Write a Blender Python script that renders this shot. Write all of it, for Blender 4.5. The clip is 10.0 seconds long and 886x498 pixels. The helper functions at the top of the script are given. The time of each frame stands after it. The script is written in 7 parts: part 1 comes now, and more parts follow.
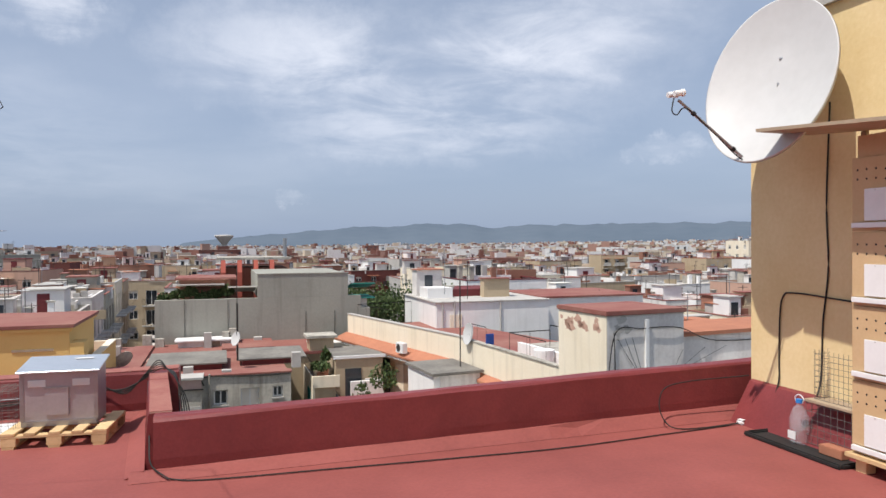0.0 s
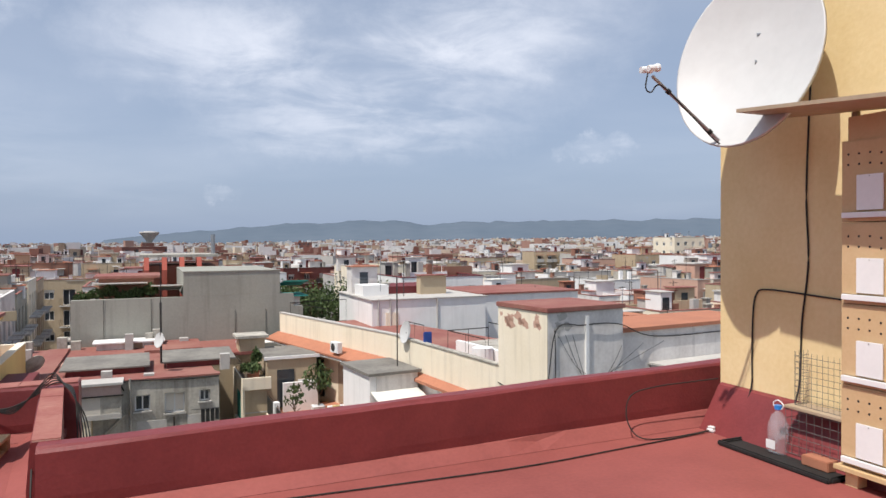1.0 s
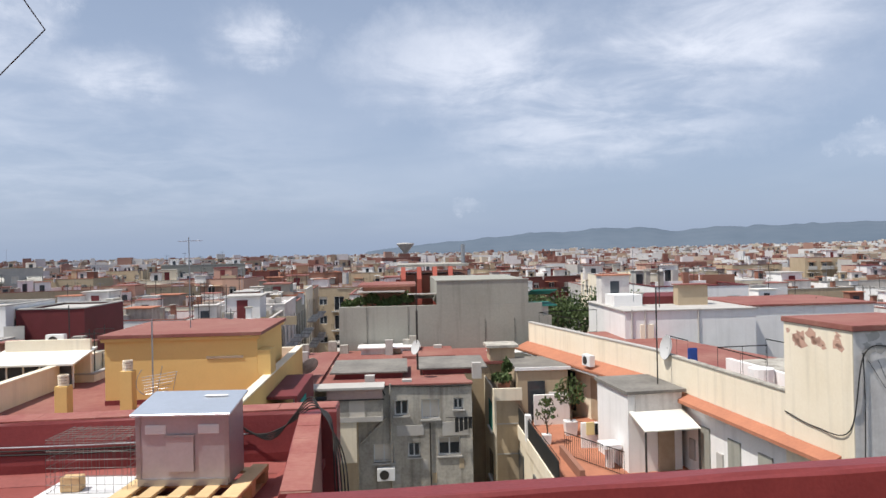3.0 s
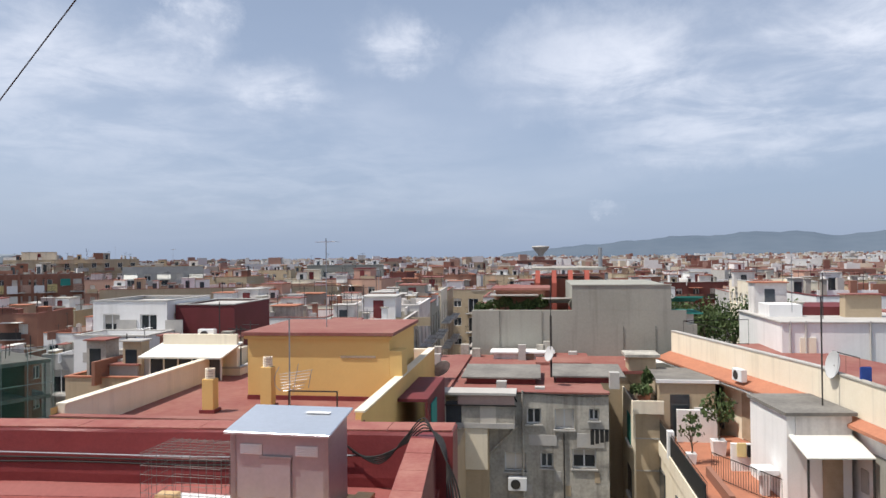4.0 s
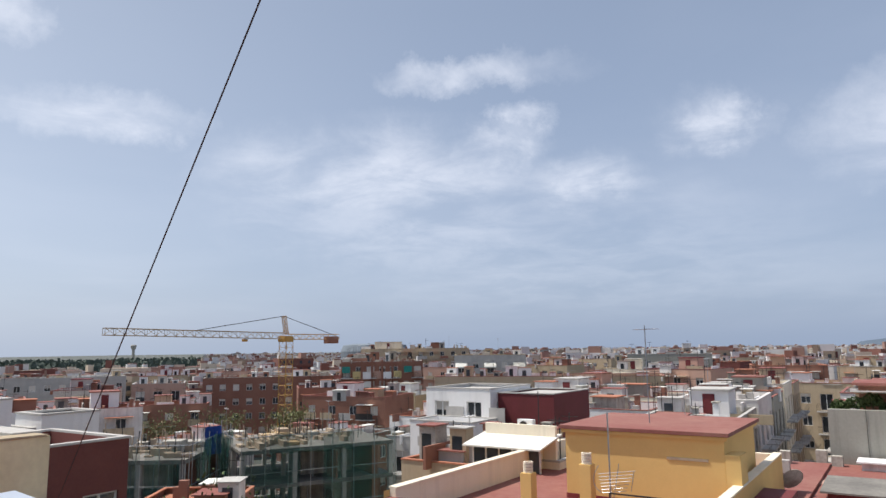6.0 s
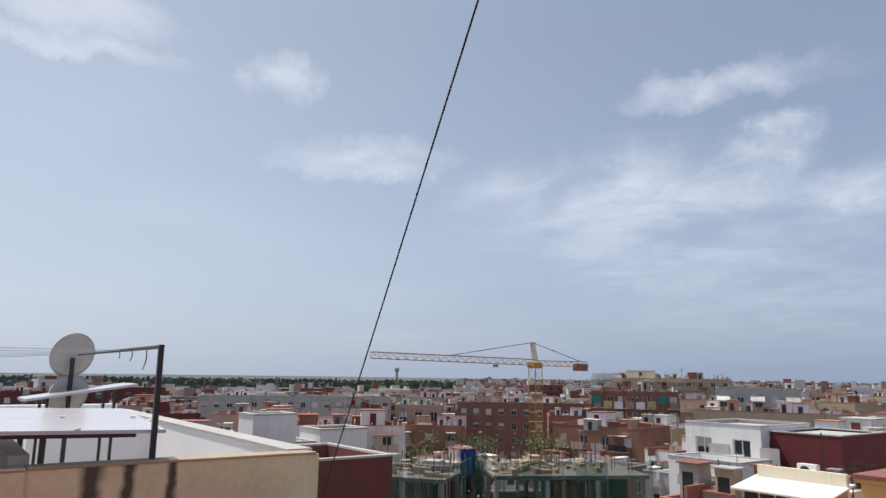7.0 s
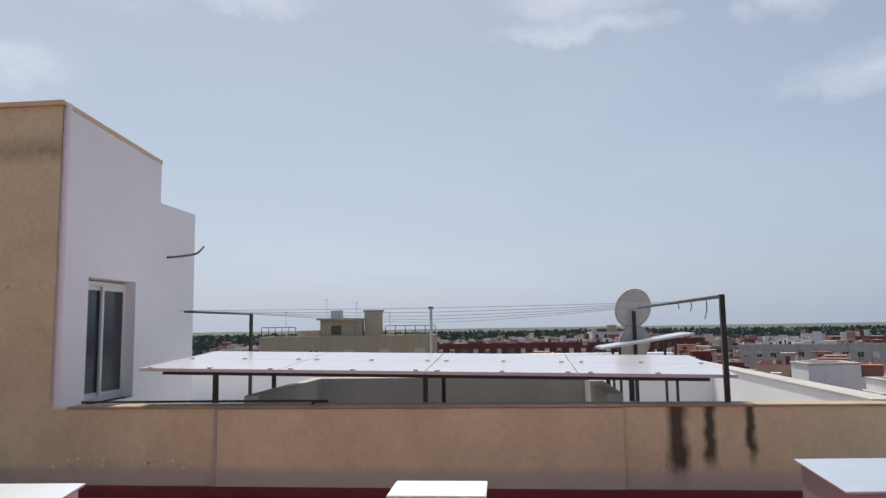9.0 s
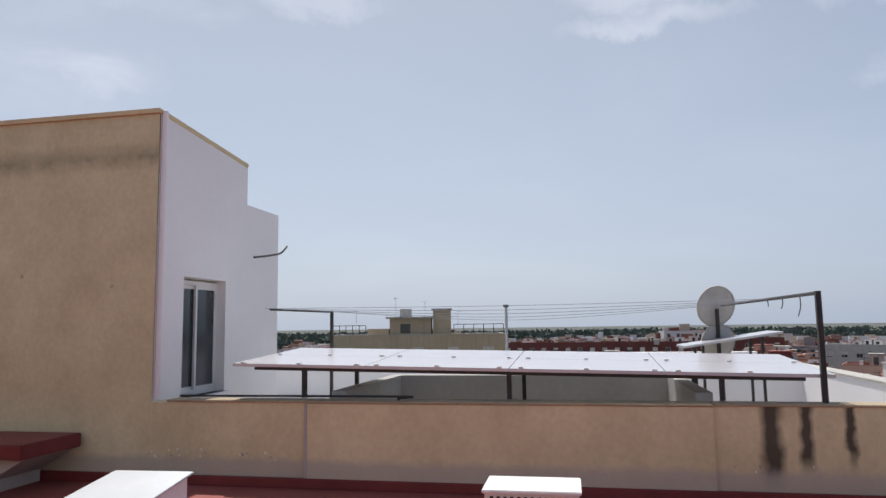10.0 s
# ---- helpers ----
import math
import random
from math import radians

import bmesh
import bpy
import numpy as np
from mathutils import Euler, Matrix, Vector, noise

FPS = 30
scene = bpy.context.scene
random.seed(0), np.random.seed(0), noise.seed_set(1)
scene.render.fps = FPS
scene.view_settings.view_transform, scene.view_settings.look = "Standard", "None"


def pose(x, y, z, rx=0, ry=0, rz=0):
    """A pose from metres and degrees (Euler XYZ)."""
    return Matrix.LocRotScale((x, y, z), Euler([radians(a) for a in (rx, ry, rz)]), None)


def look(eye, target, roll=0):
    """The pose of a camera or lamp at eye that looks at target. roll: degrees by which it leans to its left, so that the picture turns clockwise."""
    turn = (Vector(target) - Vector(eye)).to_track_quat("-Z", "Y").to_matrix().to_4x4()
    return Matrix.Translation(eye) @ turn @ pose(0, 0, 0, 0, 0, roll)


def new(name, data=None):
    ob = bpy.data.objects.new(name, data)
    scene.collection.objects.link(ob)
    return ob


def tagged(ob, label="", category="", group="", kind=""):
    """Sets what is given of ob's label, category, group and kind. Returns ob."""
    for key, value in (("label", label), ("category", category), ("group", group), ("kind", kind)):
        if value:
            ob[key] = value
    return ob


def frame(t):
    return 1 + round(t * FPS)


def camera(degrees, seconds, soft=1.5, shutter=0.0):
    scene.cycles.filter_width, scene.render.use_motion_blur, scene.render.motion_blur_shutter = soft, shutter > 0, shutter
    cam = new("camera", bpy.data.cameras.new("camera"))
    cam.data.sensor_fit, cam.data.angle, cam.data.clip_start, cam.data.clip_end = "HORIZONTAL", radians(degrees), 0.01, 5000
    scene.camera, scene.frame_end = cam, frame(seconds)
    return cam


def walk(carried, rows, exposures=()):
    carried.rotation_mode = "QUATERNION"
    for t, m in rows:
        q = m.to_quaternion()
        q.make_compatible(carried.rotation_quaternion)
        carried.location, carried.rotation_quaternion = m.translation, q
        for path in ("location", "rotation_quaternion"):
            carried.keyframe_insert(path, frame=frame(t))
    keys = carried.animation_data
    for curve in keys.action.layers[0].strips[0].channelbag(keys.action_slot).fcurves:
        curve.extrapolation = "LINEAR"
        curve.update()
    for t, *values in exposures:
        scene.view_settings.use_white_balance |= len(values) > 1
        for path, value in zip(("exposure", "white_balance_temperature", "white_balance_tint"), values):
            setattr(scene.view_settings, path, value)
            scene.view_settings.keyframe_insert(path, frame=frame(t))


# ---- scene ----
cam = camera(64.9, 10.0)
PATH = [
    (0, (0.972, -0.502, 1.85), (1.556, 1.411, 1.832), -0.3),
    (0.5, (1.132, -0.114, 1.824), (1.874, 1.744, 1.803), -0.2),
    (1, (1.115, 0.293, 1.813), (1.876, 2.142, 1.785), -0.3),
    (1.5, (1.097, 0.689, 1.792), (1.753, 2.578, 1.764), -0.4),
    (2, (1.137, 1.072, 1.806), (1.629, 3.011, 1.781), -0.5),
    (2.5, (1.09, 1.407, 1.801), (1.378, 3.386, 1.783), -0.5),
    (2.7, (1.079, 1.539, 1.792), (1.287, 3.528, 1.788), -0.9),
    (4, (1.125, 2.577, 1.781), (0.831, 4.555, 1.8), -0.6),
    (4.5, (1.155, 2.896, 1.811), (0.666, 4.834, 1.868), -0.7),
    (5, (1.139, 3.22, 1.803), (0.462, 5.098, 1.925), -0.9),
    (5.2, (1.116, 3.32, 1.782), (0.363, 5.166, 1.94), -1.0),
    (6.5, (0.685, 3.852, 1.802), (-0.671, 5.281, 2.149), 0.1),
    (7, (0.556, 3.965, 1.813), (-1.044, 5.111, 2.169), 0.8),
    (7.5, (0.525, 3.966, 1.8), (-1.273, 4.779, 2.127), 0.9),
    (8, (0.579, 3.922, 1.799), (-1.354, 4.356, 2.079), 0.6),
    (8.5, (0.667, 3.816, 1.795), (-1.316, 3.895, 2.038), -0.1),
    (9, (0.714, 3.643, 1.793), (-1.264, 3.442, 2.012), -0.9),
    (9.5, (0.777, 3.48, 1.794), (-1.17, 3.069, 1.998), -1.1),
    (10, (0.794, 3.47, 1.781), (-1.156, 3.082, 1.999), -0.8),
]
walk(cam, [(t, look(eye, target, roll)) for t, eye, target, roll in PATH],
     exposures=((0, 0.2), (2.5, 0.25), (4.5, 0.24), (5.0, 0.32), (6.5, 0.16), (8, 0.05), (8.8, 0.0), (10, 0.04)))

# ---- world and sun ----
SUN_DIR = Vector((-0.75, -0.31, 1.58)).normalized()
sun_data = bpy.data.lights.new("sun", "SUN")
sun_data.energy, sun_data.angle, sun_data.color = 4.2, radians(0.6), (1.0, 0.95, 0.87)
sun = new("sun", sun_data)
sun.matrix_world = look(SUN_DIR * 50, (0, 0, 0))

world = bpy.data.worlds.new("sky")
scene.world = world
world.use_nodes = True
wt = world.node_tree
wt.nodes.clear()


def wn(kind, **kw):
    n = wt.nodes.new(kind)
    for k, v in kw.items():
        n.inputs[k].default_value = v
    return n


def wmath(op, a, b=0.0):
    n = wt.nodes.new("ShaderNodeMath")
    n.operation = op
    for i, v in enumerate((a, b)):
        if isinstance(v, (int, float)):
            n.inputs[i].default_value = v
        else:
            wt.links.new(v, n.inputs[i])
    return n.outputs[0]


sky = wt.nodes.new("ShaderNodeTexSky")
sky.sky_type, sky.sun_disc = "NISHITA", False
sky.sun_elevation = math.asin(SUN_DIR.z)
sky.sun_rotation = math.atan2(SUN_DIR.x, SUN_DIR.y)
sky.air_density, sky.dust_density, sky.ozone_density = 1.0, 3.0, 1.5
coord = wt.nodes.new("ShaderNodeTexCoord")
split = wt.nodes.new("ShaderNodeSeparateXYZ")
wt.links.new(coord.outputs["Generated"], split.inputs[0])
# clouds lie on a flat layer overhead: project the direction on it
zsafe = wmath("MAXIMUM", wmath("ADD", split.outputs[2], 0.12), 0.03)
cx_, cy_ = wmath("DIVIDE", split.outputs[0], zsafe), wmath("DIVIDE", split.outputs[1], zsafe)
layer = wt.nodes.new("ShaderNodeCombineXYZ")
wt.links.new(cx_, layer.inputs[0])
wt.links.new(cy_, layer.inputs[1])


def cloud_layer(scale, detail, rough, lo, hi, offset):
    shift = wt.nodes.new("ShaderNodeMapping")
    shift.inputs["Location"].default_value = offset
    wt.links.new(layer.outputs[0], shift.inputs[0])
    n = wn("ShaderNodeTexNoise", Scale=scale, Detail=detail, Roughness=rough, Distortion=0.35)
    wt.links.new(shift.outputs[0], n.inputs["Vector"])
    r = wt.nodes.new("ShaderNodeMapRange")
    r.interpolation_type = "SMOOTHSTEP"
    r.inputs[1].default_value, r.inputs[2].default_value = lo, hi
    wt.links.new(n.outputs["Fac"], r.inputs[0])
    return r.outputs[0]


# banks of cloud: bearing, height, half-width and half-height in degrees, density
CLOUD_BANKS_NORTH = ((-4, 15.1, 8.8, 3.9, 0.62), (-18, 13.2, 13.9, 5.6, 0.55), (-27, 16.3, 10.7, 3.3, 0.50), (-13, 9.0, 10.7, 2.6, 0.30), (-35, 7.0, 3.1, 0.8, 0.75), (-5, 3.6, 1.4, 0.6, 0.55), (12, 16.1, 4.2, 1.6, 0.30), (27, 18.3, 2.8, 1.4, 0.40), (12, 16.8, 2.6, 1.8, 0.36), (23, 13.1, 3.5, 1.9, 0.40), (30, 15.6, 3.7, 1.4, 0.35), (40, 12.9, 13.0, 5.1, 0.42), (24, 8.2, 17.7, 5.1, 0.24), (68, 23.2, 2.9, 1.5, 0.55), (61, 17.4, 6.7, 1.7, 0.70))
CLOUD_BANKS_WEST = ((35, 21.8, 4.4, 1.3, 0.55), (28, 22.4, 6.3, 1.3, 0.60), (27, 18.7, 2.7, 1.0, 0.50), (13, 17.3, 3.7, 2.1, 0.28), (40, 14.9, 12.5, 2.6, 0.36), (29, 16.3, 4.2, 1.3, 0.30), (21, 13.5, 3.3, 1.8, 0.30), (84, 25.8, 6.3, 1.6, 0.55), (84, 23.3, 6.7, 0.8, 0.50), (128, 19.1, 4.9, 1.4, 0.45), (123, 24.3, 4.4, 1.2, 0.50), (112, 25.6, 5.1, 1.2, 0.50), (132, 20.8, 8.4, 5.6, 0.30))
wide = cloud_layer(0.5, 6.0, 0.5, 0.40, 0.80, (3.1, 1.7, 0.0))
puff = cloud_layer(2.3, 9.0, 0.6, 0.30, 0.68, (1.4, 2.3, 2.0))
warp = wn("ShaderNodeTexNoise", Scale=11.0, Detail=8.0, Roughness=0.68)
wt.links.new(coord.outputs["Generated"], warp.inputs["Vector"])
shake = wt.nodes.new("ShaderNodeVectorMath")
shake.operation = "MULTIPLY_ADD"
wt.links.new(warp.outputs["Color"], shake.inputs[0])
shake.inputs[1].default_value = (0.15, 0.15, 0.08)
wt.links.new(coord.outputs["Generated"], shake.inputs[2])


def along(axis):
    n = wt.nodes.new("ShaderNodeVectorMath")
    n.operation = "DOT_PRODUCT"
    n.inputs[1].default_value = axis
    wt.links.new(shake.outputs[0], n.inputs[0])
    return n.outputs["Value"]


def cloud_bank(yaw, height, wide_deg, tall_deg, density):
    """A soft bank round one direction, with edges torn by noise."""
    a, e = radians(yaw), radians(height)
    right = Vector((math.cos(a), math.sin(a), 0))
    ahead = Vector((-math.sin(a) * math.cos(e), math.cos(a) * math.cos(e), math.sin(e)))
    up = right.cross(ahead)
    mid = Vector((0.075, 0.075, 0.04))
    kw, kt = 1.25 * math.sin(radians(wide_deg)), 1.35 * math.sin(radians(tall_deg))
    u = wmath("DIVIDE", wmath("SUBTRACT", along(right), right.dot(mid)), kw)
    v = wmath("DIVIDE", wmath("SUBTRACT", along(up), up.dot(mid)), kt)
    r2 = wmath("ADD", wmath("MULTIPLY", u, u), wmath("MULTIPLY", v, v))
    soft = wmath("POWER", wmath("MAXIMUM", wmath("SUBTRACT", 1.0, r2), 0.0), 1.3)
    return wmath("MULTIPLY", wmath("MULTIPLY", soft, density), wmath("GREATER_THAN", along(ahead), 0.3))


banks = 0.0
for row in CLOUD_BANKS_NORTH + CLOUD_BANKS_WEST:
    banks = wmath("ADD", cloud_bank(*row), banks)
veil = wmath("MULTIPLY", banks, wmath("ADD", wmath("MULTIPLY", puff, 0.72), 0.16))
veil = wmath("MINIMUM", wmath("ADD", veil, wmath("MULTIPLY", wide, 0.16)), 0.92)
fade = wt.nodes.new("ShaderNodeMapRange")
fade.inputs[1].default_value, fade.inputs[2].default_value = 0.01, 0.07
wt.links.new(split.outputs[2], fade.inputs[0])
veil = wmath("MULTIPLY", veil, fade.outputs[0])
mix = wt.nodes.new("ShaderNodeMix")
mix.data_type = "RGBA"
wt.links.new(veil, mix.inputs["Factor"])
haze = wt.nodes.new("ShaderNodeMix")
haze.data_type = "RGBA"
haze.inputs["Factor"].default_value = 0.72
wt.links.new(sky.outputs[0], haze.inputs["A"])
side = wmath("ADD", wmath("MULTIPLY", split.outputs[0], -0.82), wmath("MULTIPLY", split.outputs[1], -0.57))
toward = wt.nodes.new("ShaderNodeMapRange")
toward.interpolation_type = "SMOOTHSTEP"
toward.inputs[1].default_value, toward.inputs[2].default_value = -0.25, 1.08
wt.links.new(side, toward.inputs[0])
air = wt.nodes.new("ShaderNodeMix")
air.data_type = "RGBA"
wt.links.new(toward.outputs[0], air.inputs["Factor"])
air.inputs["A"].default_value, air.inputs["B"].default_value = (3.45, 4.3, 5.95, 1), (5.7, 6.5, 7.9, 1)
wt.links.new(air.outputs["Result"], haze.inputs["B"])
high = wt.nodes.new("ShaderNodeMapRange")
high.inputs[1].default_value, high.inputs[2].default_value, high.inputs[3].default_value, high.inputs[4].default_value = 0.02, 0.45, 1.06, 0.86
wt.links.new(split.outputs[2], high.inputs[0])
deep = wt.nodes.new("ShaderNodeVectorMath")
deep.operation = "SCALE"
wt.links.new(haze.outputs["Result"], deep.inputs[0])
wt.links.new(high.outputs[0], deep.inputs["Scale"])
wt.links.new(deep.outputs[0], mix.inputs["A"])
mix.inputs["B"].default_value = (8.2, 8.5, 9.4, 1)
bg = wn("ShaderNodeBackground", Strength=0.1)
wt.links.new(mix.outputs["Result"], bg.inputs[0])
wout = wt.nodes.new("ShaderNodeOutputWorld")
wt.links.new(bg.outputs[0], wout.inputs[0])


# ---- materials ----
def mat(name, c1, c2=None, rough=0.8, big=0.6, small=14.0, bump=0.25, metal=0.0, spec=0.3, vary=0.0,
        streak=0.0, alpha=1.0, island=False, amount=1.0):
    """Two scales of mottling between two colours, fine relief, optional rain streaks and piece-by-piece variation."""
    m = bpy.data.materials.new(name)
    m.use_nodes = True
    t = m.node_tree
    b = t.nodes["Principled BSDF"]
    c2 = c2 or tuple(v * 0.78 for v in c1)
    tc = t.nodes.new("ShaderNodeNewGeometry")
    n1 = t.nodes.new("ShaderNodeTexNoise")
    n1.inputs["Scale"].default_value, n1.inputs["Detail"].default_value, n1.inputs["Roughness"].default_value = big, 8, 0.62
    n2 = t.nodes.new("ShaderNodeTexNoise")
    n2.inputs["Scale"].default_value, n2.inputs["Detail"].default_value = small, 5
    t.links.new(tc.outputs["Position"], n1.inputs["Vector"])
    t.links.new(tc.outputs["Position"], n2.inputs["Vector"])
    add = t.nodes.new("ShaderNodeMath")
    add.operation = "MULTIPLY_ADD"
    t.links.new(n1.outputs["Fac"], add.inputs[0])
    add.inputs[1].default_value = 0.72
    half = t.nodes.new("ShaderNodeMath")
    half.operation = "MULTIPLY"
    half.inputs[1].default_value = 0.28
    t.links.new(n2.outputs["Fac"], half.inputs[0])
    t.links.new(half.outputs[0], add.inputs[2])
    r = t.nodes.new("ShaderNodeMapRange")
    r.inputs[1].default_value, r.inputs[2].default_value = 0.36, 0.64
    r.inputs[4].default_value = amount
    t.links.new(add.outputs[0], r.inputs[0])
    mx = t.nodes.new("ShaderNodeMix")
    mx.data_type = "RGBA"
    t.links.new(r.outputs[0], mx.inputs["Factor"])
    mx.inputs["A"].default_value, mx.inputs["B"].default_value = (*c1, 1), (*c2, 1)
    colour = mx.outputs["Result"]
    if streak:
        mp = t.nodes.new("ShaderNodeMapping")
        mp.inputs["Scale"].default_value = (3.2, 3.2, 0.22)
        t.links.new(tc.outputs["Position"], mp.inputs[0])
        n3 = t.nodes.new("ShaderNodeTexNoise")
        n3.inputs["Scale"].default_value, n3.inputs["Detail"].default_value = 1.0, 6
        t.links.new(mp.outputs[0], n3.inputs["Vector"])
        r3 = t.nodes.new("ShaderNodeMapRange")
        r3.inputs[1].default_value, r3.inputs[2].default_value, r3.inputs[4].default_value = 0.52, 0.72, streak
        t.links.new(n3.outputs["Fac"], r3.inputs[0])
        m3 = t.nodes.new("ShaderNodeMix")
        m3.data_type = "RGBA"
        t.links.new(r3.outputs[0], m3.inputs["Factor"])
        t.links.new(colour, m3.inputs["A"])
        m3.inputs["B"].default_value = (c1[0] * 0.22, c1[1] * 0.21, c1[2] * 0.2, 1)
        colour = m3.outputs["Result"]
    if vary:
        src = t.nodes.new("ShaderNodeNewGeometry").outputs["Random Per Island"] if island else t.nodes.new("ShaderNodeObjectInfo").outputs["Random"]
        hs = t.nodes.new("ShaderNodeHueSaturation")
        vr = t.nodes.new("ShaderNodeMapRange")
        vr.inputs[3].default_value, vr.inputs[4].default_value = 1 - vary, 1 + vary
        t.links.new(src, vr.inputs[0])
        t.links.new(vr.outputs[0], hs.inputs["Value"])
        t.links.new(colour, hs.inputs["Color"])
        colour = hs.outputs["Color"]
    t.links.new(colour, b.inputs["Base Color"])
    b.inputs["Roughness"].default_value = rough
    b.inputs["Metallic"].default_value = metal
    b.inputs["Specular IOR Level"].default_value = spec
    b.inputs["Alpha"].default_value = alpha
    if bump:
        bp = t.nodes.new("ShaderNodeBump")
        bp.inputs["Strength"].default_value, bp.inputs["Distance"].default_value = bump, 0.02
        t.links.new(add.outputs[0], bp.inputs["Height"])
        t.links.new(bp.outputs[0], b.inputs["Normal"])
    return m


RED = mat("red_roof_paint", (0.30, 0.083, 0.072), (0.215, 0.057, 0.05), 0.62, 0.9, 30, 0.25, spec=0.35)
RED_WALL = mat("red_parapet_paint", (0.215, 0.040, 0.041), (0.155, 0.028, 0.03), 0.5, 2.2, 40, 0.35, spec=0.4)
RED_COPE = mat("worn_red_coping", (0.26, 0.078, 0.066), (0.36, 0.16, 0.125), 0.7, 3.0, 30, 0.4)
RED_FAR = mat("weathered_red_roof", (0.225, 0.072, 0.062), (0.30, 0.145, 0.115), 0.8, 0.35, 4, 0.3, streak=0.0)
YELLOW = mat("yellow_render", (0.80, 0.64, 0.37), (0.71, 0.54, 0.28), 0.85, 1.3, 24, 0.35)
YELLOW2 = mat("ochre_render", (0.74, 0.50, 0.19), (0.68, 0.45, 0.17), 0.85, 0.7, 16, 0.2)
CREAM = mat("cream_render", (0.83, 0.75, 0.61), (0.76, 0.67, 0.52), 0.85, 0.5, 12, 0.2, streak=0.15)
WHITE = mat("white_paint", (0.84, 0.83, 0.82), (0.75, 0.74, 0.73), 0.75, 0.6, 16, 0.15, streak=0.12)
WHITE_NEW = mat("clean_white_paint", (0.86, 0.84, 0.85), (0.81, 0.79, 0.80), 0.7, 0.8, 20, 0.12)
STAINED = mat("weathered_white_render", (0.76, 0.73, 0.70), (0.58, 0.54, 0.52), 0.9, 0.8, 9, 0.4, streak=0.28)
GREY_RENDER = mat("grey_render", (0.345, 0.34, 0.30), (0.285, 0.28, 0.245), 0.9, 0.25, 8, 0.2, streak=0.22)
CONC = mat("stained_concrete", (0.52, 0.49, 0.43), (0.27, 0.25, 0.22), 0.9, 0.9, 9, 0.4, streak=0.6)
CONC_PALE = mat("pale_concrete", (0.50, 0.48, 0.45), (0.40, 0.38, 0.36), 0.9, 1.1, 14, 0.3)
BROWN = mat("brown_render", (0.72, 0.59, 0.37), (0.60, 0.48, 0.29), 0.9, 1.3, 16, 0.4)
BRICK = mat("brick_red_facade", (0.31, 0.155, 0.11), (0.25, 0.12, 0.085), 0.9, 0.3, 10, 0.2)
BRICK_DK = mat("dark_red_brick", (0.17, 0.06, 0.05), (0.13, 0.045, 0.04), 0.9, 0.5, 12, 0.3)
MAROON = mat("maroon_paint", (0.17, 0.035, 0.04), (0.13, 0.03, 0.03), 0.7, 0.6, 12, 0.2)
TILE = mat("terracotta_tile", (0.44, 0.185, 0.11), (0.35, 0.145, 0.09), 0.85, 1.0, 8, 0.4)
TAN = mat("tan_render", (0.50, 0.40, 0.28), (0.43, 0.34, 0.23), 0.9, 0.4, 10, 0.2, streak=0.2)
PINK = mat("salmon_render", (0.56, 0.36, 0.28), (0.5, 0.31, 0.24), 0.9, 0.4, 10, 0.2, streak=0.15)
GLASS = mat("dark_window_glass", (0.035, 0.042, 0.05), (0.06, 0.07, 0.08), 0.12, 0.5, 3, 0.0, spec=0.6, vary=0.5)
BLIND = mat("roller_blind", (0.62, 0.58, 0.52), (0.55, 0.51, 0.45), 0.7, 1, 20, 0.1, vary=0.25)
FRAME_W = mat("white_window_frame", (0.74, 0.74, 0.73), (0.68, 0.68, 0.67), 0.5, 2, 20, 0.0)
IRON = mat("black_iron", (0.025, 0.024, 0.024), (0.045, 0.038, 0.034), 0.55, 5, 40, 0.2, spec=0.4)
STEEL = mat("galvanised_steel", (0.42, 0.43, 0.45), (0.34, 0.35, 0.37), 0.42, 5, 60, 0.1, metal=0.9)
ALU = mat("aluminium_sheet", (0.46, 0.45, 0.475), (0.38, 0.37, 0.395), 0.40, 3, 40, 0.08, metal=0.55, spec=0.5)
ALU_LID = mat("bright_aluminium_lid", (0.70, 0.74, 0.80), (0.63, 0.67, 0.72), 0.38, 2.5, 40, 0.08, metal=0.75)
PLY = mat("plywood", (0.60, 0.42, 0.24), (0.54, 0.37, 0.20), 0.7, 2.5, 40, 0.15)
PINE = mat("pallet_pine", (0.66, 0.47, 0.26), (0.52, 0.36, 0.19), 0.8, 4, 50, 0.3, vary=0.18)
BOARD = mat("weathered_board", (0.42, 0.33, 0.24), (0.34, 0.26, 0.18), 0.8, 3, 30, 0.3)
PLASTIC_W = mat("white_plastic", (0.80, 0.80, 0.80), (0.74, 0.74, 0.74), 0.45, 3, 30, 0.03)
DISH_W = mat("dish_enamel", (0.56, 0.56, 0.56), (0.50, 0.50, 0.50), 0.42, 2, 12, 0.05)
RUBBER = mat("black_rubber", (0.018, 0.018, 0.018), (0.03, 0.03, 0.03), 0.6, 4, 40, 0.3)
CABLE = mat("black_cable", (0.02, 0.018, 0.018), (0.03, 0.028, 0.026), 0.6, 5, 30, 0.0)
ASPHALT = mat("asphalt", (0.055, 0.054, 0.053), (0.075, 0.073, 0.07), 0.9, 0.2, 3, 0.2)
LEAF = mat("leaf_green", (0.04, 0.07, 0.022), (0.085, 0.115, 0.04), 0.7, 0.8, 9, 0.0, vary=0.3, island=True)
LEAF_DRY = mat("palm_leaf", (0.14, 0.16, 0.06), (0.20, 0.19, 0.09), 0.7, 0.8, 9, 0.0, vary=0.3, island=True)
BARK = mat("bark", (0.13, 0.095, 0.065), (0.09, 0.065, 0.045), 0.9, 3, 20, 0.4)
CORR = mat("pink_corrugated_sheet", (0.55, 0.40, 0.36), (0.46, 0.33, 0.3), 0.7, 1, 10, 0.2)
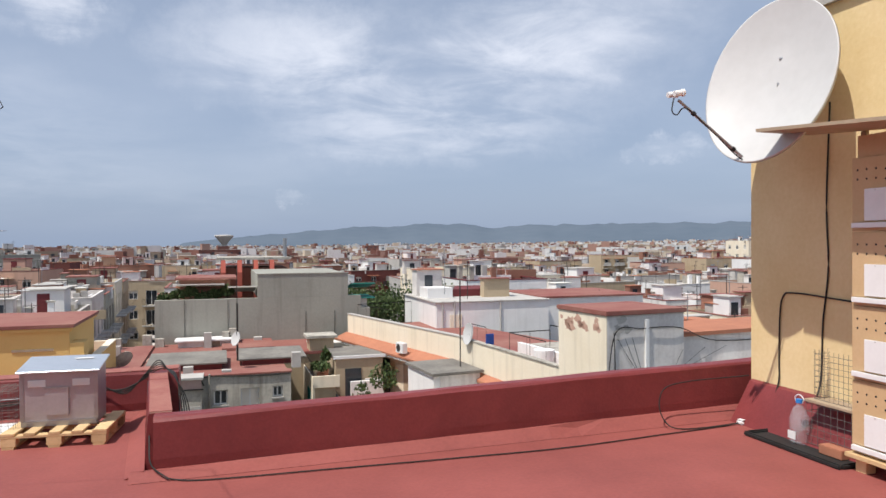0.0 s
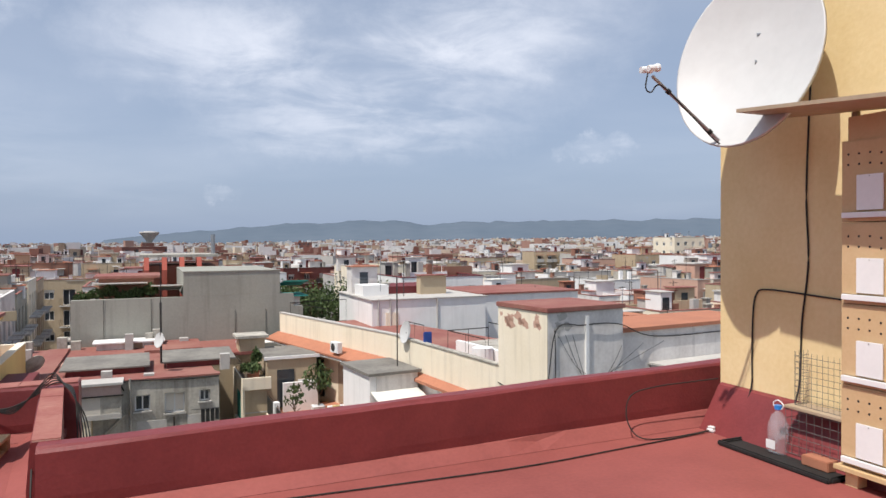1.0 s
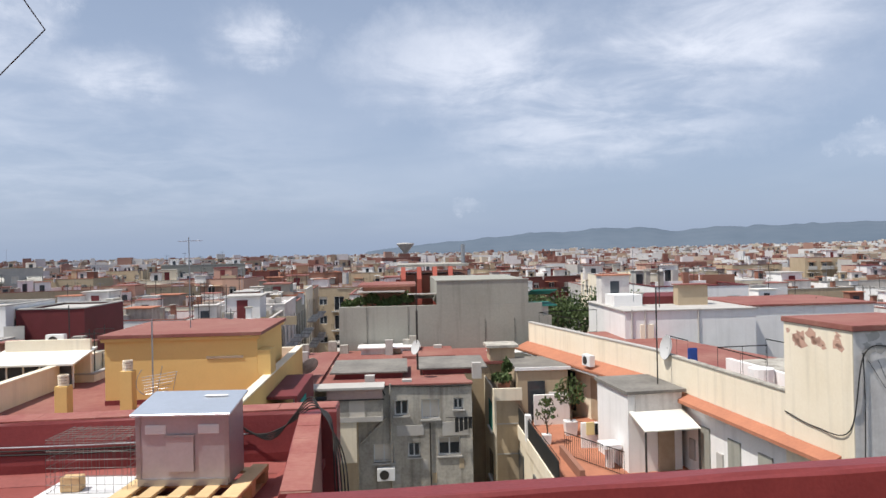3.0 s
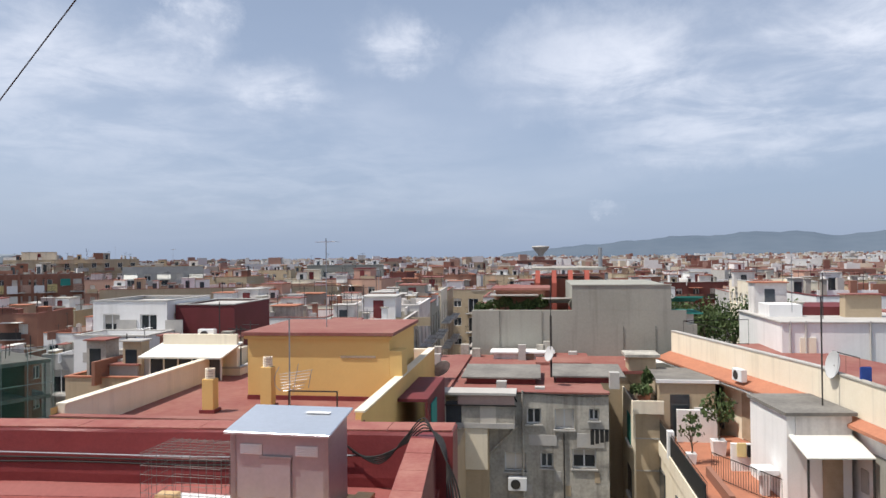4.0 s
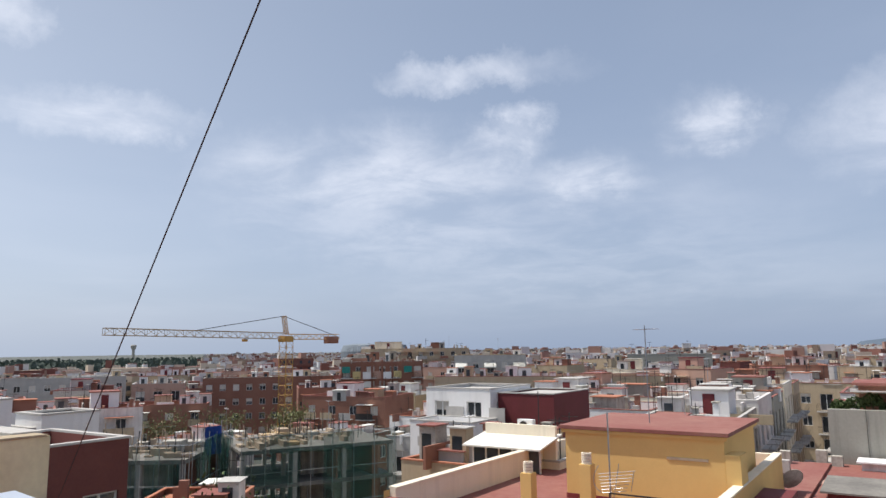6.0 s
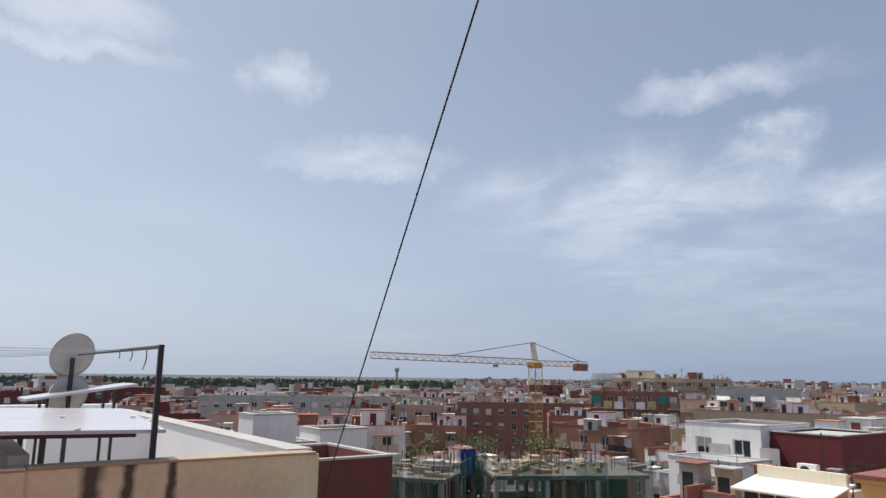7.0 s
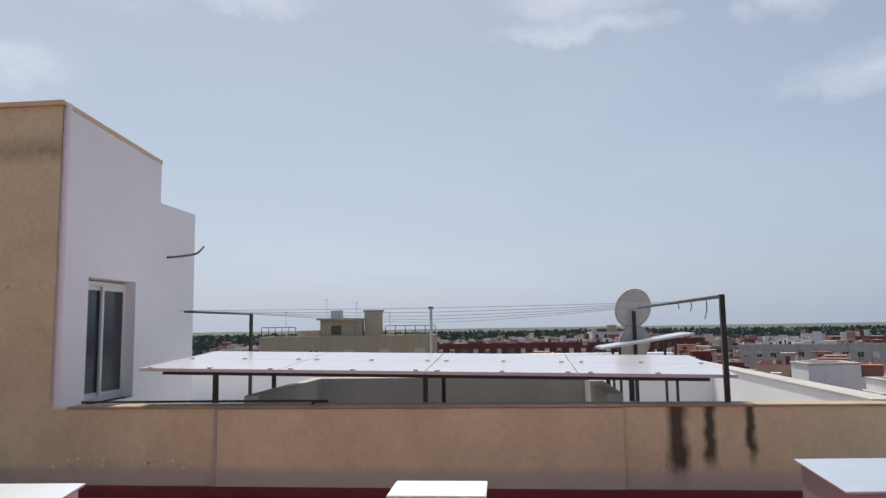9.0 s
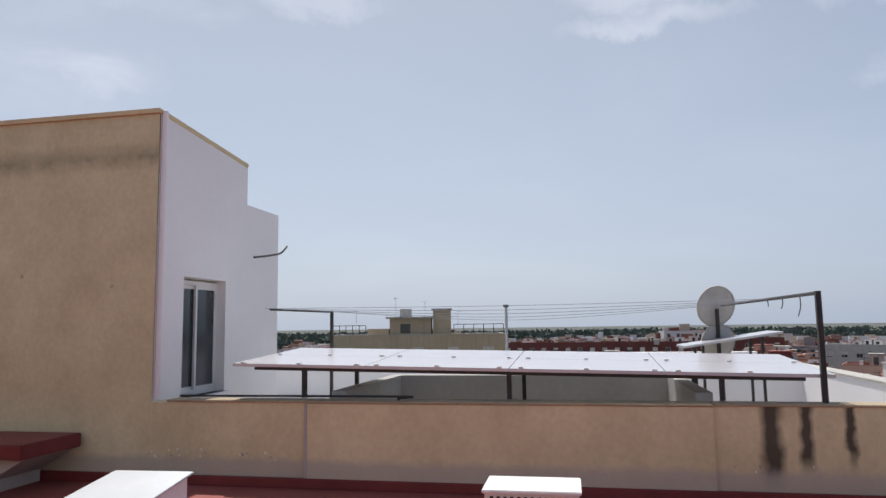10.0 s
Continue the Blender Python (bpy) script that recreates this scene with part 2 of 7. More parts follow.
CRANE_Y = mat("crane_paint", (0.50, 0.29, 0.08), (0.42, 0.23, 0.06), 0.6, 0.6, 6, 0.0)
NET = mat("green_debris_net", (0.025, 0.085, 0.065), (0.04, 0.12, 0.09), 0.8, 1.2, 10, 0.2, alpha=0.40)
NET_BLUE = mat("blue_tarpaulin", (0.02, 0.06, 0.22), (0.03, 0.08, 0.28), 0.6, 1, 8, 0.3)
AWN_W = mat("white_awning", (0.76, 0.75, 0.70), (0.68, 0.66, 0.60), 0.8, 1, 12, 0.1)
AWN_Y = mat("yellow_awning", (0.72, 0.60, 0.30), (0.64, 0.52, 0.24), 0.8, 1, 12, 0.1)
AWN_G = mat("green_awning", (0.03, 0.22, 0.19), (0.04, 0.26, 0.22), 0.8, 1, 12, 0.1)
BLUE_CLOTH = mat("blue_cloth", (0.04, 0.09, 0.34), (0.03, 0.07, 0.26), 0.9, 3, 20, 0.2)
PLASTIC_CLEAR = mat("clear_bottle_plastic", (0.75, 0.82, 0.86), (0.7, 0.78, 0.84), 0.10, 3, 20, 0.0, spec=0.6, alpha=0.20)
BLUE_CAP = mat("blue_cap", (0.03, 0.22, 0.62), (0.03, 0.2, 0.55), 0.4, 3, 20, 0.0)
SITE = mat("raw_concrete", (0.25, 0.235, 0.21), (0.14, 0.13, 0.12), 0.95, 0.7, 6, 0.4)
CAPPING = mat("dirty_mortar_capping", (0.46, 0.37, 0.25), (0.34, 0.27, 0.19), 0.9, 1.5, 20, 0.3)
HALL = mat("hall_cladding", (0.16, 0.19, 0.22), (0.20, 0.23, 0.26), 0.7, 0.05, 0.6, 0.0)


# ---- builders ----
def quad_box(bm, x0, x1, y0, y1, z0, z1):
    v = [bm.verts.new(p) for p in ((x0, y0, z0), (x1, y0, z0), (x1, y1, z0), (x0, y1, z0), (x0, y0, z1), (x1, y0, z1), (x1, y1, z1), (x0, y1, z1))]
    for f in ((0, 3, 2, 1), (4, 5, 6, 7), (0, 1, 5, 4), (1, 2, 6, 5), (2, 3, 7, 6), (3, 0, 4, 7)):
        bm.faces.new([v[i] for i in f])
    return v


def mesh_of(bm, name, *materials):
    me = bpy.data.meshes.new(name)
    bmesh.ops.recalc_face_normals(bm, faces=bm.faces)
    bm.to_mesh(me)
    bm.free()
    for m in materials:
        me.materials.append(m)
    return me


def part(name, bm, material, parent=None, label=""):
    ob = new(name, mesh_of(bm, name, material))
    if parent:
        ob.parent = parent
    if label:
        ob["label"] = label
    return ob


def thing(name, x, y, z, rz=0.0, label="", category="", group="", kind=""):
    ob = new(name)
    ob.matrix_basis = pose(x, y, z, 0, 0, rz)
    return tagged(ob, label, category, group, kind)


def block(name, material, parent, x0, x1, y0, y1, z0, z1, bevel=0.0, label=""):
    bm = bmesh.new()
    quad_box(bm, x0, x1, y0, y1, z0, z1)
    if bevel:
        bmesh.ops.bevel(bm, geom=bm.edges[:], offset=bevel, segments=2, affect="EDGES")
    return part(name, bm, material, parent, label)


def shared(name, me, parent, m=None):
    ob = new(name, me)
    ob.parent = parent
    if m is not None:
        ob.matrix_basis = m
    return ob


def rod_into(bm, a, b, r, n=6):
    a, b = Vector(a), Vector(b)
    d = b - a
    q = d.to_track_quat("Z", "Y")
    rings = []
    for p in (a, b):
        rings.append([bm.verts.new(p + q @ Vector((r * math.cos(2 * math.pi * i / n), r * math.sin(2 * math.pi * i / n), 0))) for i in range(n)])
    for i in range(n):
        j = (i + 1) % n
        bm.faces.new((rings[0][i], rings[0][j], rings[1][j], rings[1][i]))
    bm.faces.new(rings[0][::-1])
    bm.faces.new(rings[1])


def rod(name, material, parent, a, b, r, n=8, label=""):
    bm = bmesh.new()
    rod_into(bm, a, b, r, n)
    return part(name, bm, material, parent, label)


def tube_mesh(bm, pts, r, n=6, steps=8):
    """A round cable through the points, smoothed."""
    P = [Vector(p) for p in pts]
    if len(P) > 2:
        out = []
        for i in range(len(P) - 1):
            p0, p1, p2, p3 = P[max(i - 1, 0)], P[i], P[i + 1], P[min(i + 2, len(P) - 1)]
            for s in range(steps):
                u = s / steps
                out.append(0.5 * ((2 * p1) + (p2 - p0) * u + (2 * p0 - 5 * p1 + 4 * p2 - p3) * u * u + (3 * p1 - p0 - 3 * p2 + p3) * u ** 3))
        out.append(P[-1])
        P = out
    rings = []
    for i, p in enumerate(P):
        d = (P[min(i + 1, len(P) - 1)] - P[max(i - 1, 0)])
        q = d.to_track_quat("Z", "Y")
        rings.append([bm.verts.new(p + q @ Vector((r * math.cos(2 * math.pi * k / n), r * math.sin(2 * math.pi * k / n), 0))) for k in range(n)])
    for A, B in zip(rings, rings[1:]):
        for k in range(n):
            bm.faces.new((A[k], A[(k + 1) % n], B[(k + 1) % n], B[k]))
    bm.faces.new(rings[0][::-1])
    bm.faces.new(rings[-1])


def cable(name, material, pts, r, parent=None, label="", category="cable"):
    bm = bmesh.new()
    tube_mesh(bm, pts, r)
    ob = part(name, bm, material, parent)
    if not parent:
        tagged(ob, label, category)
    elif label:
        ob["label"] = label
    return ob


def sweep(name, material, profile, a0, a1, axis, parent=None, steps=1, wobble=0.0):
    """A closed profile in (across, z) drawn out along x or y from a0 to a1."""
    bm = bmesh.new()
    rings = []
    for s in range(steps + 1):
        a = a0 + (a1 - a0) * s / steps
        ring = []
        for i, (c, z) in enumerate(profile):
            dz = wobble * noise.noise((a * 1.3, i * 3.1, 0.0)) if z > 0.05 else 0.0
            dc = wobble * noise.noise((a * 1.1, i * 5.7, 4.0)) if z > 0.05 else 0.0
            ring.append(bm.verts.new((a, c + dc, z + dz) if axis == "x" else (c + dc, a, z + dz)))
        rings.append(ring)
    k = len(profile)
    for A, B in zip(rings, rings[1:]):
        for i in range(k):
            bm.faces.new((A[i], A[(i + 1) % k], B[(i + 1) % k], B[i]))
    bm.faces.new(rings[0])
    bm.faces.new(rings[-1][::-1])
    return part(name, bm, material, parent)


def facade_into(bm, o, u, width, z0, z1, holes, depth=0.18):
    """A wall face from o along the unit vector u, with real recessed openings (s0, s1, h0, h1)."""
    u = Vector(u)
    inward = Vector((-u.y, u.x, 0)) * depth
    us = sorted({0.0, width, *[h[0] for h in holes], *[h[1] for h in holes]})
    zs = sorted({z0, z1, *[h[2] for h in holes], *[h[3] for h in holes]})

    def P(s, z, inn=0):
        return bm.verts.new(Vector((o[0], o[1], 0)) + u * s + Vector((0, 0, z)) + inward * inn)

    for a, b in zip(us, us[1:]):
        for c, d in zip(zs, zs[1:]):
            if b - a < 1e-5 or d - c < 1e-5:
                continue
            m, n = (a + b) / 2, (c + d) / 2
            if any(h[0] < m < h[1] and h[2] < n < h[3] for h in holes):
                continue
            bm.faces.new((P(a, c), P(b, c), P(b, d), P(a, d)))
    for s0, s1, h0, h1 in holes:
        bm.faces.new((P(s0, h0), P(s0, h0, 1), P(s1, h0, 1), P(s1, h0)))
        bm.faces.new((P(s0, h1), P(s1, h1), P(s1, h1, 1), P(s0, h1, 1)))
        bm.faces.new((P(s0, h0), P(s0, h1), P(s0, h1, 1), P(s0, h0, 1)))
        bm.faces.new((P(s1, h0), P(s1, h0, 1), P(s1, h1, 1), P(s1, h1)))


WINDOW_CACHE = {}


def mark():
    return len(scene.collection.objects)


def nudge(start, x, y, z, turn=0.0, stop=None):
    """Moves everything top-level built since start, as one group."""
    m = pose(x, y, z, 0, 0, turn)
    for ob in list(scene.collection.objects)[start:stop]:
        if ob.parent is None:
            ob.matrix_basis = m @ ob.matrix_basis


def window_mesh(w, h, blind):
    """A two-leaf window: frame bars, glass and a part-drawn blind; origin at its lower left corner, facing -y."""
    key = (round(w, 2), round(h, 2), round(blind, 1))
    if key not in WINDOW_CACHE:
        # one welded sheet: raised frame bars round two sunken leaves, a blind drawn part of the way
        bm = bmesh.new()
        t = 0.06
        xs = [0, t, w / 2 - t / 2, w / 2 + t / 2, w - t, w]
        zb = max(t + 0.02, min(h - t - 0.02, h - t - (h - 2 * t) * blind))
        zs = [0, t, zb, h - t, h]
        for a in range(5):
            for c in range(4):
                leaf = a in (1, 3) and c in (1, 2)
                y = 0.0 if leaf else -0.05
                if leaf and c == 2 and blind > 0:
                    y = -0.03
                f = bm.faces.new([bm.verts.new(p) for p in ((xs[a], y, zs[c]), (xs[a + 1], y, zs[c]), (xs[a + 1], y, zs[c + 1]), (xs[a], y, zs[c + 1]))])
                f.material_index = 0 if not leaf else (2 if c == 2 and blind > 0 else 1)
                if leaf:
                    for p, q in (((xs[a], zs[c]), (xs[a], zs[c + 1])), ((xs[a + 1], zs[c]), (xs[a + 1], zs[c + 1])), ((xs[a], zs[c]), (xs[a + 1], zs[c])), ((xs[a], zs[c + 1]), (xs[a + 1], zs[c + 1]))):
                        bm.faces.new([bm.verts.new(k) for k in ((p[0], -0.05, p[1]), (q[0], -0.05, q[1]), (q[0], y, q[1]), (p[0], y, p[1]))])
        bmesh.ops.remove_doubles(bm, verts=bm.verts[:], dist=0.0005)
        WINDOW_CACHE[key] = mesh_of(bm, "window", FRAME_W, GLASS, BLIND)
    return WINDOW_CACHE[key]


def place_window(parent, o, u, s0, s1, h0, h1, blind, depth=0.18):
    u = Vector(u)
    p = Vector((o[0], o[1], 0)) + u * s0 + Vector((-u.y, u.x, 0)) * (depth - 0.01) + Vector((0, 0, h0))
    shared("window", window_mesh(s1 - s0, h1 - h0, blind), parent, pose(p.x, p.y, p.z, 0, 0, math.degrees(math.atan2(u.y, u.x))))


GROUND = -19.5
rng = random.Random(7)


def rail_mesh(length, h=0.95, step=0.14):
    key = ("rail", round(length, 1), h)
    if key not in WINDOW_CACHE:
        bm = bmesh.new()
        # one welded lattice: bars and rails meet in shared corners
        n = max(2, int(length / step))
        xs = [0.0]
        for i in range(n + 1):
            c = 0.012 + (length - 0.024) * i / n
            xs += [c - 0.012, c + 0.012] if i else [0.024]
        zs = [0.0, 0.06, 0.09, h - 0.04, h]
        grid = {}
        for a in range(len(xs) - 1):
            for c in range(4):
                if a % 2 == 0 or c in (1, 3):
                    q = []
                    for x, z in ((xs[a], zs[c]), (xs[a + 1], zs[c]), (xs[a + 1], zs[c + 1]), (xs[a], zs[c + 1])):
                        k = (round(x, 4), round(z, 4))
                        if k not in grid:
                            grid[k] = bm.verts.new((x, 0, z))
                        q.append(grid[k])
                    bm.faces.new(q)
        bmesh.ops.solidify(bm, geom=bm.faces[:], thickness=0.024)
        WINDOW_CACHE[key] = mesh_of(bm, "railing", IRON)
    return WINDOW_CACHE[key]


def house(label, cx, cy, w, d, top, rot, wall, roof, sides="S", storeys=4, pitch=2.6, balcony=0.0, hut=None,
          parapet=0.7, awning=None, gaps=0.0, name="apartment_building", bottom=None, category="building", group="", clutter=True, cope=None, sheds=0, hut_wall=None):
    """A flat-roofed block: walls with recessed windows on the named sides, roof, parapet, stair hut, balconies."""
    b = GROUND if bottom is None else bottom
    T = thing(name, cx, cy, 0, rot, label, category, group)
    bm = bmesh.new()
    hw, hd = w / 2, d / 2
    faces = {"S": ((-hw, -hd), (1, 0, 0), w), "E": ((hw, -hd), (0, 1, 0), d), "N": ((hw, hd), (-1, 0, 0), w), "W": ((-hw, hd), (0, -1, 0), d)}
    todo = []
    for k, (o, u, L) in faces.items():
        holes = []
        if k in sides:
            n = max(1, int(L / pitch))
            for i in range(n):
                s = L * (i + 0.5) / n
                for f in range(storeys):
                    if rng.random() < gaps:
                        continue
                    z = top - parapet - 2.85 * (f + 1) + 0.95
                    if z < b + 0.3:
                        continue
                    bal = balcony and (i % 2 == 0 or balcony > 0.9)
                    ww = 0.75 if bal else 0.58
                    h0, h1 = (z - 0.85, z + 1.25) if bal else (z, z + 1.25)
                    holes.append((s - ww, s + ww, h0, h1))
                    todo.append((k, s, ww, h0, h1, bal))
        facade_into(bm, o, u, L, b, top, holes)
    part("wall", bm, wall, T)
    for k, s, ww, h0, h1, bal in todo:
        o, u, L = faces[k]
        place_window(T, o, u, s - ww, s + ww, h0, h1, rng.choice((0, 0, 0.3, 0.5, 0.8, 1.0)))
        if bal:
            yaw = math.degrees(math.atan2(u[1], u[0]))
            p = Vector((o[0], o[1], 0)) + Vector(u) * (s - 1.15) + Vector((0, 0, h0 - 0.12))
            if "slab" not in WINDOW_CACHE:
                q = bmesh.new()
                quad_box(q, 0, 2.3, -0.95, 0.0, -0.08, 0.06)
                WINDOW_CACHE["slab"] = mesh_of(q, "balcony", CONC_PALE)
            slab = shared("balcony", WINDOW_CACHE["slab"], T, pose(p.x, p.y, p.z, 0, 0, yaw))
            shared("railing", rail_mesh(2.3), slab, pose(0, -0.9, 0.06))
            if awning and rng.random() < 0.55:
                if "awning" not in WINDOW_CACHE:
                    q = bmesh.new()
                    v = [q.verts.new(c) for c in ((0, 0, 2.15), (2.3, 0, 2.15), (2.3, -1.15, 1.35), (0, -1.15, 1.35), (0, -1.17, 1.12), (2.3, -1.17, 1.12))]
                    q.faces.new((v[0], v[1], v[2], v[3]))
                    q.faces.new((v[3], v[2], v[5], v[4]))
                    WINDOW_CACHE["awning"] = bmesh.ops.solidify(q, geom=q.faces[:], thickness=0.02) and mesh_of(q, "awning", awning)
                shared("awning", WINDOW_CACHE["awning"], slab)
    block("roof", roof, T, -hw + 0.18, hw - 0.18, -hd + 0.18, hd - 0.18, top - parapet - 0.25, top - parapet)
    for x0, x1, y0, y1 in ((-hw - 0.03, hw + 0.03, -hd - 0.04, -hd + 0.22), (-hw - 0.03, hw + 0.03, hd - 0.2, hd + 0.04), (-hw - 0.03, -hw + 0.2, -hd + 0.22, hd - 0.2), (hw - 0.2, hw + 0.03, -hd + 0.22, hd - 0.2)):
        block("coping", cope or roof, T, x0, x1, y0, y1, top, top + 0.07)
    if parapet > 0.3:
        for x0, x1, y0, y1 in ((-hw + 0.02, hw - 0.02, -hd + 0.02, -hd + 0.2), (-hw + 0.02, hw - 0.02, hd - 0.2, hd - 0.02), (-hw + 0.02, -hw + 0.2, -hd + 0.21, hd - 0.21), (hw - 0.2, hw - 0.02, -hd + 0.21, hd - 0.21)):
            block("parapet", wall, T, x0, x1, y0, y1, top - parapet, top - 0.003)
    if hut:
        hx, hy, hw2, hd2, hh = hut
        z = top - parapet
        block("stair_hut", hut_wall or (wall if rng.random() < 0.5 else WHITE), T, hx - hw2 / 2, hx + hw2 / 2, hy - hd2 / 2, hy + hd2 / 2, z, z + hh)
        block("hut_roof", roof, T, hx - hw2 / 2 - 0.12, hx + hw2 / 2 + 0.12, hy - hd2 / 2 - 0.12, hy + hd2 / 2 + 0.12, z + hh, z + hh + 0.12)
        block("hut_door", MAROON, T, hx - 0.4, hx + 0.4, hy - hd2 / 2 - 0.03, hy - hd2 / 2 + 0.02, z, z + 2.0)
    if clutter:
        z = top - parapet
        for _ in range(rng.randint(1, 3)):
            x, y = rng.uniform(-hw + 0.7, hw - 0.7), rng.uniform(-hd + 0.7, hd - 0.7)
            h = rng.uniform(0.8, 1.5)
            block("chimney", rng.choice((wall, BRICK, CONC_PALE)), T, x - 0.25, x + 0.25, y - 0.2, y + 0.2, z, z + h)
        if rng.random() < 0.6:
            antenna(T, rng.uniform(-hw + 0.6, hw - 0.6), rng.uniform(-hd + 0.6, hd - 0.6), z, rng.uniform(2.2, 4.2))
    if sheds:
        sw, sd, sh = min(2.4, w * 0.3), min(2.0, d * 0.3), rng.uniform(1.4, 2.1)
        x, y, z = rng.uniform(-hw + 0.4 + sw / 2, hw - 0.4 - sw / 2), rng.uniform(-hd + 0.5 + sd / 2, hd - 0.5 - sd / 2), top - parapet
        S = block("roof_shed", rng.choice((WHITE, STAINED, BRICK, TAN, CONC, GREY_RENDER)), T, x - sw / 2, x + sw / 2, y - sd / 2, y + sd / 2, z, z + sh)
        block("shed_roof", rng.choice((RED_FAR, CONC_PALE, RED_FAR, TILE)), S, x - sw / 2 - 0.12, x + sw / 2 + 0.12, y - sd / 2 - 0.2, y + sd / 2 + 0.12, z + sh, z + sh + 0.07)
    if sheds or clutter:
        roof_clutter(T, w, d, top - parapet, int(5 + w * d * 0.09) + sheds, int(abs(cx * 31 + cy * 17)), top, front=2 if sheds and not balcony else 0)
    return T


def roof_clutter(T, w, d, z, n, seed, top, front=0, deep=0.9):
    """Small sheds, tanks, low walls, pipes and awnings on a roof, and shallow balconies down the front, too small to tell apart."""
    r = random.Random(seed)
    bm = bmesh.new()
    mats = (WHITE, STAINED, BRICK, CONC, RED_FAR, AWN_W, GLASS, TAN, IRON, CONC_PALE, TILE)

    def box(x0, x1, y0, y1, z0, z1, mi):
        k = len(bm.faces)
        quad_box(bm, x0, x1, y0, y1, z0, z1)
        bm.faces.ensure_lookup_table()
        for f in bm.faces[k:]:
            f.material_index = mi

    for _ in range(n):
        x, y = r.uniform(-w / 2 + 0.4, w / 2 - 0.4), r.uniform(-d / 2 + 0.4, d / 2 - 0.4)
        kind = r.random()
        if kind < 0.34:
            a, c, h = r.uniform(0.3, 1.1), r.uniform(0.3, 0.9), r.uniform(0.5, 2.1)
            mi = r.choice((0, 1, 2, 3, 7, 0, 9))
            box(x - a, x + a, y - c, y + c, z, z + h, mi)
            box(x - a - 0.1, x + a + 0.1, y - c - 0.15, y + c + 0.1, z + h, z + h + 0.07, r.choice((4, 9, 10, 5, 4)))
            if h > 1.3:
                box(x - 0.35, x + 0.25, y - c - 0.02, y - c + 0.02, z + 0.05, z + h * 0.8, 6)
        elif kind < 0.55:
            a = r.uniform(0.8, 2.2)
            if r.random() < 0.5:
                box(x - a, x + a, y - 0.08, y + 0.08, z, z + r.uniform(0.5, 1.2), r.choice((0, 1, 3, 2, 7)))
            else:
                box(x - 0.08, x + 0.08, y - a, y + a, z, z + r.uniform(0.5, 1.2), r.choice((0, 1, 3, 2, 7)))
        elif kind < 0.72:
            h = r.uniform(0.7, 1.6)
            box(x - 0.2, x + 0.2, y - 0.2, y + 0.2, z, z + h, r.choice((2, 3, 9, 0)))
            box(x - 0.27, x + 0.27, y - 0.27, y + 0.27, z + h, z + h + 0.08, 3)
        else:
            h = r.uniform(1.6, 3.4)
            box(x - 0.02, x + 0.02, y - 0.02, y + 0.02, z, z + h, 8)
            box(x - 0.45, x + 0.45, y - 0.015, y + 0.015, z + h - 0.2, z + h - 0.17, 8)
    for f in range(front):
        zz = top - 2.85 * (f + 1) - 0.2
        x = -w / 2 + r.uniform(0.2, 1.0)
        while x < w / 2 - 1.8:
            a = min(r.uniform(1.6, 3.4), w / 2 - 0.2 - x)
            yy = -d / 2
            box(x, x + a, yy - deep, yy - 0.02, zz - 0.12, zz, 9)
            box(x, x + a, yy - deep, yy - deep + 0.08, zz, zz + 0.85, r.choice((1, 8, 7, 2, 9)))
            if r.random() < 0.4:
                box(x + 0.1, x + a - 0.1, yy - deep - 0.25, yy - 0.05, zz + 2.0, zz + 2.06, r.choice((5, 5, 10, 7)))
            x += a + r.uniform(0.3, 2.2)
    ob = new("roof_clutter", mesh_of(bm, "roof_clutter", *mats))
    ob.parent = T
    ob["kind"] = "stuff"
    return ob


ANT = {}


def antenna(parent, x, y, z, h, name="antenna"):
    k = round(h, 1)
    if k not in ANT:
        bm = bmesh.new()
        rod_into(bm, (0, 0, 0), (0, 0, k), 0.022, 5)
        rod_into(bm, (-0.5, 0, k - 0.15), (0.5, 0, k - 0.15), 0.012, 4)
        for i in range(7):
            u = -0.45 + i * 0.15
            rod_into(bm, (u, -0.28 + 0.02 * i, k - 0.15), (u, 0.28 - 0.02 * i, k - 0.15), 0.007, 4)
        ANT[k] = mesh_of(bm, "antenna", STEEL)
    return shared(name, ANT[k], parent, pose(x, y, z, 0, 0, rng.uniform(0, 180)))


def flakes(n, plane, a_range, z_range, size, materials, seed, parent=None, label="flake of bare plaster on the wall", name="paint_flake"):
    """Irregular patches where paint has come off a wall; plane is ("x", value) or ("y", value)."""
    r = random.Random(seed)
    for k in range(n):
        a, z, s = r.uniform(*a_range), r.uniform(*z_range), r.uniform(*size)
        bm = bmesh.new()
        ring = []
        for i in range(9):
            t = 2 * math.pi * i / 9
            q = s * r.uniform(0.5, 1.35)
            p = (a + q * 1.3 * math.cos(t), z + q * math.sin(t))
            ring.append(bm.verts.new((plane[1], p[0], p[1]) if plane[0] == "x" else (p[0], plane[1], p[1])))
        bm.faces.new(ring)
        ob = part(name, bm, materials[k % len(materials)], parent)
        if parent is None:
            tagged(ob, label, "paint flake", "paint flakes")


# ---- ground, street, distance ----
bm = bmesh.new()
v = [bm.verts.new(p) for p in ((-4800, -4800, GROUND), (4800, -4800, GROUND), (4800, 4800, GROUND), (-4800, 4800, GROUND))]
bm.faces.new(v)
tagged(part("ground", bm, mat("city_ground", (0.125, 0.125, 0.12), (0.085, 0.10, 0.085), 0.95, 0.01, 0.3, 0.0)), "pale dusty city ground reaching the horizon", "ground", kind="structure")

# The blue-grey base colour stands in for the haze of distance.
MOUNTAIN = mat("haze_tinted_hills", (0.10, 0.13, 0.17), (0.125, 0.155, 0.195), 1.0, 0.0012, 0.01, 0.0, spec=0.0)


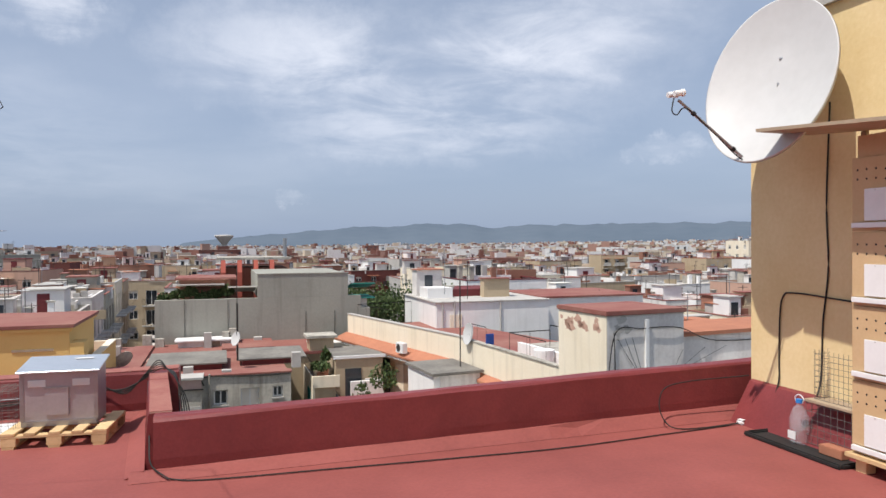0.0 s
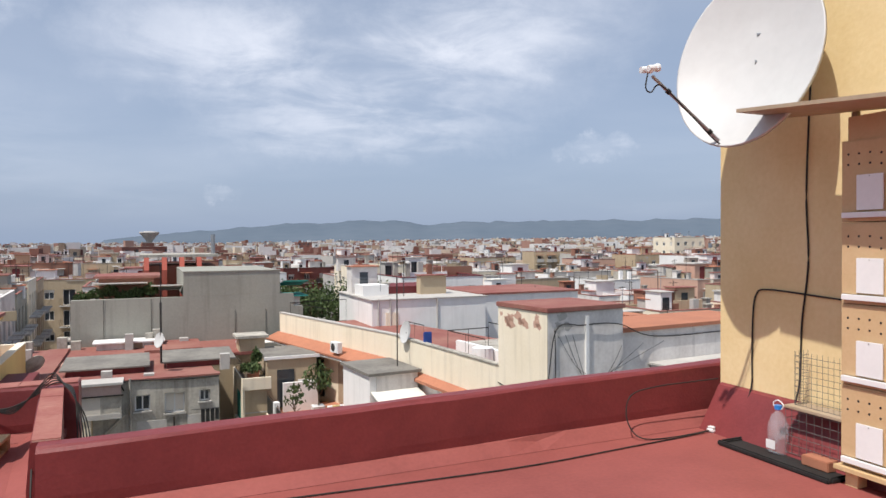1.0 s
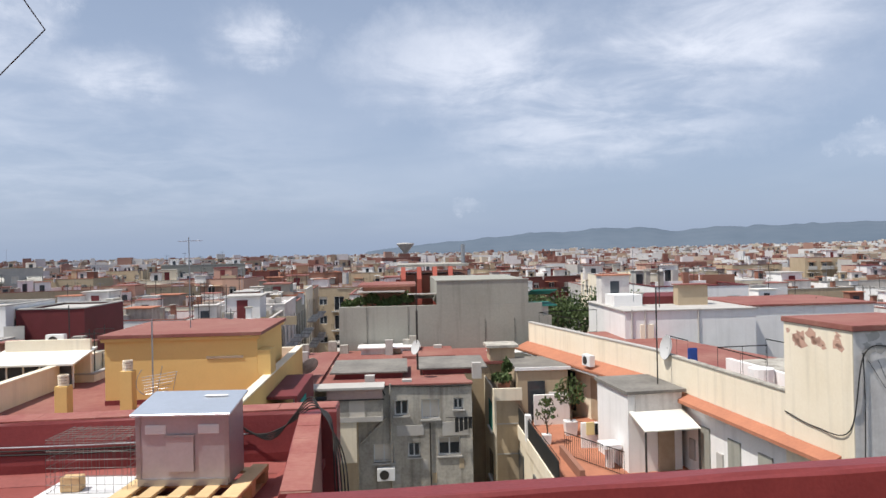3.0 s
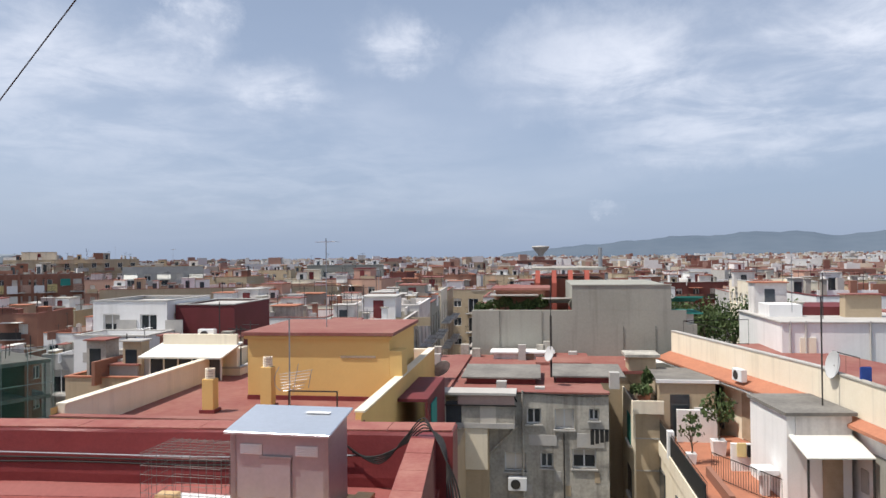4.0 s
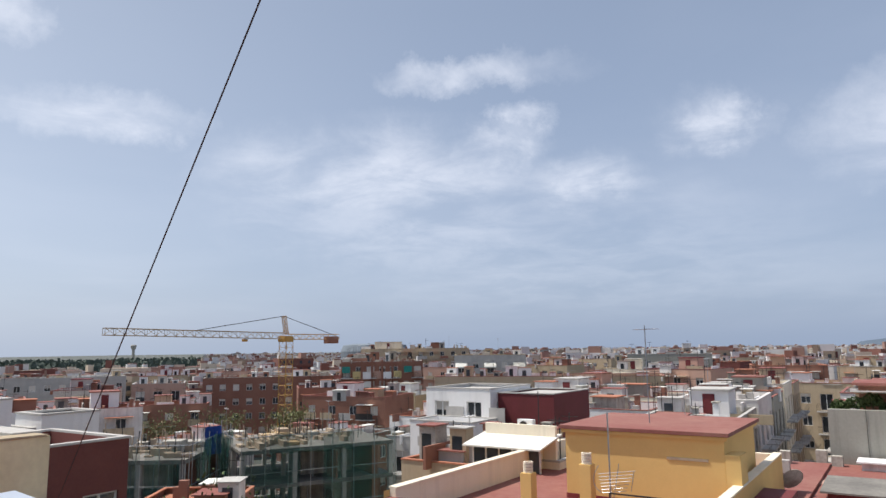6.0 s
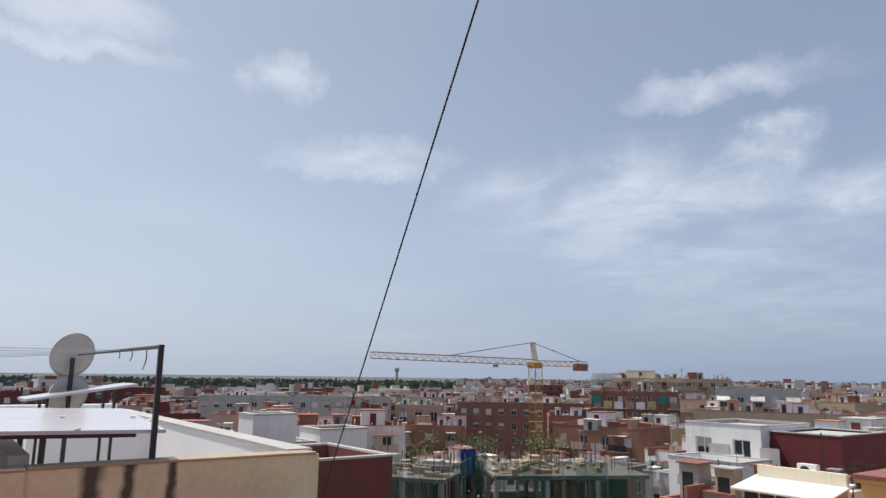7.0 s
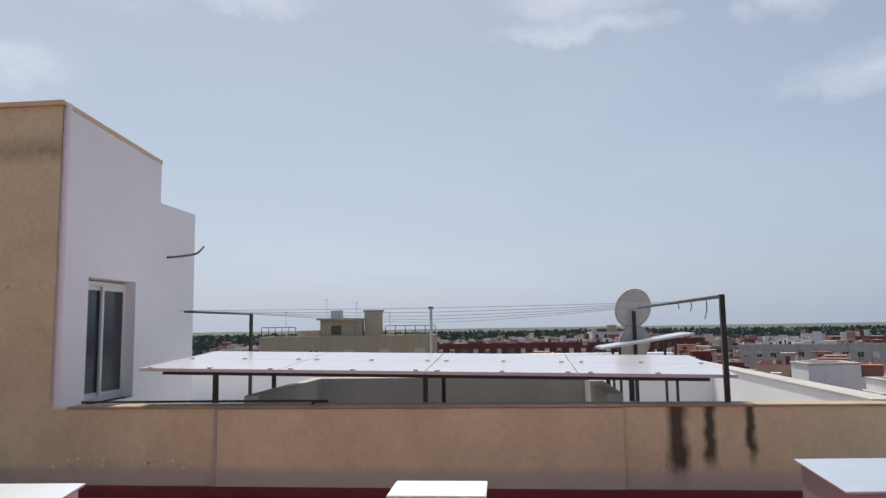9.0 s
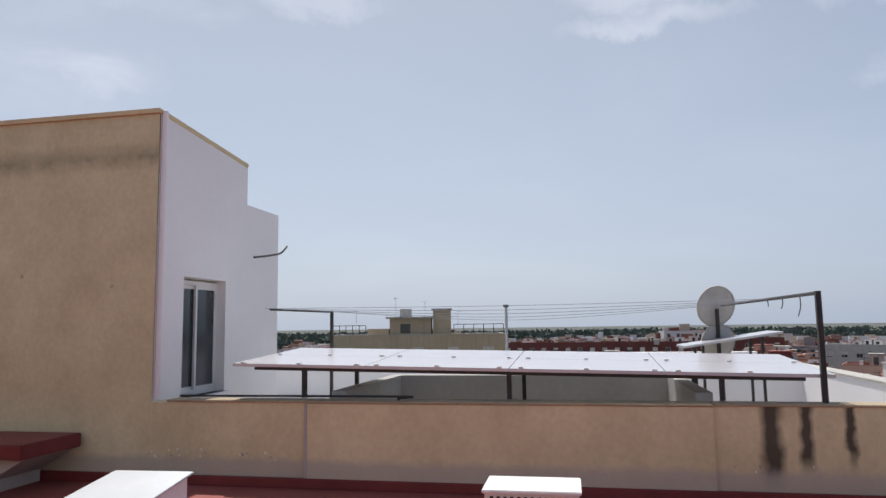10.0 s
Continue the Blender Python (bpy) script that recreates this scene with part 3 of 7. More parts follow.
def hills():
    """A long uneven ridge far off."""
    bm = bmesh.new()
    rows = []
    for i in range(181):
        yaw = 9.0 - i * 0.55
        a = radians(yaw)
        up = min(1.0, max(0.0, (4.0 - yaw) / 17.0)) ** 0.75
        h = up * (112 + 26 * noise.noise((yaw * 0.11, 2.0, 0)) + 20 * noise.noise((yaw * 0.35, 7.0, 0)) + 9 * noise.noise((yaw * 1.1, 3.0, 0)))
        ring = []
        for r, k in ((3500, 0.0), (3800, 0.35), (4100, 0.72), (4400, 1.0), (4700, 0.6)):
            rr = r + 60 * noise.noise((yaw * 0.4, k * 5, 1.0))
            zz = GROUND + (h - GROUND) * k * (1 + 0.08 * noise.noise((yaw * 0.9, k * 9, 5.0))) if h > 0.5 else GROUND - 1
            ring.append(bm.verts.new((-math.sin(a) * rr, math.cos(a) * rr, zz)))
        rows.append(ring)
    for A, B in zip(rows, rows[1:]):
        for k in range(4):
            bm.faces.new((A[k], B[k], B[k + 1], A[k + 1]))
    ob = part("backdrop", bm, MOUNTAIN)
    for p in ob.data.polygons:
        p.use_smooth = True
    tagged(ob, "range of low hills tinted blue-grey for haze", "hills", kind="structure")


hills()

# ---- own roof terrace ----
bm = bmesh.new()
v = quad_box(bm, -6.76, 6.3, -9.0, 5.44, -0.3, 0.0)
for k in (2, 6):
    v[k].co.y += 0.24
v = quad_box(bm, -6.76, 0.34, 5.44, 7.2, -0.3, 0.0)
for k, (dx, dy) in {1: (0, 0.13), 5: (0, 0.13), 2: (-0.16, 0.46), 6: (-0.16, 0.46), 3: (0, 0.05), 7: (0, 0.05)}.items():
    v[k].co.x += dx
    v[k].co.y += dy
tagged(part("floor", bm, RED), "flat roof terrace painted dull red", "floor", kind="structure")

PAR = 0.46


def skew(ob, kind):
    """The parapets do not stand square: lean their plan a little."""
    for v in ob.data.vertices:
        c = v.co
        if kind == "north":
            c.y += 0.035 + 0.035 * (c.x - 0.4)
            if c.z > 0.3:
                c.z += 0.017 * (c.x - 0.5)
            elif c.z > 0.05:
                c.z += 0.010 * (c.x - 0.5)
        elif kind == "return":
            c.x -= 0.11 + 0.10 * (c.y - 5.44)
        else:
            c.x -= 0.30 * max(0.0, min(1.0, (c.x + 6.76) / 7.4))
            c.y += 0.24 + 0.065 * (c.x - 0.4)
    return ob


inner = [(5.44, 0.0), (5.44, 0.13), (5.46, PAR - 0.03), (5.475, PAR - 0.01), (5.50, PAR), (5.62, PAR), (5.645, PAR - 0.02), (5.645, -0.6), (5.44, -0.6)]
tagged(skew(sweep("wall_north", RED_WALL, inner, 0.37, 6.62, "x", steps=40, wobble=0.012), "north"), "low dark red painted parapet with coved foot", "parapet wall", kind="structure")
ret = [(0.42, 0.0), (0.42, 0.13), (0.445, PAR - 0.02), (0.455, PAR), (0.63, PAR + 0.005), (0.63, -0.6), (0.42, -0.6)]
tagged(skew(sweep("wall_return", RED_WALL, ret, 5.655, 7.72, "y", steps=16, wobble=0.010), "return"), "short red painted parapet return", "parapet wall", kind="structure")
far = [(7.45, 0.0), (7.45, 0.13), (7.49, PAR - 0.02), (7.50, PAR), (7.74, PAR + 0.005), (7.74, -0.6), (7.45, -0.6)]
tagged(skew(sweep("wall_far", RED_WALL, far, -4.9, 0.72, "x", steps=40, wobble=0.010), "far"), "low dark red parapet at the terrace edge", "parapet wall", kind="structure")
def coping_row(n, kind, axis, a0, a1, c0, c1):
    """Worn coping tiles with thin pale joints."""
    T = thing("trim_" + kind, 0, 0, 0, 0, "worn red coping tiles along the parapet top", "coping", kind="structure")
    for i in range(n):
        lo, hi = a0 + (a1 - a0) * i / n + 0.003, a0 + (a1 - a0) * (i + 1) / n - 0.003
        bm = bmesh.new()
        z = PAR + 0.014 + 0.004 * noise.noise((i * 1.7, a0, 0))
        quad_box(bm, *((lo, hi, c0, c1) if axis == "x" else (c0, c1, lo, hi)), PAR + 0.003, z)
        skew(part("coping_tile", bm, RED_COPE, T), kind)
    bm = bmesh.new()
    quad_box(bm, *((a0, a1, c0 + 0.004, c1 - 0.004) if axis == "x" else (c0 + 0.004, c1 - 0.004, a0, a1)), PAR + 0.001, PAR + 0.009)
    bmesh.ops.subdivide_edges(bm, edges=bm.edges[:], cuts=1)
    skew(part("mortar", bm, MORTAR, T), kind)


MORTAR = mat("pale_mortar", (0.52, 0.36, 0.30), (0.42, 0.27, 0.23), 0.9, 4, 40, 0.2)
coping_row(5, "return", "y", 5.66, 7.50, 0.458, 0.635)
coping_row(11, "far", "x", -4.9, 0.71, 7.51, 7.76)
# coved feet of the parapets, the same paint as the floor
coves = ((5.28, 5.437, 0.20, 6.3, "x", "north"), (0.27, 0.417, 5.44, 7.70, "y", "return"), (7.30, 7.447, -4.9, 0.62, "x", "far"))
for lo, hi, a0, a1, ax, kind in coves:
    tagged(skew(sweep("trim_cove", RED, [(lo, 0.003), (hi - 0.03, 0.052), (hi, 0.06), (hi, 0.003)], a0, a1, ax, steps=20, wobble=0.008), kind), "sloping red cove along the parapet foot", "cove", kind="structure")
# the building below the terrace
bm = bmesh.new()
quad_box(bm, -6.76, 0.34, -9, 7.45, GROUND, -0.6)
quad_box(bm, 0.34, 6.6, -9, 5.70, GROUND, -0.6)
tagged(part("wall_building", bm, CREAM), "rendered side walls of the building below", "wall", kind="structure")

# stair house with yellow render
start_east = mark()
bm = bmesh.new()
quad_box(bm, 6.25, 10.5, -9.0, 5.42, -0.6, 3.98)
tagged(part("wall_east", bm, YELLOW), "tall yellow rendered wall of the stair house", "wall", kind="structure")
skirt = [(5.97, 0.0), (6.21, 0.40), (6.246, 0.42), (6.246, -0.1), (5.97, -0.1)]
tagged(sweep("skirting_east", RED_WALL, skirt, -9.0, 5.40, "y", steps=20, wobble=0.01), "dark red painted sloping skirt at the wall foot", "skirting", kind="structure")
block("wall_coping", CONC_PALE, None, 6.2, 10.5, -9.0, 5.47, 3.98, 4.06)
tagged(bpy.data.objects["wall_coping"], "worn concrete coping of the stair house", "coping", kind="structure")
nudge(start_east, -0.09, 0.08, 0)
bm = bmesh.new()
quad_box(bm, -7.0, 6.3, -9.3, -9.0, -0.3, 3.0)
tagged(part("wall_south", bm, YELLOW), "plain rendered wall closing the terrace", "wall", kind="structure")

# ---- neighbour's roof behind the brown party wall ----
def brown_stained():
    """Brown render with three long black rain runs and a pale washed band at its foot."""
    m = mat("stained_brown_render", (0.74, 0.67, 0.44), (0.58, 0.51, 0.32), 0.9, 1.3, 16, 0.4)
    t = m.node_tree
    b = t.nodes["Principled BSDF"]
    base = b.inputs["Base Color"].links[0].from_socket
    geo = t.nodes.new("ShaderNodeNewGeometry")
    sp = t.nodes.new("ShaderNodeSeparateXYZ")
    t.links.new(geo.outputs["Position"], sp.inputs[0])

    def op(kind, a, c):
        n = t.nodes.new("ShaderNodeMath")
        n.operation = kind
        for i, v in enumerate((a, c)):
            if isinstance(v, (int, float)):
                n.inputs[i].default_value = v
            else:
                t.links.new(v, n.inputs[i])
        return n.outputs[0]

    wob = t.nodes.new("ShaderNodeTexNoise")
    wob.inputs["Scale"].default_value, wob.inputs["Detail"].default_value = 5.0, 6
    t.links.new(geo.outputs["Position"], wob.inputs["Vector"])
    jitter = op("MULTIPLY", op("SUBTRACT", wob.outputs["Fac"], 0.5), 0.13)
    total = 0.0
    for centre, half, low in ((5.26, 0.085, 0.2), (5.58, 0.055, 0.35), (5.98, 0.04, 0.4)):
        away = op("ABSOLUTE", op("SUBTRACT", op("ADD", sp.outputs[1], jitter), centre), 0.0)
        k = t.nodes.new("ShaderNodeMapRange")
        k.inputs[1].default_value, k.inputs[2].default_value, k.inputs[3].default_value, k.inputs[4].default_value = half * 0.5, half * 1.6, 0.9, 0.0
        t.links.new(away, k.inputs[0])
        g = t.nodes.new("ShaderNodeMapRange")
        g.inputs[1].default_value, g.inputs[2].default_value = low - 0.1, low + 0.12
        t.links.new(op("ADD", sp.outputs[2], jitter), g.inputs[0])
        total = op("ADD", op("MULTIPLY", k.outputs[0], g.outputs[0]), total)
    # soot under the high coping
    s2 = t.nodes.new("ShaderNodeMapRange")
    s2.inputs[1].default_value, s2.inputs[2].default_value, s2.inputs[3].default_value, s2.inputs[4].default_value = 0.0, 0.2, 0.7, 0.0
    t.links.new(op("ABSOLUTE", op("SUBTRACT", op("ADD", sp.outputs[2], op("MULTIPLY", jitter, 1.4)), 3.92), 0.0), s2.inputs[0])
    total = op("MINIMUM", op("ADD", total, op("MULTIPLY", s2.outputs[0], wob.outputs["Fac"])), 0.92)
    m1 = t.nodes.new("ShaderNodeMix")
    m1.data_type = "RGBA"
    t.links.new(total, m1.inputs["Factor"])
    t.links.new(base, m1.inputs["A"])
    m1.inputs["B"].default_value = (0.035, 0.03, 0.027, 1)
    pale = t.nodes.new("ShaderNodeMapRange")
    pale.inputs[1].default_value, pale.inputs[2].default_value, pale.inputs[3].default_value, pale.inputs[4].default_value = 0.26, 0.34, 0.85, 0.0
    t.links.new(op("ADD", sp.outputs[2], op("MULTIPLY", jitter, 0.9)), pale.inputs[0])
    m2 = t.nodes.new("ShaderNodeMix")
    m2.data_type = "RGBA"
    t.links.new(op("MULTIPLY", pale.outputs[0], 0.8), m2.inputs["Factor"])
    t.links.new(m1.outputs["Result"], m2.inputs["A"])
    m2.inputs["B"].default_value = (0.43, 0.40, 0.37, 1)
    t.links.new(m2.outputs["Result"], b.inputs["Base Color"])
    return m


BROWN_ST = brown_stained()
start_west = mark()
bm = bmesh.new()
quad_box(bm, -7.02, -6.762, -1.699, 7.43, -0.6, 0.79)
tagged(part("wall_west", bm, BROWN_ST), "weathered brown rendered party wall with dark runs", "wall", kind="structure")
for y0, y1, d in ((-1.50, 0.26, 0.0), (0.27, 4.60, 0.03), (4.61, 7.40, 0.0)):
    cap = block("trim_capping", CAPPING, None, -7.04, -6.745 + d, y0, y1, 0.792, 0.815, 0.006)
    tagged(cap, "thin mortar capping on the brown wall", "capping", kind="structure")
block("wall_west_panel", BROWN_ST, None, -6.757, -6.728, 0.27, 4.60, -0.12, 0.787)
tagged(bpy.data.objects["wall_west_panel"], "thicker patch of brown render on the wall", "wall", kind="structure")
block("skirting_west", RED_WALL, None, -6.757, -6.70, -9.0, 7.3, -0.14, -0.03, 0.01)
tagged(bpy.data.objects["skirting_west"], "dark red painted skirt along the brown wall", "skirting", kind="structure")
mid_west = mark()
# the neighbour's stair house: brown side, white front with a window
bm = bmesh.new()
facade_into(bm, (-6.76, -9.0), (0, 1, 0), 7.46, -0.6, 4.30, [])
v = [bm.verts.new(p) for p in ((-6.76, -9, 4.30), (-6.76, -1.54, 4.30), (-9.06, -1.54, 4.12), (-9.06, -9, 4.12))]
bm.faces.new(v)
tagged(part("wall_neighbour", bm, BROWN_ST), "tall brown rendered side of a stair house", "wall", kind="structure")
bm = bmesh.new()
for q in quad_box(bm, -9.06, -6.72, -9.0, -1.52, 4.305, 4.36):
    q.co.z -= 0.18 * (-6.72 - q.co.x) / 2.34
tagged(part("trim_neighbour", bm, BROWN), "brown coping edge of the stair house", "coping", kind="structure")
bm = bmesh.new()
facade_into(bm, (-6.765, -1.53), (-1, 0, 0), 2.29, -0.6, 4.12, [(0.60, 1.68, 0.76, 2.32)], 0.2)
bm.faces.new([bm.verts.new(p) for p in ((-6.765, -1.53, 4.12), (-9.055, -1.53, 4.12), (-6.765, -1.53, 4.30))])
facade_into(bm, (-9.055, -1.56), (-1, 0, 0), 1.20, -0.6, 3.55, [])
facade_into(bm, (-10.255, -1.56), (0, -1, 0), 6.0, -0.6, 3.55, [])
facade_into(bm, (-9.057, -1.53), (0, -1, 0), 6.0, 3.5, 4.12, [])
quad_box(bm, -10.25, -9.06, -7.5, -1.565, 3.5, 3.548)
tagged(part("wall_neighbour_front", bm, WHITE_NEW), "clean white painted front of a stair house", "wall", kind="structure")
W = thing("window_1", -7.365, -1.73, 0.76, 180, "white aluminium sliding window with dark panes", "window", kind="structure")
for nm, x0, x1, z0, z1, y0, y1 in (("rail", 0, 1.12, 0, 0.06, -0.06, 0.03), ("rail", 0, 1.12, 1.47, 1.53, -0.06, 0.03), ("stile", 0, 0.055, 0.06, 1.47, -0.06, 0.03), ("stile", 1.065, 1.12, 0.06, 1.47, -0.06, 0.03)):
    block(nm, FRAME_W, W, x0, x1, y0, y1, z0, z1, 0.006)
for x0, y in ((0.055, -0.01), (0.53, -0.045)):
    S = block("sash", FRAME_W, W, x0, x0 + 0.045, y - 0.015, y + 0.015, 0.06, 1.47, 0.004)
    for a in ((x0 + 0.49, x0 + 0.535, 0.06, 1.47), (x0 + 0.045, x0 + 0.49, 0.06, 0.11), (x0 + 0.045, x0 + 0.49, 1.42, 1.47)):
        block("sash_bar", FRAME_W, S, a[0], a[1], y - 0.015, y + 0.015, a[2], a[3])
    block("pane", GLASS, S, x0 + 0.045, x0 + 0.49, y - 0.004, y + 0.004, 0.11, 1.42)
block("window_sill", WHITE_NEW, W, -0.04, 1.16, -0.27, -0.06, -0.05, 0.0, 0.008)
rod("downpipe", WHITE_NEW, None, (-6.80, -1.49, 0.84), (-6.80, -1.49, 4.33), 0.035, 10)
tagged(bpy.data.objects["downpipe"], "white painted drain pipe at the wall corner", "pipe")
end_stair = mark()
# neighbour's floor and white parapets
bm = bmesh.new()
quad_box(bm, -16.5, -7.02, -1.5, 7.43, -0.8, -0.2)
quad_box(bm, -16.5, -10.26, -6.5, -1.5, -0.8, -0.2)
tagged(part("floor_neighbour", bm, CONC_PALE), "pale screed of the neighbouring roof", "floor", kind="structure")
bm = bmesh.new()
quad_box(bm, -16.5, -7.02, 7.18, 7.43, -0.6, 0.80)
quad_box(bm, -16.5, -16.2, -6.5, 7.18, -0.6, 0.95)
quad_box(bm, -13.2, -13.0, 5.2, 7.18, -0.6, 0.80)
tagged(part("wall_white", bm, WHITE_NEW), "white painted parapets of the neighbouring roof", "parapet wall", kind="structure")
bm = bmesh.new()
quad_box(bm, -16.55, -7.02, 7.16, 7.47, 0.80, 0.83)
tagged(part("trim_white", bm, CONC_PALE), "thin cement capping on the white parapet", "capping", kind="structure")
bm = bmesh.new()
quad_box(bm, -9.75, -9.55, 0.45, 4.65, -0.2, 0.90)
quad_box(bm, -9.55, -7.03, 0.45, 0.62, -0.2, 0.90)
quad_box(bm, -9.55, -7.03, 4.48, 4.65, -0.2, 0.90)
tagged(part("wall_patio", bm, CONC_PALE), "pale rendered upstand round a light well", "wall", kind="structure")
bm = bmesh.new()
quad_box(bm, -16.5, -6.78, -9.0, 7.40, GROUND, -0.82)
tagged(part("wall_neighbour_building", bm, CREAM), "rendered walls of the neighbouring building", "wall", kind="structure")
nudge(start_west, 0, 0.12, 0.14, 0, mid_west)
nudge(mid_west, 0, -0.04, 0.14, 0, end_stair)
nudge(end_stair, 0, 0.12, 0.14)


# ---- things on the terrace ----
def pallet(x, y, rz, w, d, group="pallets under the boxes"):
    T = thing("pallet", x, y, 0.0, rz, "pale pine pallet lying on the red roof", "pallet", group)
    for k in (-1, 0, 1):
        for m in (-1, 0, 1):
            cx, cy = k * (w / 2 - 0.07), m * (d / 2 - 0.05)
            block("block", PINE, T, cx - 0.065, cx + 0.065, cy - 0.048, cy + 0.048, 0.022, 0.098, 0.004)
        block("runner", PINE, T, k * (w / 2 - 0.07) - 0.05, k * (w / 2 - 0.07) + 0.05, -d / 2, d / 2, 0.0, 0.022)
        block("cross_board", PINE, T, -w / 2, w / 2, k * (d / 2 - 0.05) - 0.048, k * (d / 2 - 0.05) + 0.048, 0.098, 0.12, 0.002)
    for i in range(5):
        bw = 0.125 if i in (0, 4) else 0.10
        x0 = -w / 2 + (w - bw) * i / 4 + rng.uniform(-0.006, 0.006) * (i in (1, 2, 3))
        block("board", PINE, T, x0, x0 + bw, -d / 2, d / 2, 0.12, 0.144, 0.003)
    return T


def loft_box(x, y, rz, label, material=None, group="aluminium boxes on pallets", w=0.66, d=0.37, h=0.50, z=0.144):
    """A sheet-metal box with an overhanging sloped lid, two louvred vents and a small sliding hatch."""
    M_ = material or ALU
    T = thing("ventilated_box", x, y, z, rz, label, "box", group)
    bm = bmesh.new()
    v = quad_box(bm, -w / 2, w / 2, -d / 2, d / 2, 0.0, h)
    for k in (6, 7):
        v[k].co.z += 0.07
    bmesh.ops.bevel(bm, geom=bm.edges[:], offset=0.006, segments=2, affect="EDGES")
    part("body", bm, M_, T)
    bm = bmesh.new()
    v = quad_box(bm, -w / 2 - 0.03, w / 2 + 0.03, -d / 2 - 0.05, d / 2 + 0.04, h + 0.004, h + 0.022)
    for k in (2, 3, 6, 7):
        v[k].co.z += 0.078
    bmesh.ops.bevel(bm, geom=bm.edges[:], offset=0.004, segments=1, affect="EDGES")
    part("lid", bm, ALU_LID, T, "smooth grey metal lid")
    for sx in (-1, 1):
        G = block("vent", PLASTIC_W, T, sx * 0.19 - 0.075, sx * 0.19 + 0.075, -d / 2 - 0.012, -d / 2, h - 0.13, h - 0.065, 0.003, "white plastic louvre")
        for k in range(5):
            block("slat", PLASTIC_W, G, sx * 0.19 - 0.065, sx * 0.19 + 0.065, -d / 2 - 0.02, -d / 2 - 0.012, h - 0.124 + k * 0.012, h - 0.119 + k * 0.012)
    H_ = block("hatch", M_, T, -0.115, 0.085, -d / 2 - 0.016, -d / 2 - 0.001, 0.10, 0.36, 0.004)
    block("hatch_rail", STEEL, H_, -0.125, 0.095, -d / 2 - 0.024, -d / 2 - 0.016, 0.348, 0.366)
    block("base_strip", STEEL, T, -w / 2 + 0.005, w / 2 - 0.005, -d / 2 - 0.012, -d / 2 - 0.001, 0.0, 0.05, 0.002)
    for sx in (-1, 1):
        block("corner_strip", STEEL, T, sx * (w / 2 - 0.012) - 0.018, sx * (w / 2 - 0.012) + 0.018, -d / 2 - 0.005, -d / 2 - 0.001, 0.052, h - 0.005)
        for k in range(4):
            rod("rivet", STEEL, T, (sx * (w / 2 - 0.014), -d / 2 - 0.009, 0.1 + 0.11 * k), (sx * (w / 2 - 0.014), -d / 2 - 0.004, 0.1 + 0.11 * k), 0.005, 6)
    for sx in (-1, 1):
        rod("rivet", STEEL, T, (sx * (w / 2 - 0.03), -d / 2 - 0.006, h - 0.05), (sx * (w / 2 - 0.03), -d / 2 + 0.004, h - 0.05), 0.008, 8)
    return T


pallet(-0.55, 6.97, -5, 0.90, 0.74)
loft_box(-0.575, 7.03, -3, "grey aluminium box with white vents on a pallet")
lab = block("sticker", PLASTIC_W, None, -0.50, -0.33, 7.10, 7.17, 0.727, 0.729)
tagged(lab, "white paper sticker on the metal lid", "sticker")


IRON_DULL = mat("dull_wire", (0.16, 0.15, 0.145), (0.12, 0.11, 0.105), 0.6, 5, 40, 0.0, metal=0.4)


def wire_cage(name, x, y, z, w, d, h, rz, label, step=0.06, r=0.0016, material=None, sides=("front", "back", "left", "right", "top")):
    T = thing(name, x, y, z, rz, label, "cage")
    for s in sides:
        bm = bmesh.new()
        if s in ("front", "back"):
            yy = -d / 2 if s == "front" else d / 2
            for i in range(int(w / step) + 1):
                rod_into(bm, (-w / 2 + i * step, yy, 0), (-w / 2 + i * step, yy, h), r, 4)
            for i in range(int(h / step) + 1):
                rod_into(bm, (-w / 2, yy, i * step), (w / 2, yy, i * step), r, 4)
        elif s in ("left", "right"):
            xx = -w / 2 if s == "left" else w / 2
            for i in range(int(d / step) + 1):
                rod_into(bm, (xx, -d / 2 + i * step, 0), (xx, -d / 2 + i * step, h), r, 4)
            for i in range(int(h / step) + 1):
                rod_into(bm, (xx, -d / 2, i * step), (xx, d / 2, i * step), r, 4)
        else:
            for i in range(int(w / step) + 1):
                rod_into(bm, (-w / 2 + i * step, -d / 2, h), (-w / 2 + i * step, d / 2, h), r, 4)
            for i in range(int(d / step) + 1):
                rod_into(bm, (-w / 2, -d / 2 + i * step, h), (w / 2, -d / 2 + i * step, h), r, 4)
        ob = part(s + "_mesh", bm, material or IRON_DULL, T)
        ob["kind"] = "stuff"
    return T


wire_cage("wire_cage", -1.24, 7.02, 0.12, 0.58, 0.40, 0.38, -3, "galvanised wire cage standing beside the aluminium box")
base = thing("cage_tray", -1.26, 7.0, 0.0, -3, "white tray under the wire cage on the roof", "tray")
block("tray", PLASTIC_W, base, -0.34, 0.30, -0.26, 0.22, 0.0, 0.115, 0.01)
tagged(block("wood_offcut", PINE, None, -1.46, -1.32, 6.86, 6.96, 0.117, 0.22, 0.006), "short pine offcut inside the wire cage", "wood block")

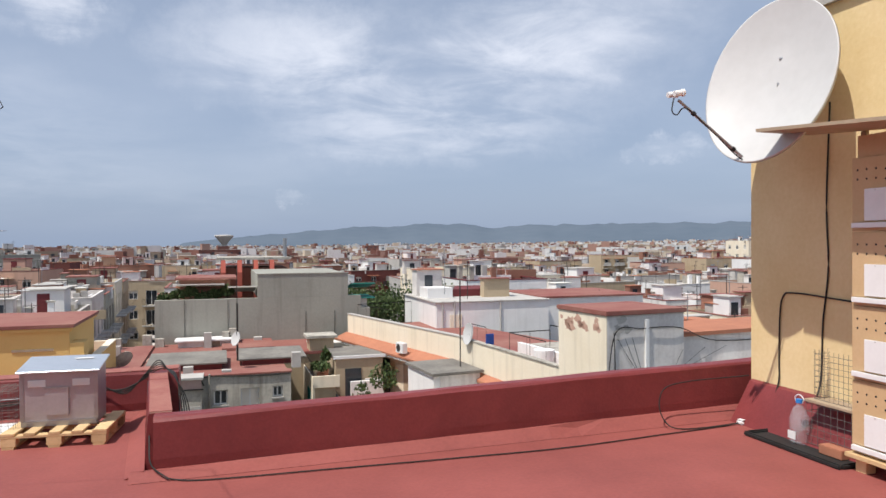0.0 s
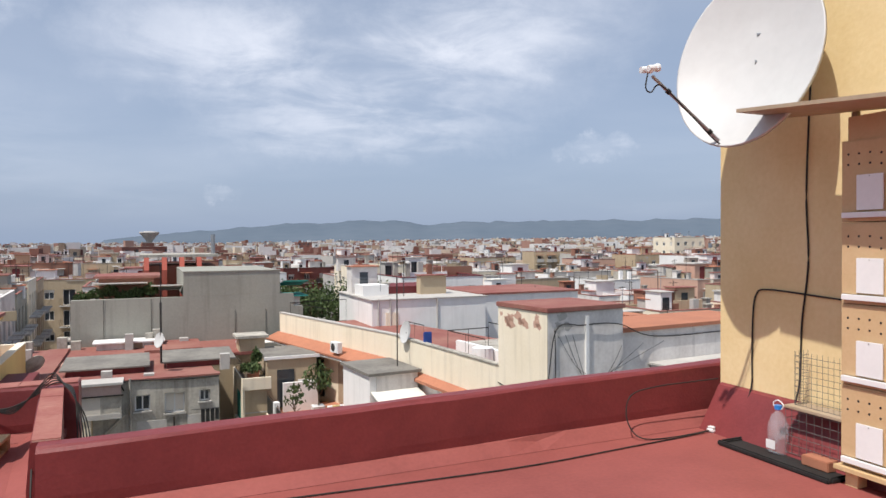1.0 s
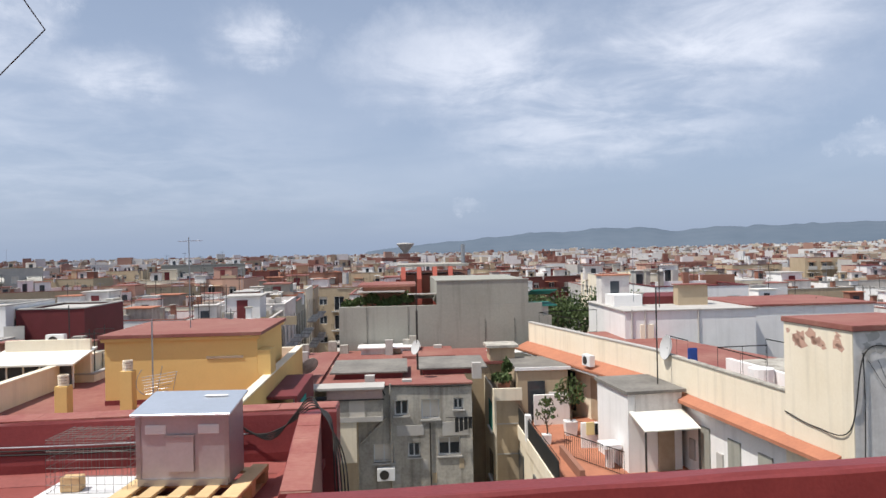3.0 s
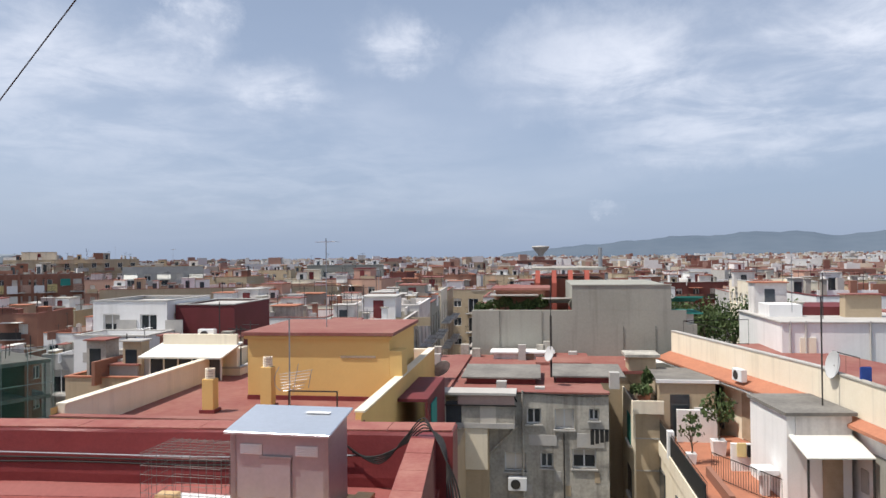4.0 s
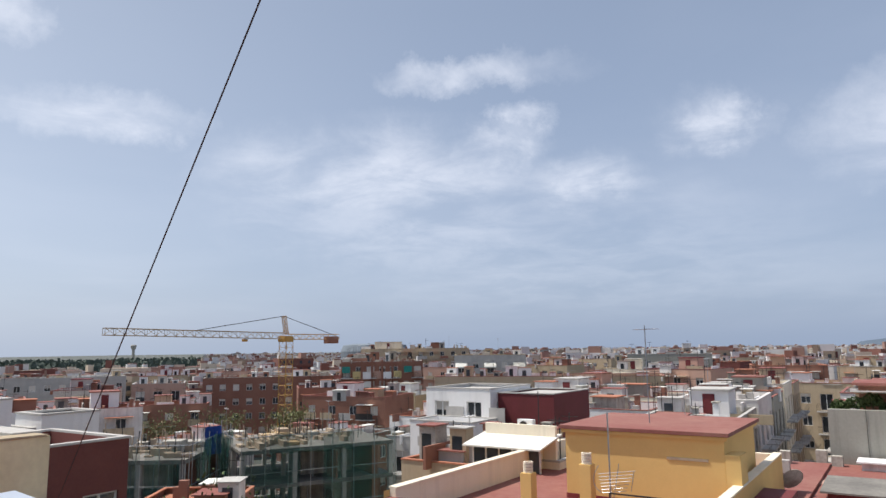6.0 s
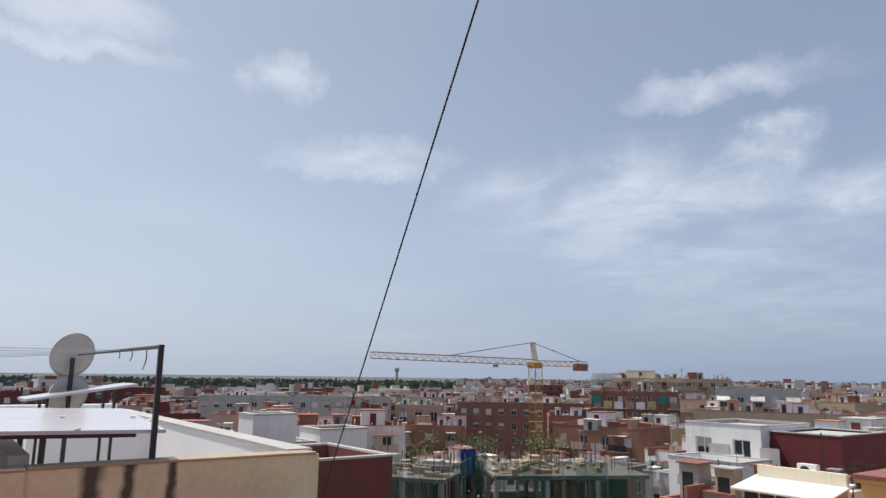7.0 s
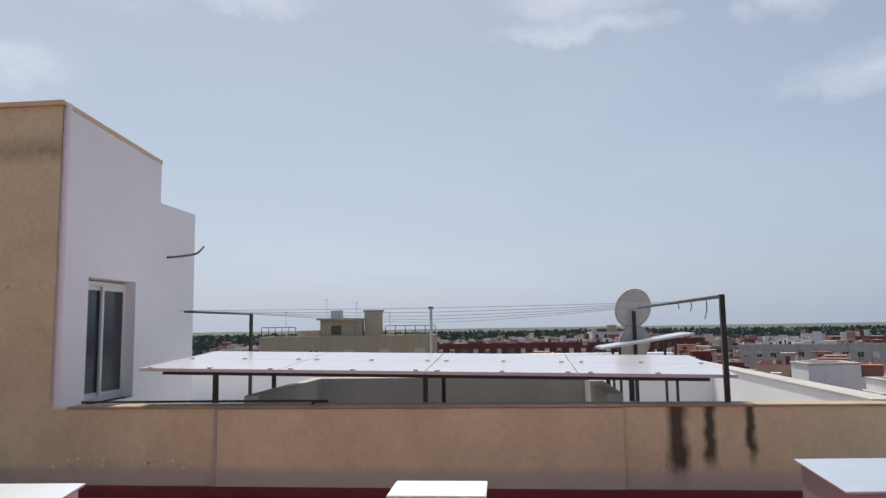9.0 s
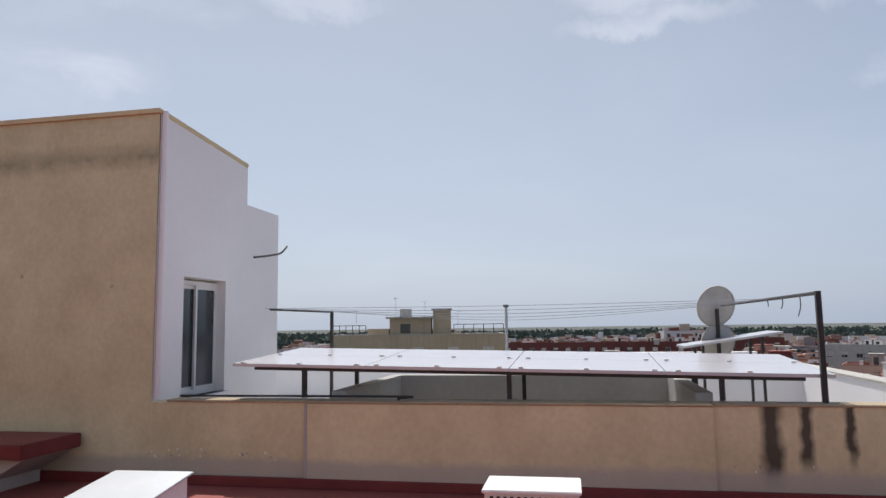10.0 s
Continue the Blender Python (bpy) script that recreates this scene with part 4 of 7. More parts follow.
# boxes along the brown wall
pallet(-3.94, 0.18, 84, 0.80, 0.66)
loft_box(-3.92, 0.16, 93, "white metal box with sloped lid on a pallet", material=PLASTIC_W, w=0.60, d=0.58, h=0.44)
pallet(-4.82, 6.17, 92, 0.80, 0.74)
loft_box(-4.80, 6.17, 94, "aluminium box with sloped grey lid on a pallet", w=0.66, d=0.66, h=0.47)
T = thing("vent_cabinet", -4.28, 3.08, 0.0, 91, "white metal cabinet with a row of slots", "cabinet")
block("body", PLASTIC_W, T, -0.32, 0.32, -0.20, 0.22, 0.0, 0.64, 0.008)
block("lid", PLASTIC_W, T, -0.335, 0.335, -0.225, 0.235, 0.64, 0.665, 0.006)
for i in range(13):
    block("slot", RUBBER, T, -0.28 + i * 0.046, -0.258 + i * 0.046, -0.205, -0.199, 0.55, 0.62)

# low red-roofed lean-to against the brown wall
T = thing("lean_to", -6.4, -4.4, 0.0, 0, "low white lean-to with a dark red slab roof", "lean-to")
block("roof_slab", RED_WALL, T, -0.30, 0.62, -3.0, 1.95, 0.41, 0.57, 0.012, "dark red painted slab")
bm = bmesh.new()
pr = ((-3.0, 0.0), (1.42, 0.0), (1.42, 0.14), (1.90, 0.406), (-3.0, 0.406))
A = [bm.verts.new((-0.28, y, z)) for y, z in pr]
B_ = [bm.verts.new((0.50, y, z)) for y, z in pr]
bm.faces.new(A)
bm.faces.new(B_[::-1])
for i in range(5):
    bm.faces.new((A[i], A[(i + 1) % 5], B_[(i + 1) % 5], B_[i]))
part("side_wall", bm, CONC_PALE, T)


# ---- satellite dish on the yellow wall ----
start_dish = mark()


def dish(name, centre, normal, wide, tall, depth, label, parent_name="dish", lnb=True):
    n = Vector(normal).normalized()
    side = Vector((0, 0, 1)).cross(n).normalized()
    up = n.cross(side).normalized()
    m = Matrix((side, up, n)).transposed().to_4x4()
    m.translation = centre
    T = new(name)
    T.matrix_basis = m
    tagged(T, label, "satellite dish")
    bm = bmesh.new()
    rings, seg = 14, 56

    def ring(k, zoff, grow=0.0):
        f = k / rings
        return [bm.verts.new(((wide / 2 * f + grow) * math.cos(2 * math.pi * i / seg), (tall / 2 * f + grow) * math.sin(2 * math.pi * i / seg), depth * f * f - depth + zoff)) for i in range(seg)]

    front = [ring(k, 0) for k in range(1, rings + 1)]
    back = [ring(k, -0.012) for k in range(1, rings + 1)]
    lip = ring(rings, 0.004, 0.012)
    lip2 = ring(rings, -0.03, 0.012)
    for S, flip in ((front, False), (back, True)):
        c = bm.verts.new((0, 0, -depth - (0.012 if flip else 0)))
        for i in range(seg):
            bm.faces.new((c, S[0][i], S[0][(i + 1) % seg]))
        for A, C in zip(S, S[1:]):
            for i in range(seg):
                bm.faces.new((A[i], A[(i + 1) % seg], C[(i + 1) % seg], C[i]))
    for A, C in ((front[-1], lip), (lip, lip2), (lip2, back[-1])):
        for i in range(seg):
            bm.faces.new((A[i], A[(i + 1) % seg], C[(i + 1) % seg], C[i]))
    r = part("reflector", bm, DISH_W, T)
    for p in r.data.polygons:
        p.use_smooth = True
    return T


D = dish("satellite_dish", (5.715, 4.603, 3.318), (-0.914, -0.278, 0.295), 1.21, 1.58, 0.14, "large white enamelled satellite dish bracketed on the wall")
inv = D.matrix_basis.inverted()
foot, head = inv @ Vector((5.50, 4.66, 2.60)), inv @ Vector((4.86, 4.72, 3.10))
rod("feed_arm", STEEL, D, foot, head, 0.014)
L = inv @ Vector((4.82, 4.71, 3.15))
aim = (Vector((0, 0, -0.1)) - L).normalized()
for off in (-0.035, 0.035):
    s_ = Vector((off, 0, 0))
    rod("lnb", PLASTIC_W, D, L + s_ - aim * 0.04, L + s_ + aim * 0.03, 0.026, 12, "white plastic feed horn")
    rod("lnb_cap", PLASTIC_W, D, L + s_ + aim * 0.03, L + s_ + aim * 0.055, 0.033, 12, "white plastic feed cap")
rod("clamp", RUBBER, D, foot + (head - foot) * 0.75, foot + (head - foot) * 0.79, 0.021)
rod("clamp", RUBBER, D, foot + (head - foot) * 0.14, foot + (head - foot) * 0.18, 0.021)
bm = bmesh.new()
tube_mesh(bm, [inv @ Vector(p) for p in ((4.80, 4.70, 3.11), (4.78, 4.70, 3.0), (4.83, 4.70, 2.965), (4.92, 4.68, 3.02), (5.2, 4.66, 2.80), (5.44, 4.64, 2.60), (5.58, 4.62, 2.56))], 0.006)
part("feed_cable", bm, CABLE, D)
bk = inv @ Vector((6.245, 4.42, 3.22))
rod("wall_arm", STEEL, D, (0, 0.0, -0.15), bk, 0.03, 10)
block("bracket", STEEL, D, -0.12, 0.12, -0.16, 0.16, -0.19, -0.145, 0.006)
rod("brace", STEEL, D, (0, 0.25, -0.12), inv @ Vector((6.246, 4.40, 3.55)), 0.015)

cable("aerial_cable", CABLE, [(6.235, 4.42, 3.1), (6.238, 4.46, 2.2), (6.238, 4.44, 1.6), (6.238, 4.50, 1.1), (6.236, 4.52, 0.6), (6.19, 4.53, 0.4)], 0.008, label="black aerial cable running down the yellow wall")
cable("conduit_cable", CABLE, [(6.235, 3.85, 1.30), (6.235, 4.3, 1.325), (6.235, 4.85, 1.35), (6.235, 4.98, 1.30), (6.235, 5.02, 1.1), (6.235, 5.03, 0.7), (6.225, 5.03, 0.44), (6.10, 5.03, 0.2), (6.02, 5.2, 0.02)], 0.008, label="black cable bent over the yellow wall")
cable("floor_cable", CABLE, [(0.46, 5.55, 0.12), (0.50, 5.36, 0.03), (0.70, 5.20, 0.010), (1.1, 5.14, 0.010), (1.77, 5.12, 0.010), (2.8, 5.08, 0.010), (3.92, 5.06, 0.010), (5.0, 5.16, 0.010), (5.7, 5.23, 0.010), (6.02, 5.27, 0.022)], 0.006, label="long black cable lying along the roof floor")
cable("parapet_cable", CABLE, [(5.95, 5.26, 0.02), (5.55, 5.24, 0.012), (5.25, 5.28, 0.014), (5.16, 5.36, 0.07), (5.14, 5.43, 0.22), (5.22, 5.45, 0.38), (5.5, 5.452, 0.43), (5.9, 5.455, 0.44), (6.24, 5.455, 0.445)], 0.006, label="black cable looped up the red parapet")
J = thing("junction_box", 6.03, 5.27, 0.0, 12, "small white plastic cable junction box", "junction box")
block("body", PLASTIC_W, J, -0.085, 0.085, -0.04, 0.04, 0.0, 0.045, 0.014)
block("lid", PLASTIC_W, J, -0.075, 0.075, -0.034, 0.034, 0.045, 0.053, 0.004)


# ---- plywood nest crates under a board roof ----
def crate(y1, z0, group="stacked plywood crates"):
    """y1: the end towards the parapet; the front looks to -x."""
    T = thing("plywood_crate", 5.85, y1, z0, 0, "plywood crate with air holes and a white card", "crate", group)
    w, h, d = 0.535, 0.585, 0.34
    bm = bmesh.new()
    quad_box(bm, 0.012, d, -w, 0.0, 0.0, h)
    part("body", bm, PLY, T)
    bm = bmesh.new()
    quad_box(bm, 0.0, 0.0115, -w + 0.012, -0.012, 0.07, h - 0.012)
    part("front_panel", bm, PLY, T)
    for r_ in range(2):
        for c in range(6):
            yy = -0.06 - c * 0.083
            rod("air_hole", RUBBER, T, (-0.001, yy, h - 0.10 - r_ * 0.075 + (0.0 if c < 3 else -0.012)), (0.004, yy, h - 0.10 - r_ * 0.075 + (0.0 if c < 3 else -0.012)), 0.009, 8)
    block("ledge", PLASTIC_W, T, -0.03, 0.0, -w + 0.02, -0.025, 0.025, 0.065, 0.003, "white painted strip")
    card = block("card", PLASTIC_W, T, -0.018, -0.008, -0.335, -0.135, 0.08, 0.33, 0.002, "white card plate")
    rod("nail", STEEL, card, (-0.022, -0.235, 0.318), (0.0, -0.235, 0.318), 0.004, 6)
    return T


for col in range(2):
    for row in range(4):
        crate(3.84 - col * 0.545, 0.15 + row * 0.592)
pl = thing("pallet", 6.0, 3.3, 0.0, 90, "pale pine pallet under the plywood crates", "pallet", "pallets under the boxes")
for x in (-0.45, 0.0, 0.45):
    for y in (-0.12, 0.10):
        block("block", PINE, pl, x - 0.05, x + 0.05, y - 0.05, y + 0.05, 0.0, 0.11, 0.004)
for y in (-0.15, -0.03, 0.10):
    block("board", PINE, pl, -0.56, 0.56, y, y + 0.1, 0.112, 0.146, 0.003)
C = thing("board_roof", 5.85, 3.3, 2.52, 0, "weathered board roof resting over the plywood crates", "board roof")
bm = bmesh.new()
v = quad_box(bm, -0.46, 0.10, -1.2, 1.08, 0.262, 0.290)
for q in v:
    q.co.z += 0.085 * (q.co.y - 1.08) - 0.01 * q.co.x
part("board", bm, BOARD, C)
block("end_panel", PLY, C, 0.02, 0.05, 0.05, 0.50, -0.01, 0.165, 0.003)
block("post", BOARD, C, 0.0, 0.05, -0.02, 0.045, 0.0, 0.17, 0.004)
block("post", BOARD, C, 0.052, 0.09, 0.45, 0.50, -0.0, 0.205, 0.004)

# tray, bottle, baskets and brick by the wall
tr = thing("rubber_tray", 6.0, 4.40, 0.0, 0, "black rubber tray on the red roof floor", "tray")
bm = bmesh.new()
quad_box(bm, -0.24, 0.16, -0.54, 0.52, 0.001, 0.02)
part("mat", bm, RUBBER, tr)
for nm, x0, x1, y0, y1 in (("rim", -0.27, -0.235, -0.56, 0.54), ("rim", -0.234, 0.16, 0.50, 0.54), ("rim", -0.234, 0.16, -0.56, -0.53)):
    block(nm, RUBBER, tr, x0, x1, y0, y1, 0.0, 0.045, 0.012)
bo = thing("water_bottle", 5.97, 4.50, 0.021, 0, "large clear water bottle with a blue cap", "bottle")
bm = bmesh.new()
prof = [(0.0, 0.0), (0.078, 0.004), (0.084, 0.03), (0.078, 0.05), (0.084, 0.07), (0.078, 0.10), (0.084, 0.13), (0.084, 0.22), (0.078, 0.25), (0.055, 0.31), (0.026, 0.345), (0.024, 0.375)]
rg = [[bm.verts.new((r_ * math.cos(2 * math.pi * i / 20), r_ * math.sin(2 * math.pi * i / 20), z)) for i in range(20)] for r_, z in prof[1:]]
c0 = bm.verts.new((0, 0, 0.0))
for i in range(20):
    bm.faces.new((c0, rg[0][(i + 1) % 20], rg[0][i]))
for A, C_ in zip(rg, rg[1:]):
    for i in range(20):
        bm.faces.new((A[i], A[(i + 1) % 20], C_[(i + 1) % 20], C_[i]))
ob = part("body", bm, PLASTIC_CLEAR, bo)
for p in ob.data.polygons:
    p.use_smooth = True
rod("cap", BLUE_CAP, bo, (0, 0, 0.366), (0, 0, 0.40), 0.031, 14, "blue screw cap")
block("label", PLASTIC_W, bo, -0.088, -0.083, -0.045, 0.045, 0.05, 0.12, 0.0, "white paper label")
bm = bmesh.new()
tube_mesh(bm, [(0, -0.034, 0.37), (0, -0.05, 0.41), (0, 0.0, 0.44), (0, 0.05, 0.41), (0, 0.034, 0.37)], 0.005)
part("handle", bm, PLASTIC_W, bo, "white plastic carrying loop")
wire_cage("wire_basket", 6.09, 4.17, 0.05, 0.20, 0.55, 0.36, 0, "low galvanised wire basket against the wall", 0.07, 0.0025, sides=("left", "front", "back", "top"))
wire_cage("wire_basket", 6.13, 4.18, 0.44, 0.16, 0.46, 0.44, 0, "tall galvanised wire basket stacked on another", 0.05, 0.002, sides=("left", "front", "back"))
tagged(block("plank", BOARD, None, 5.98, 6.20, 3.90, 4.46, 0.412, 0.436, 0.004), "weathered plank laid over the wire basket", "plank")
tagged(block("brick", TILE, None, 5.90, 6.02, 3.98, 4.22, 0.022, 0.10, 0.006), "dusty terracotta brick on the tray", "brick")

nudge(start_dish, -0.09, 0.07, 0)
# cables bunched over the parapets
for k in range(5):
    o = 0.024 * k
    cable("loose_cable", CABLE, [(-0.30 - o, 7.62, 0.30 + o), (-0.12, 7.60, 0.31 - o * 0.6), (0.08, 7.62, 0.40 + o * 0.5), (0.22, 7.60, 0.50 + o), (0.34, 7.52 - o, 0.50), (0.43, 7.3 - o, 0.44), (0.47 + o, 7.05, 0.1), (0.52 + o, 6.8 - 3 * o, -0.5 - 4 * o)], 0.006, label="loose black cable looped over the parapet corner")
for k in range(3):
    cable("wall_cable", CABLE if k else STEEL, [(-6.7, 7.23, 0.33 - 0.03 * k), (-4.5, 7.375, 0.36 - 0.035 * k), (-3.6, 7.43, 0.30 - 0.04 * k), (-2.5, 7.50, 0.28 - 0.03 * k), (-1.3, 7.575, 0.27 - 0.03 * k), (-0.3, 7.63, 0.30)], 0.007, label="thin cable pinned along the red parapet")
cable("corner_cable", CABLE, [(0.13, 7.45, 0.40), (0.22, 6.6, 0.42), (0.30, 5.9, 0.38), (0.33, 5.6, 0.24), (0.36, 5.44, 0.10), (0.50, 5.30, 0.02)], 0.0065, label="black cable dropping round the parapet corner")
for a, c in (((-4.23, 6.047, 0.0), (-0.484, 4.856, 2.78)), ((-0.484, 4.856, 2.78), (-1.0, -3.0, 7.0))):
    cable("guy_wire", CABLE, [a, c], 0.0027, label="taut thin steel guy wire crossing the sky", category="wire")
mast = thing("mast", -1.0, -3.0, 0.0, 0, "slim steel mast holding the guy wire", "mast")
rod("pole", STEEL, mast, (0, 0, 0), (0, 0, 7.05), 0.03)

# ---- neighbour's roof: solar panels, clothes lines, dishes ----
start_panels = mark()
# Pale base colour paints in the sky's glare on the panels.
SOLAR = mat("sky_glare_solar_glass", (0.55, 0.53, 0.56), (0.60, 0.58, 0.61), 0.18, 0.5, 4, 0.0, spec=1.0)
arr = thing("solar_array", -8.0, 2.53, 0.82, 0, "row of glossy solar panels painted pale for sky glare", "solar panels")
for r_ in range(2):
    for c in range(4):
        y0 = -3.26 + c * 1.635
        x1 = 1.12 - r_ * 1.03
        bm = bmesh.new()
        v = quad_box(bm, x1 - 1.02, x1, y0, y0 + 1.625, 0.30, 0.335)
        for q in v:
            q.co.z += (1.12 - q.co.x) * 0.055 - 0.02 * q.co.y
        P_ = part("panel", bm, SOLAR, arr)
        for e in (0.1, 0.8, 1.5):
            zz = 0.339 + (1.12 - x1 + 0.02) * 0.055 - 0.02 * (y0 + e)
            block("clip", PLASTIC_W, P_, x1 - 0.05, x1 + 0.008, y0 + e, y0 + e + 0.05, zz, zz + 0.014)
for y in (-2.38, 0.0, 2.2):
    for x, b0 in ((1.06, 0.0), (-0.86, -1.02)):
        block("leg", IRON, arr, x - 0.025, x + 0.025, y - 0.025, y + 0.025, b0, 0.30 + (1.12 - x) * 0.055 - 0.02 * y)
bm = bmesh.new()
for q in quad_box(bm, 1.04, 1.08, -3.0, 3.0, 0.262, 0.30):
    q.co.z -= 0.02 * q.co.y
part("front_rail", bm, IRON, arr)
bm = bmesh.new()
for q in quad_box(bm, -0.88, -0.84, -3.0, 3.0, 0.37, 0.405):
    q.co.z -= 0.02 * q.co.y
part("back_rail", bm, IRON, arr)

sm = thing("panel_stand", -11.6, 5.68, -0.2, 0, "small tilted solar panel on a black frame", "solar panels")
bm = bmesh.new()
v = quad_box(bm, -0.5, 0.5, -0.75, 0.75, 1.52, 1.555)
for q in v:
    q.co.z += q.co.y * 0.15
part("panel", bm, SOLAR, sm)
for x in (-0.42, 0.42):
    for y in (-0.45, 0.45):
        block("leg", IRON, sm, x - 0.02, x + 0.02, y - 0.02, y + 0.02, 0.0, 1.52 + y * 0.15)
pole = thing("dish_mast", -12.0, 5.62, -0.2, 0, "black mast carrying two grey dishes", "mast")
rod("pole", IRON, pole, (0, 0, 0), (0, 0, 2.05), 0.035)
for z, s_ in ((2.10, 0.70), (1.48, 0.62)):
    dd = dish("satellite_dish", (-12.12, 5.62, -0.2 + z), (-0.9, -0.38, 0.25), s_, s_, 0.06, "small grey satellite dish seen from behind on a mast")
    dd.children[0].data.materials[0] = CONC_PALE
lp = thing("clothes_line_post", -6.86, 5.68, 0.815, 0, "black steel clothes line post with long arm", "clothes line", "clothes line posts")
block("post", IRON, lp, -0.025, 0.025, -0.025, 0.025, 0.0, 1.11)
rod("arm", IRON, lp, (0, 0, 1.09), (-5.0, 0.0, 1.09), 0.02)
for x, dx, dz in ((-0.6, -0.1, -0.22), (-1.3, -0.05, -0.12), (-2.0, 0.04, -0.08)):
    bm = bmesh.new()
    tube_mesh(bm, [(x, 0, 1.08), (x + dx * 0.3, 0.01, 1.08 + dz * 0.5), (x + dx, 0, 1.08 + dz)], 0.006)
    part("hook", bm, IRON, lp)
lq = thing("clothes_line_post", -11.2, -1.10, -0.2, 0, "black steel clothes line post by the white wall", "clothes line", "clothes line posts")
block("post", IRON, lq, -0.025, 0.025, -0.025, 0.025, 0.0, 2.12)
rod("arm", IRON, lq, (0, 0, 2.10), (1.6, -0.44, 2.12), 0.018)
for k in range(5):
    x = -8.7 - k * 0.6
    bm = bmesh.new()
    tube_mesh(bm, [(x, -1.2, 1.91), (x, 2.2, 1.885 - 0.045 * k), (x, 5.68, 1.905)], 0.004)
    tagged(part("clothes_line", bm, STEEL), "thin wire clothes line strung over the roof", "clothes line", "clothes lines")
md = thing("pipe_mast", -14.0, 1.75, -0.2, 0, "thin grey pipe mast on the neighbouring roof", "mast")
rod("pole", STEEL, md, (0, 0, 0), (0, 0, 2.2), 0.03)
block("head", IRON, md, -0.05, 0.05, -0.05, 0.05, 2.2, 2.25)
cable("wall_rail", IRON, [(-6.80, -1.35, 0.85), (-6.80, 1.28, 0.855), (-6.80, 1.31, 0.84), (-6.80, 1.31, 0.815)], 0.014, label="thin dark pipe rail along the wall top", category="pipe rail")
br = thing("wall_hook", -9.9, -1.55, 2.75, 0, "rusty curved bracket on the white wall", "bracket")
bm = bmesh.new()
tube_mesh(bm, [(0.83, -0.02, -0.04), (0.45, 0.05, 0.02), (0.05, 0.06, 0.10), (-0.22, 0.05, 0.24)], 0.018)
part("bar", bm, IRON, br)
nudge(start_panels, 0, 0.12, 0.15)

chips = random.Random(12)
for k in range(26):
    y, z = chips.uniform(-1.6, 0.05) if k < 20 else chips.uniform(4.7, 6.6), chips.gauss(0.34, 0.03)
    s_ = chips.uniform(0.006, 0.02)
    bm = bmesh.new()
    pts = [(y + s_ * chips.uniform(0.6, 1.3) * math.cos(a), z + s_ * chips.uniform(0.6, 1.3) * math.sin(a)) for a in (0.2, 1.2, 2.4, 3.3, 4.4, 5.5)]
    bm.faces.new([bm.verts.new((-6.756, p, q)) for p, q in pts])
    tagged(part("paint_chip", bm, WHITE_NEW if k % 3 else CONC), "flake of bare plaster on the brown wall", "paint flake", "paint flakes")
seam = block("joint_seam", CONC_PALE, None, -6.757, -6.722, 0.352, 0.392, -0.02, 0.93, 0.008)
tagged(seam, "pale mortar seam down the brown wall", "mortar seam")
flakes(8, ("x", -6.756), (-5.5, -1.9), (1.2, 3.2), (0.01, 0.025), (TAN, BROWN), 33, label="worn patch of plaster on the brown wall")


# ---- the nearer city ----
start_city = mark()


def at(T, name, material, x0, x1, y0, y1, z0, z1, bevel=0.0, label=""):
    """A block given in world coordinates under an unturned thing."""
    o = T.matrix_basis.translation
    return block(name, material, T, x0 - o.x, x1 - o.x, y0 - o.y, y1 - o.y, z0 - o.z, z1 - o.z, bevel, label)


def prism(name, material, parent, pts, axis, a0, a1, label=""):
    """A solid from a polygon of two coordinates drawn out along the third axis."""
    bm = bmesh.new()
    f = {"x": lambda a, p: (a, p[0], p[1]), "y": lambda a, p: (p[0], a, p[1]), "z": lambda a, p: (p[0], p[1], a)}[axis]
    A = [bm.verts.new(f(a0, p)) for p in pts]
    C = [bm.verts.new(f(a1, p)) for p in pts]
    bm.faces.new(A)
    bm.faces.new(C[::-1])
    for i in range(len(pts)):
        j = (i + 1) % len(pts)
        bm.faces.new((A[i], A[j], C[j], C[i]))
    return part(name, bm, material, parent, label)


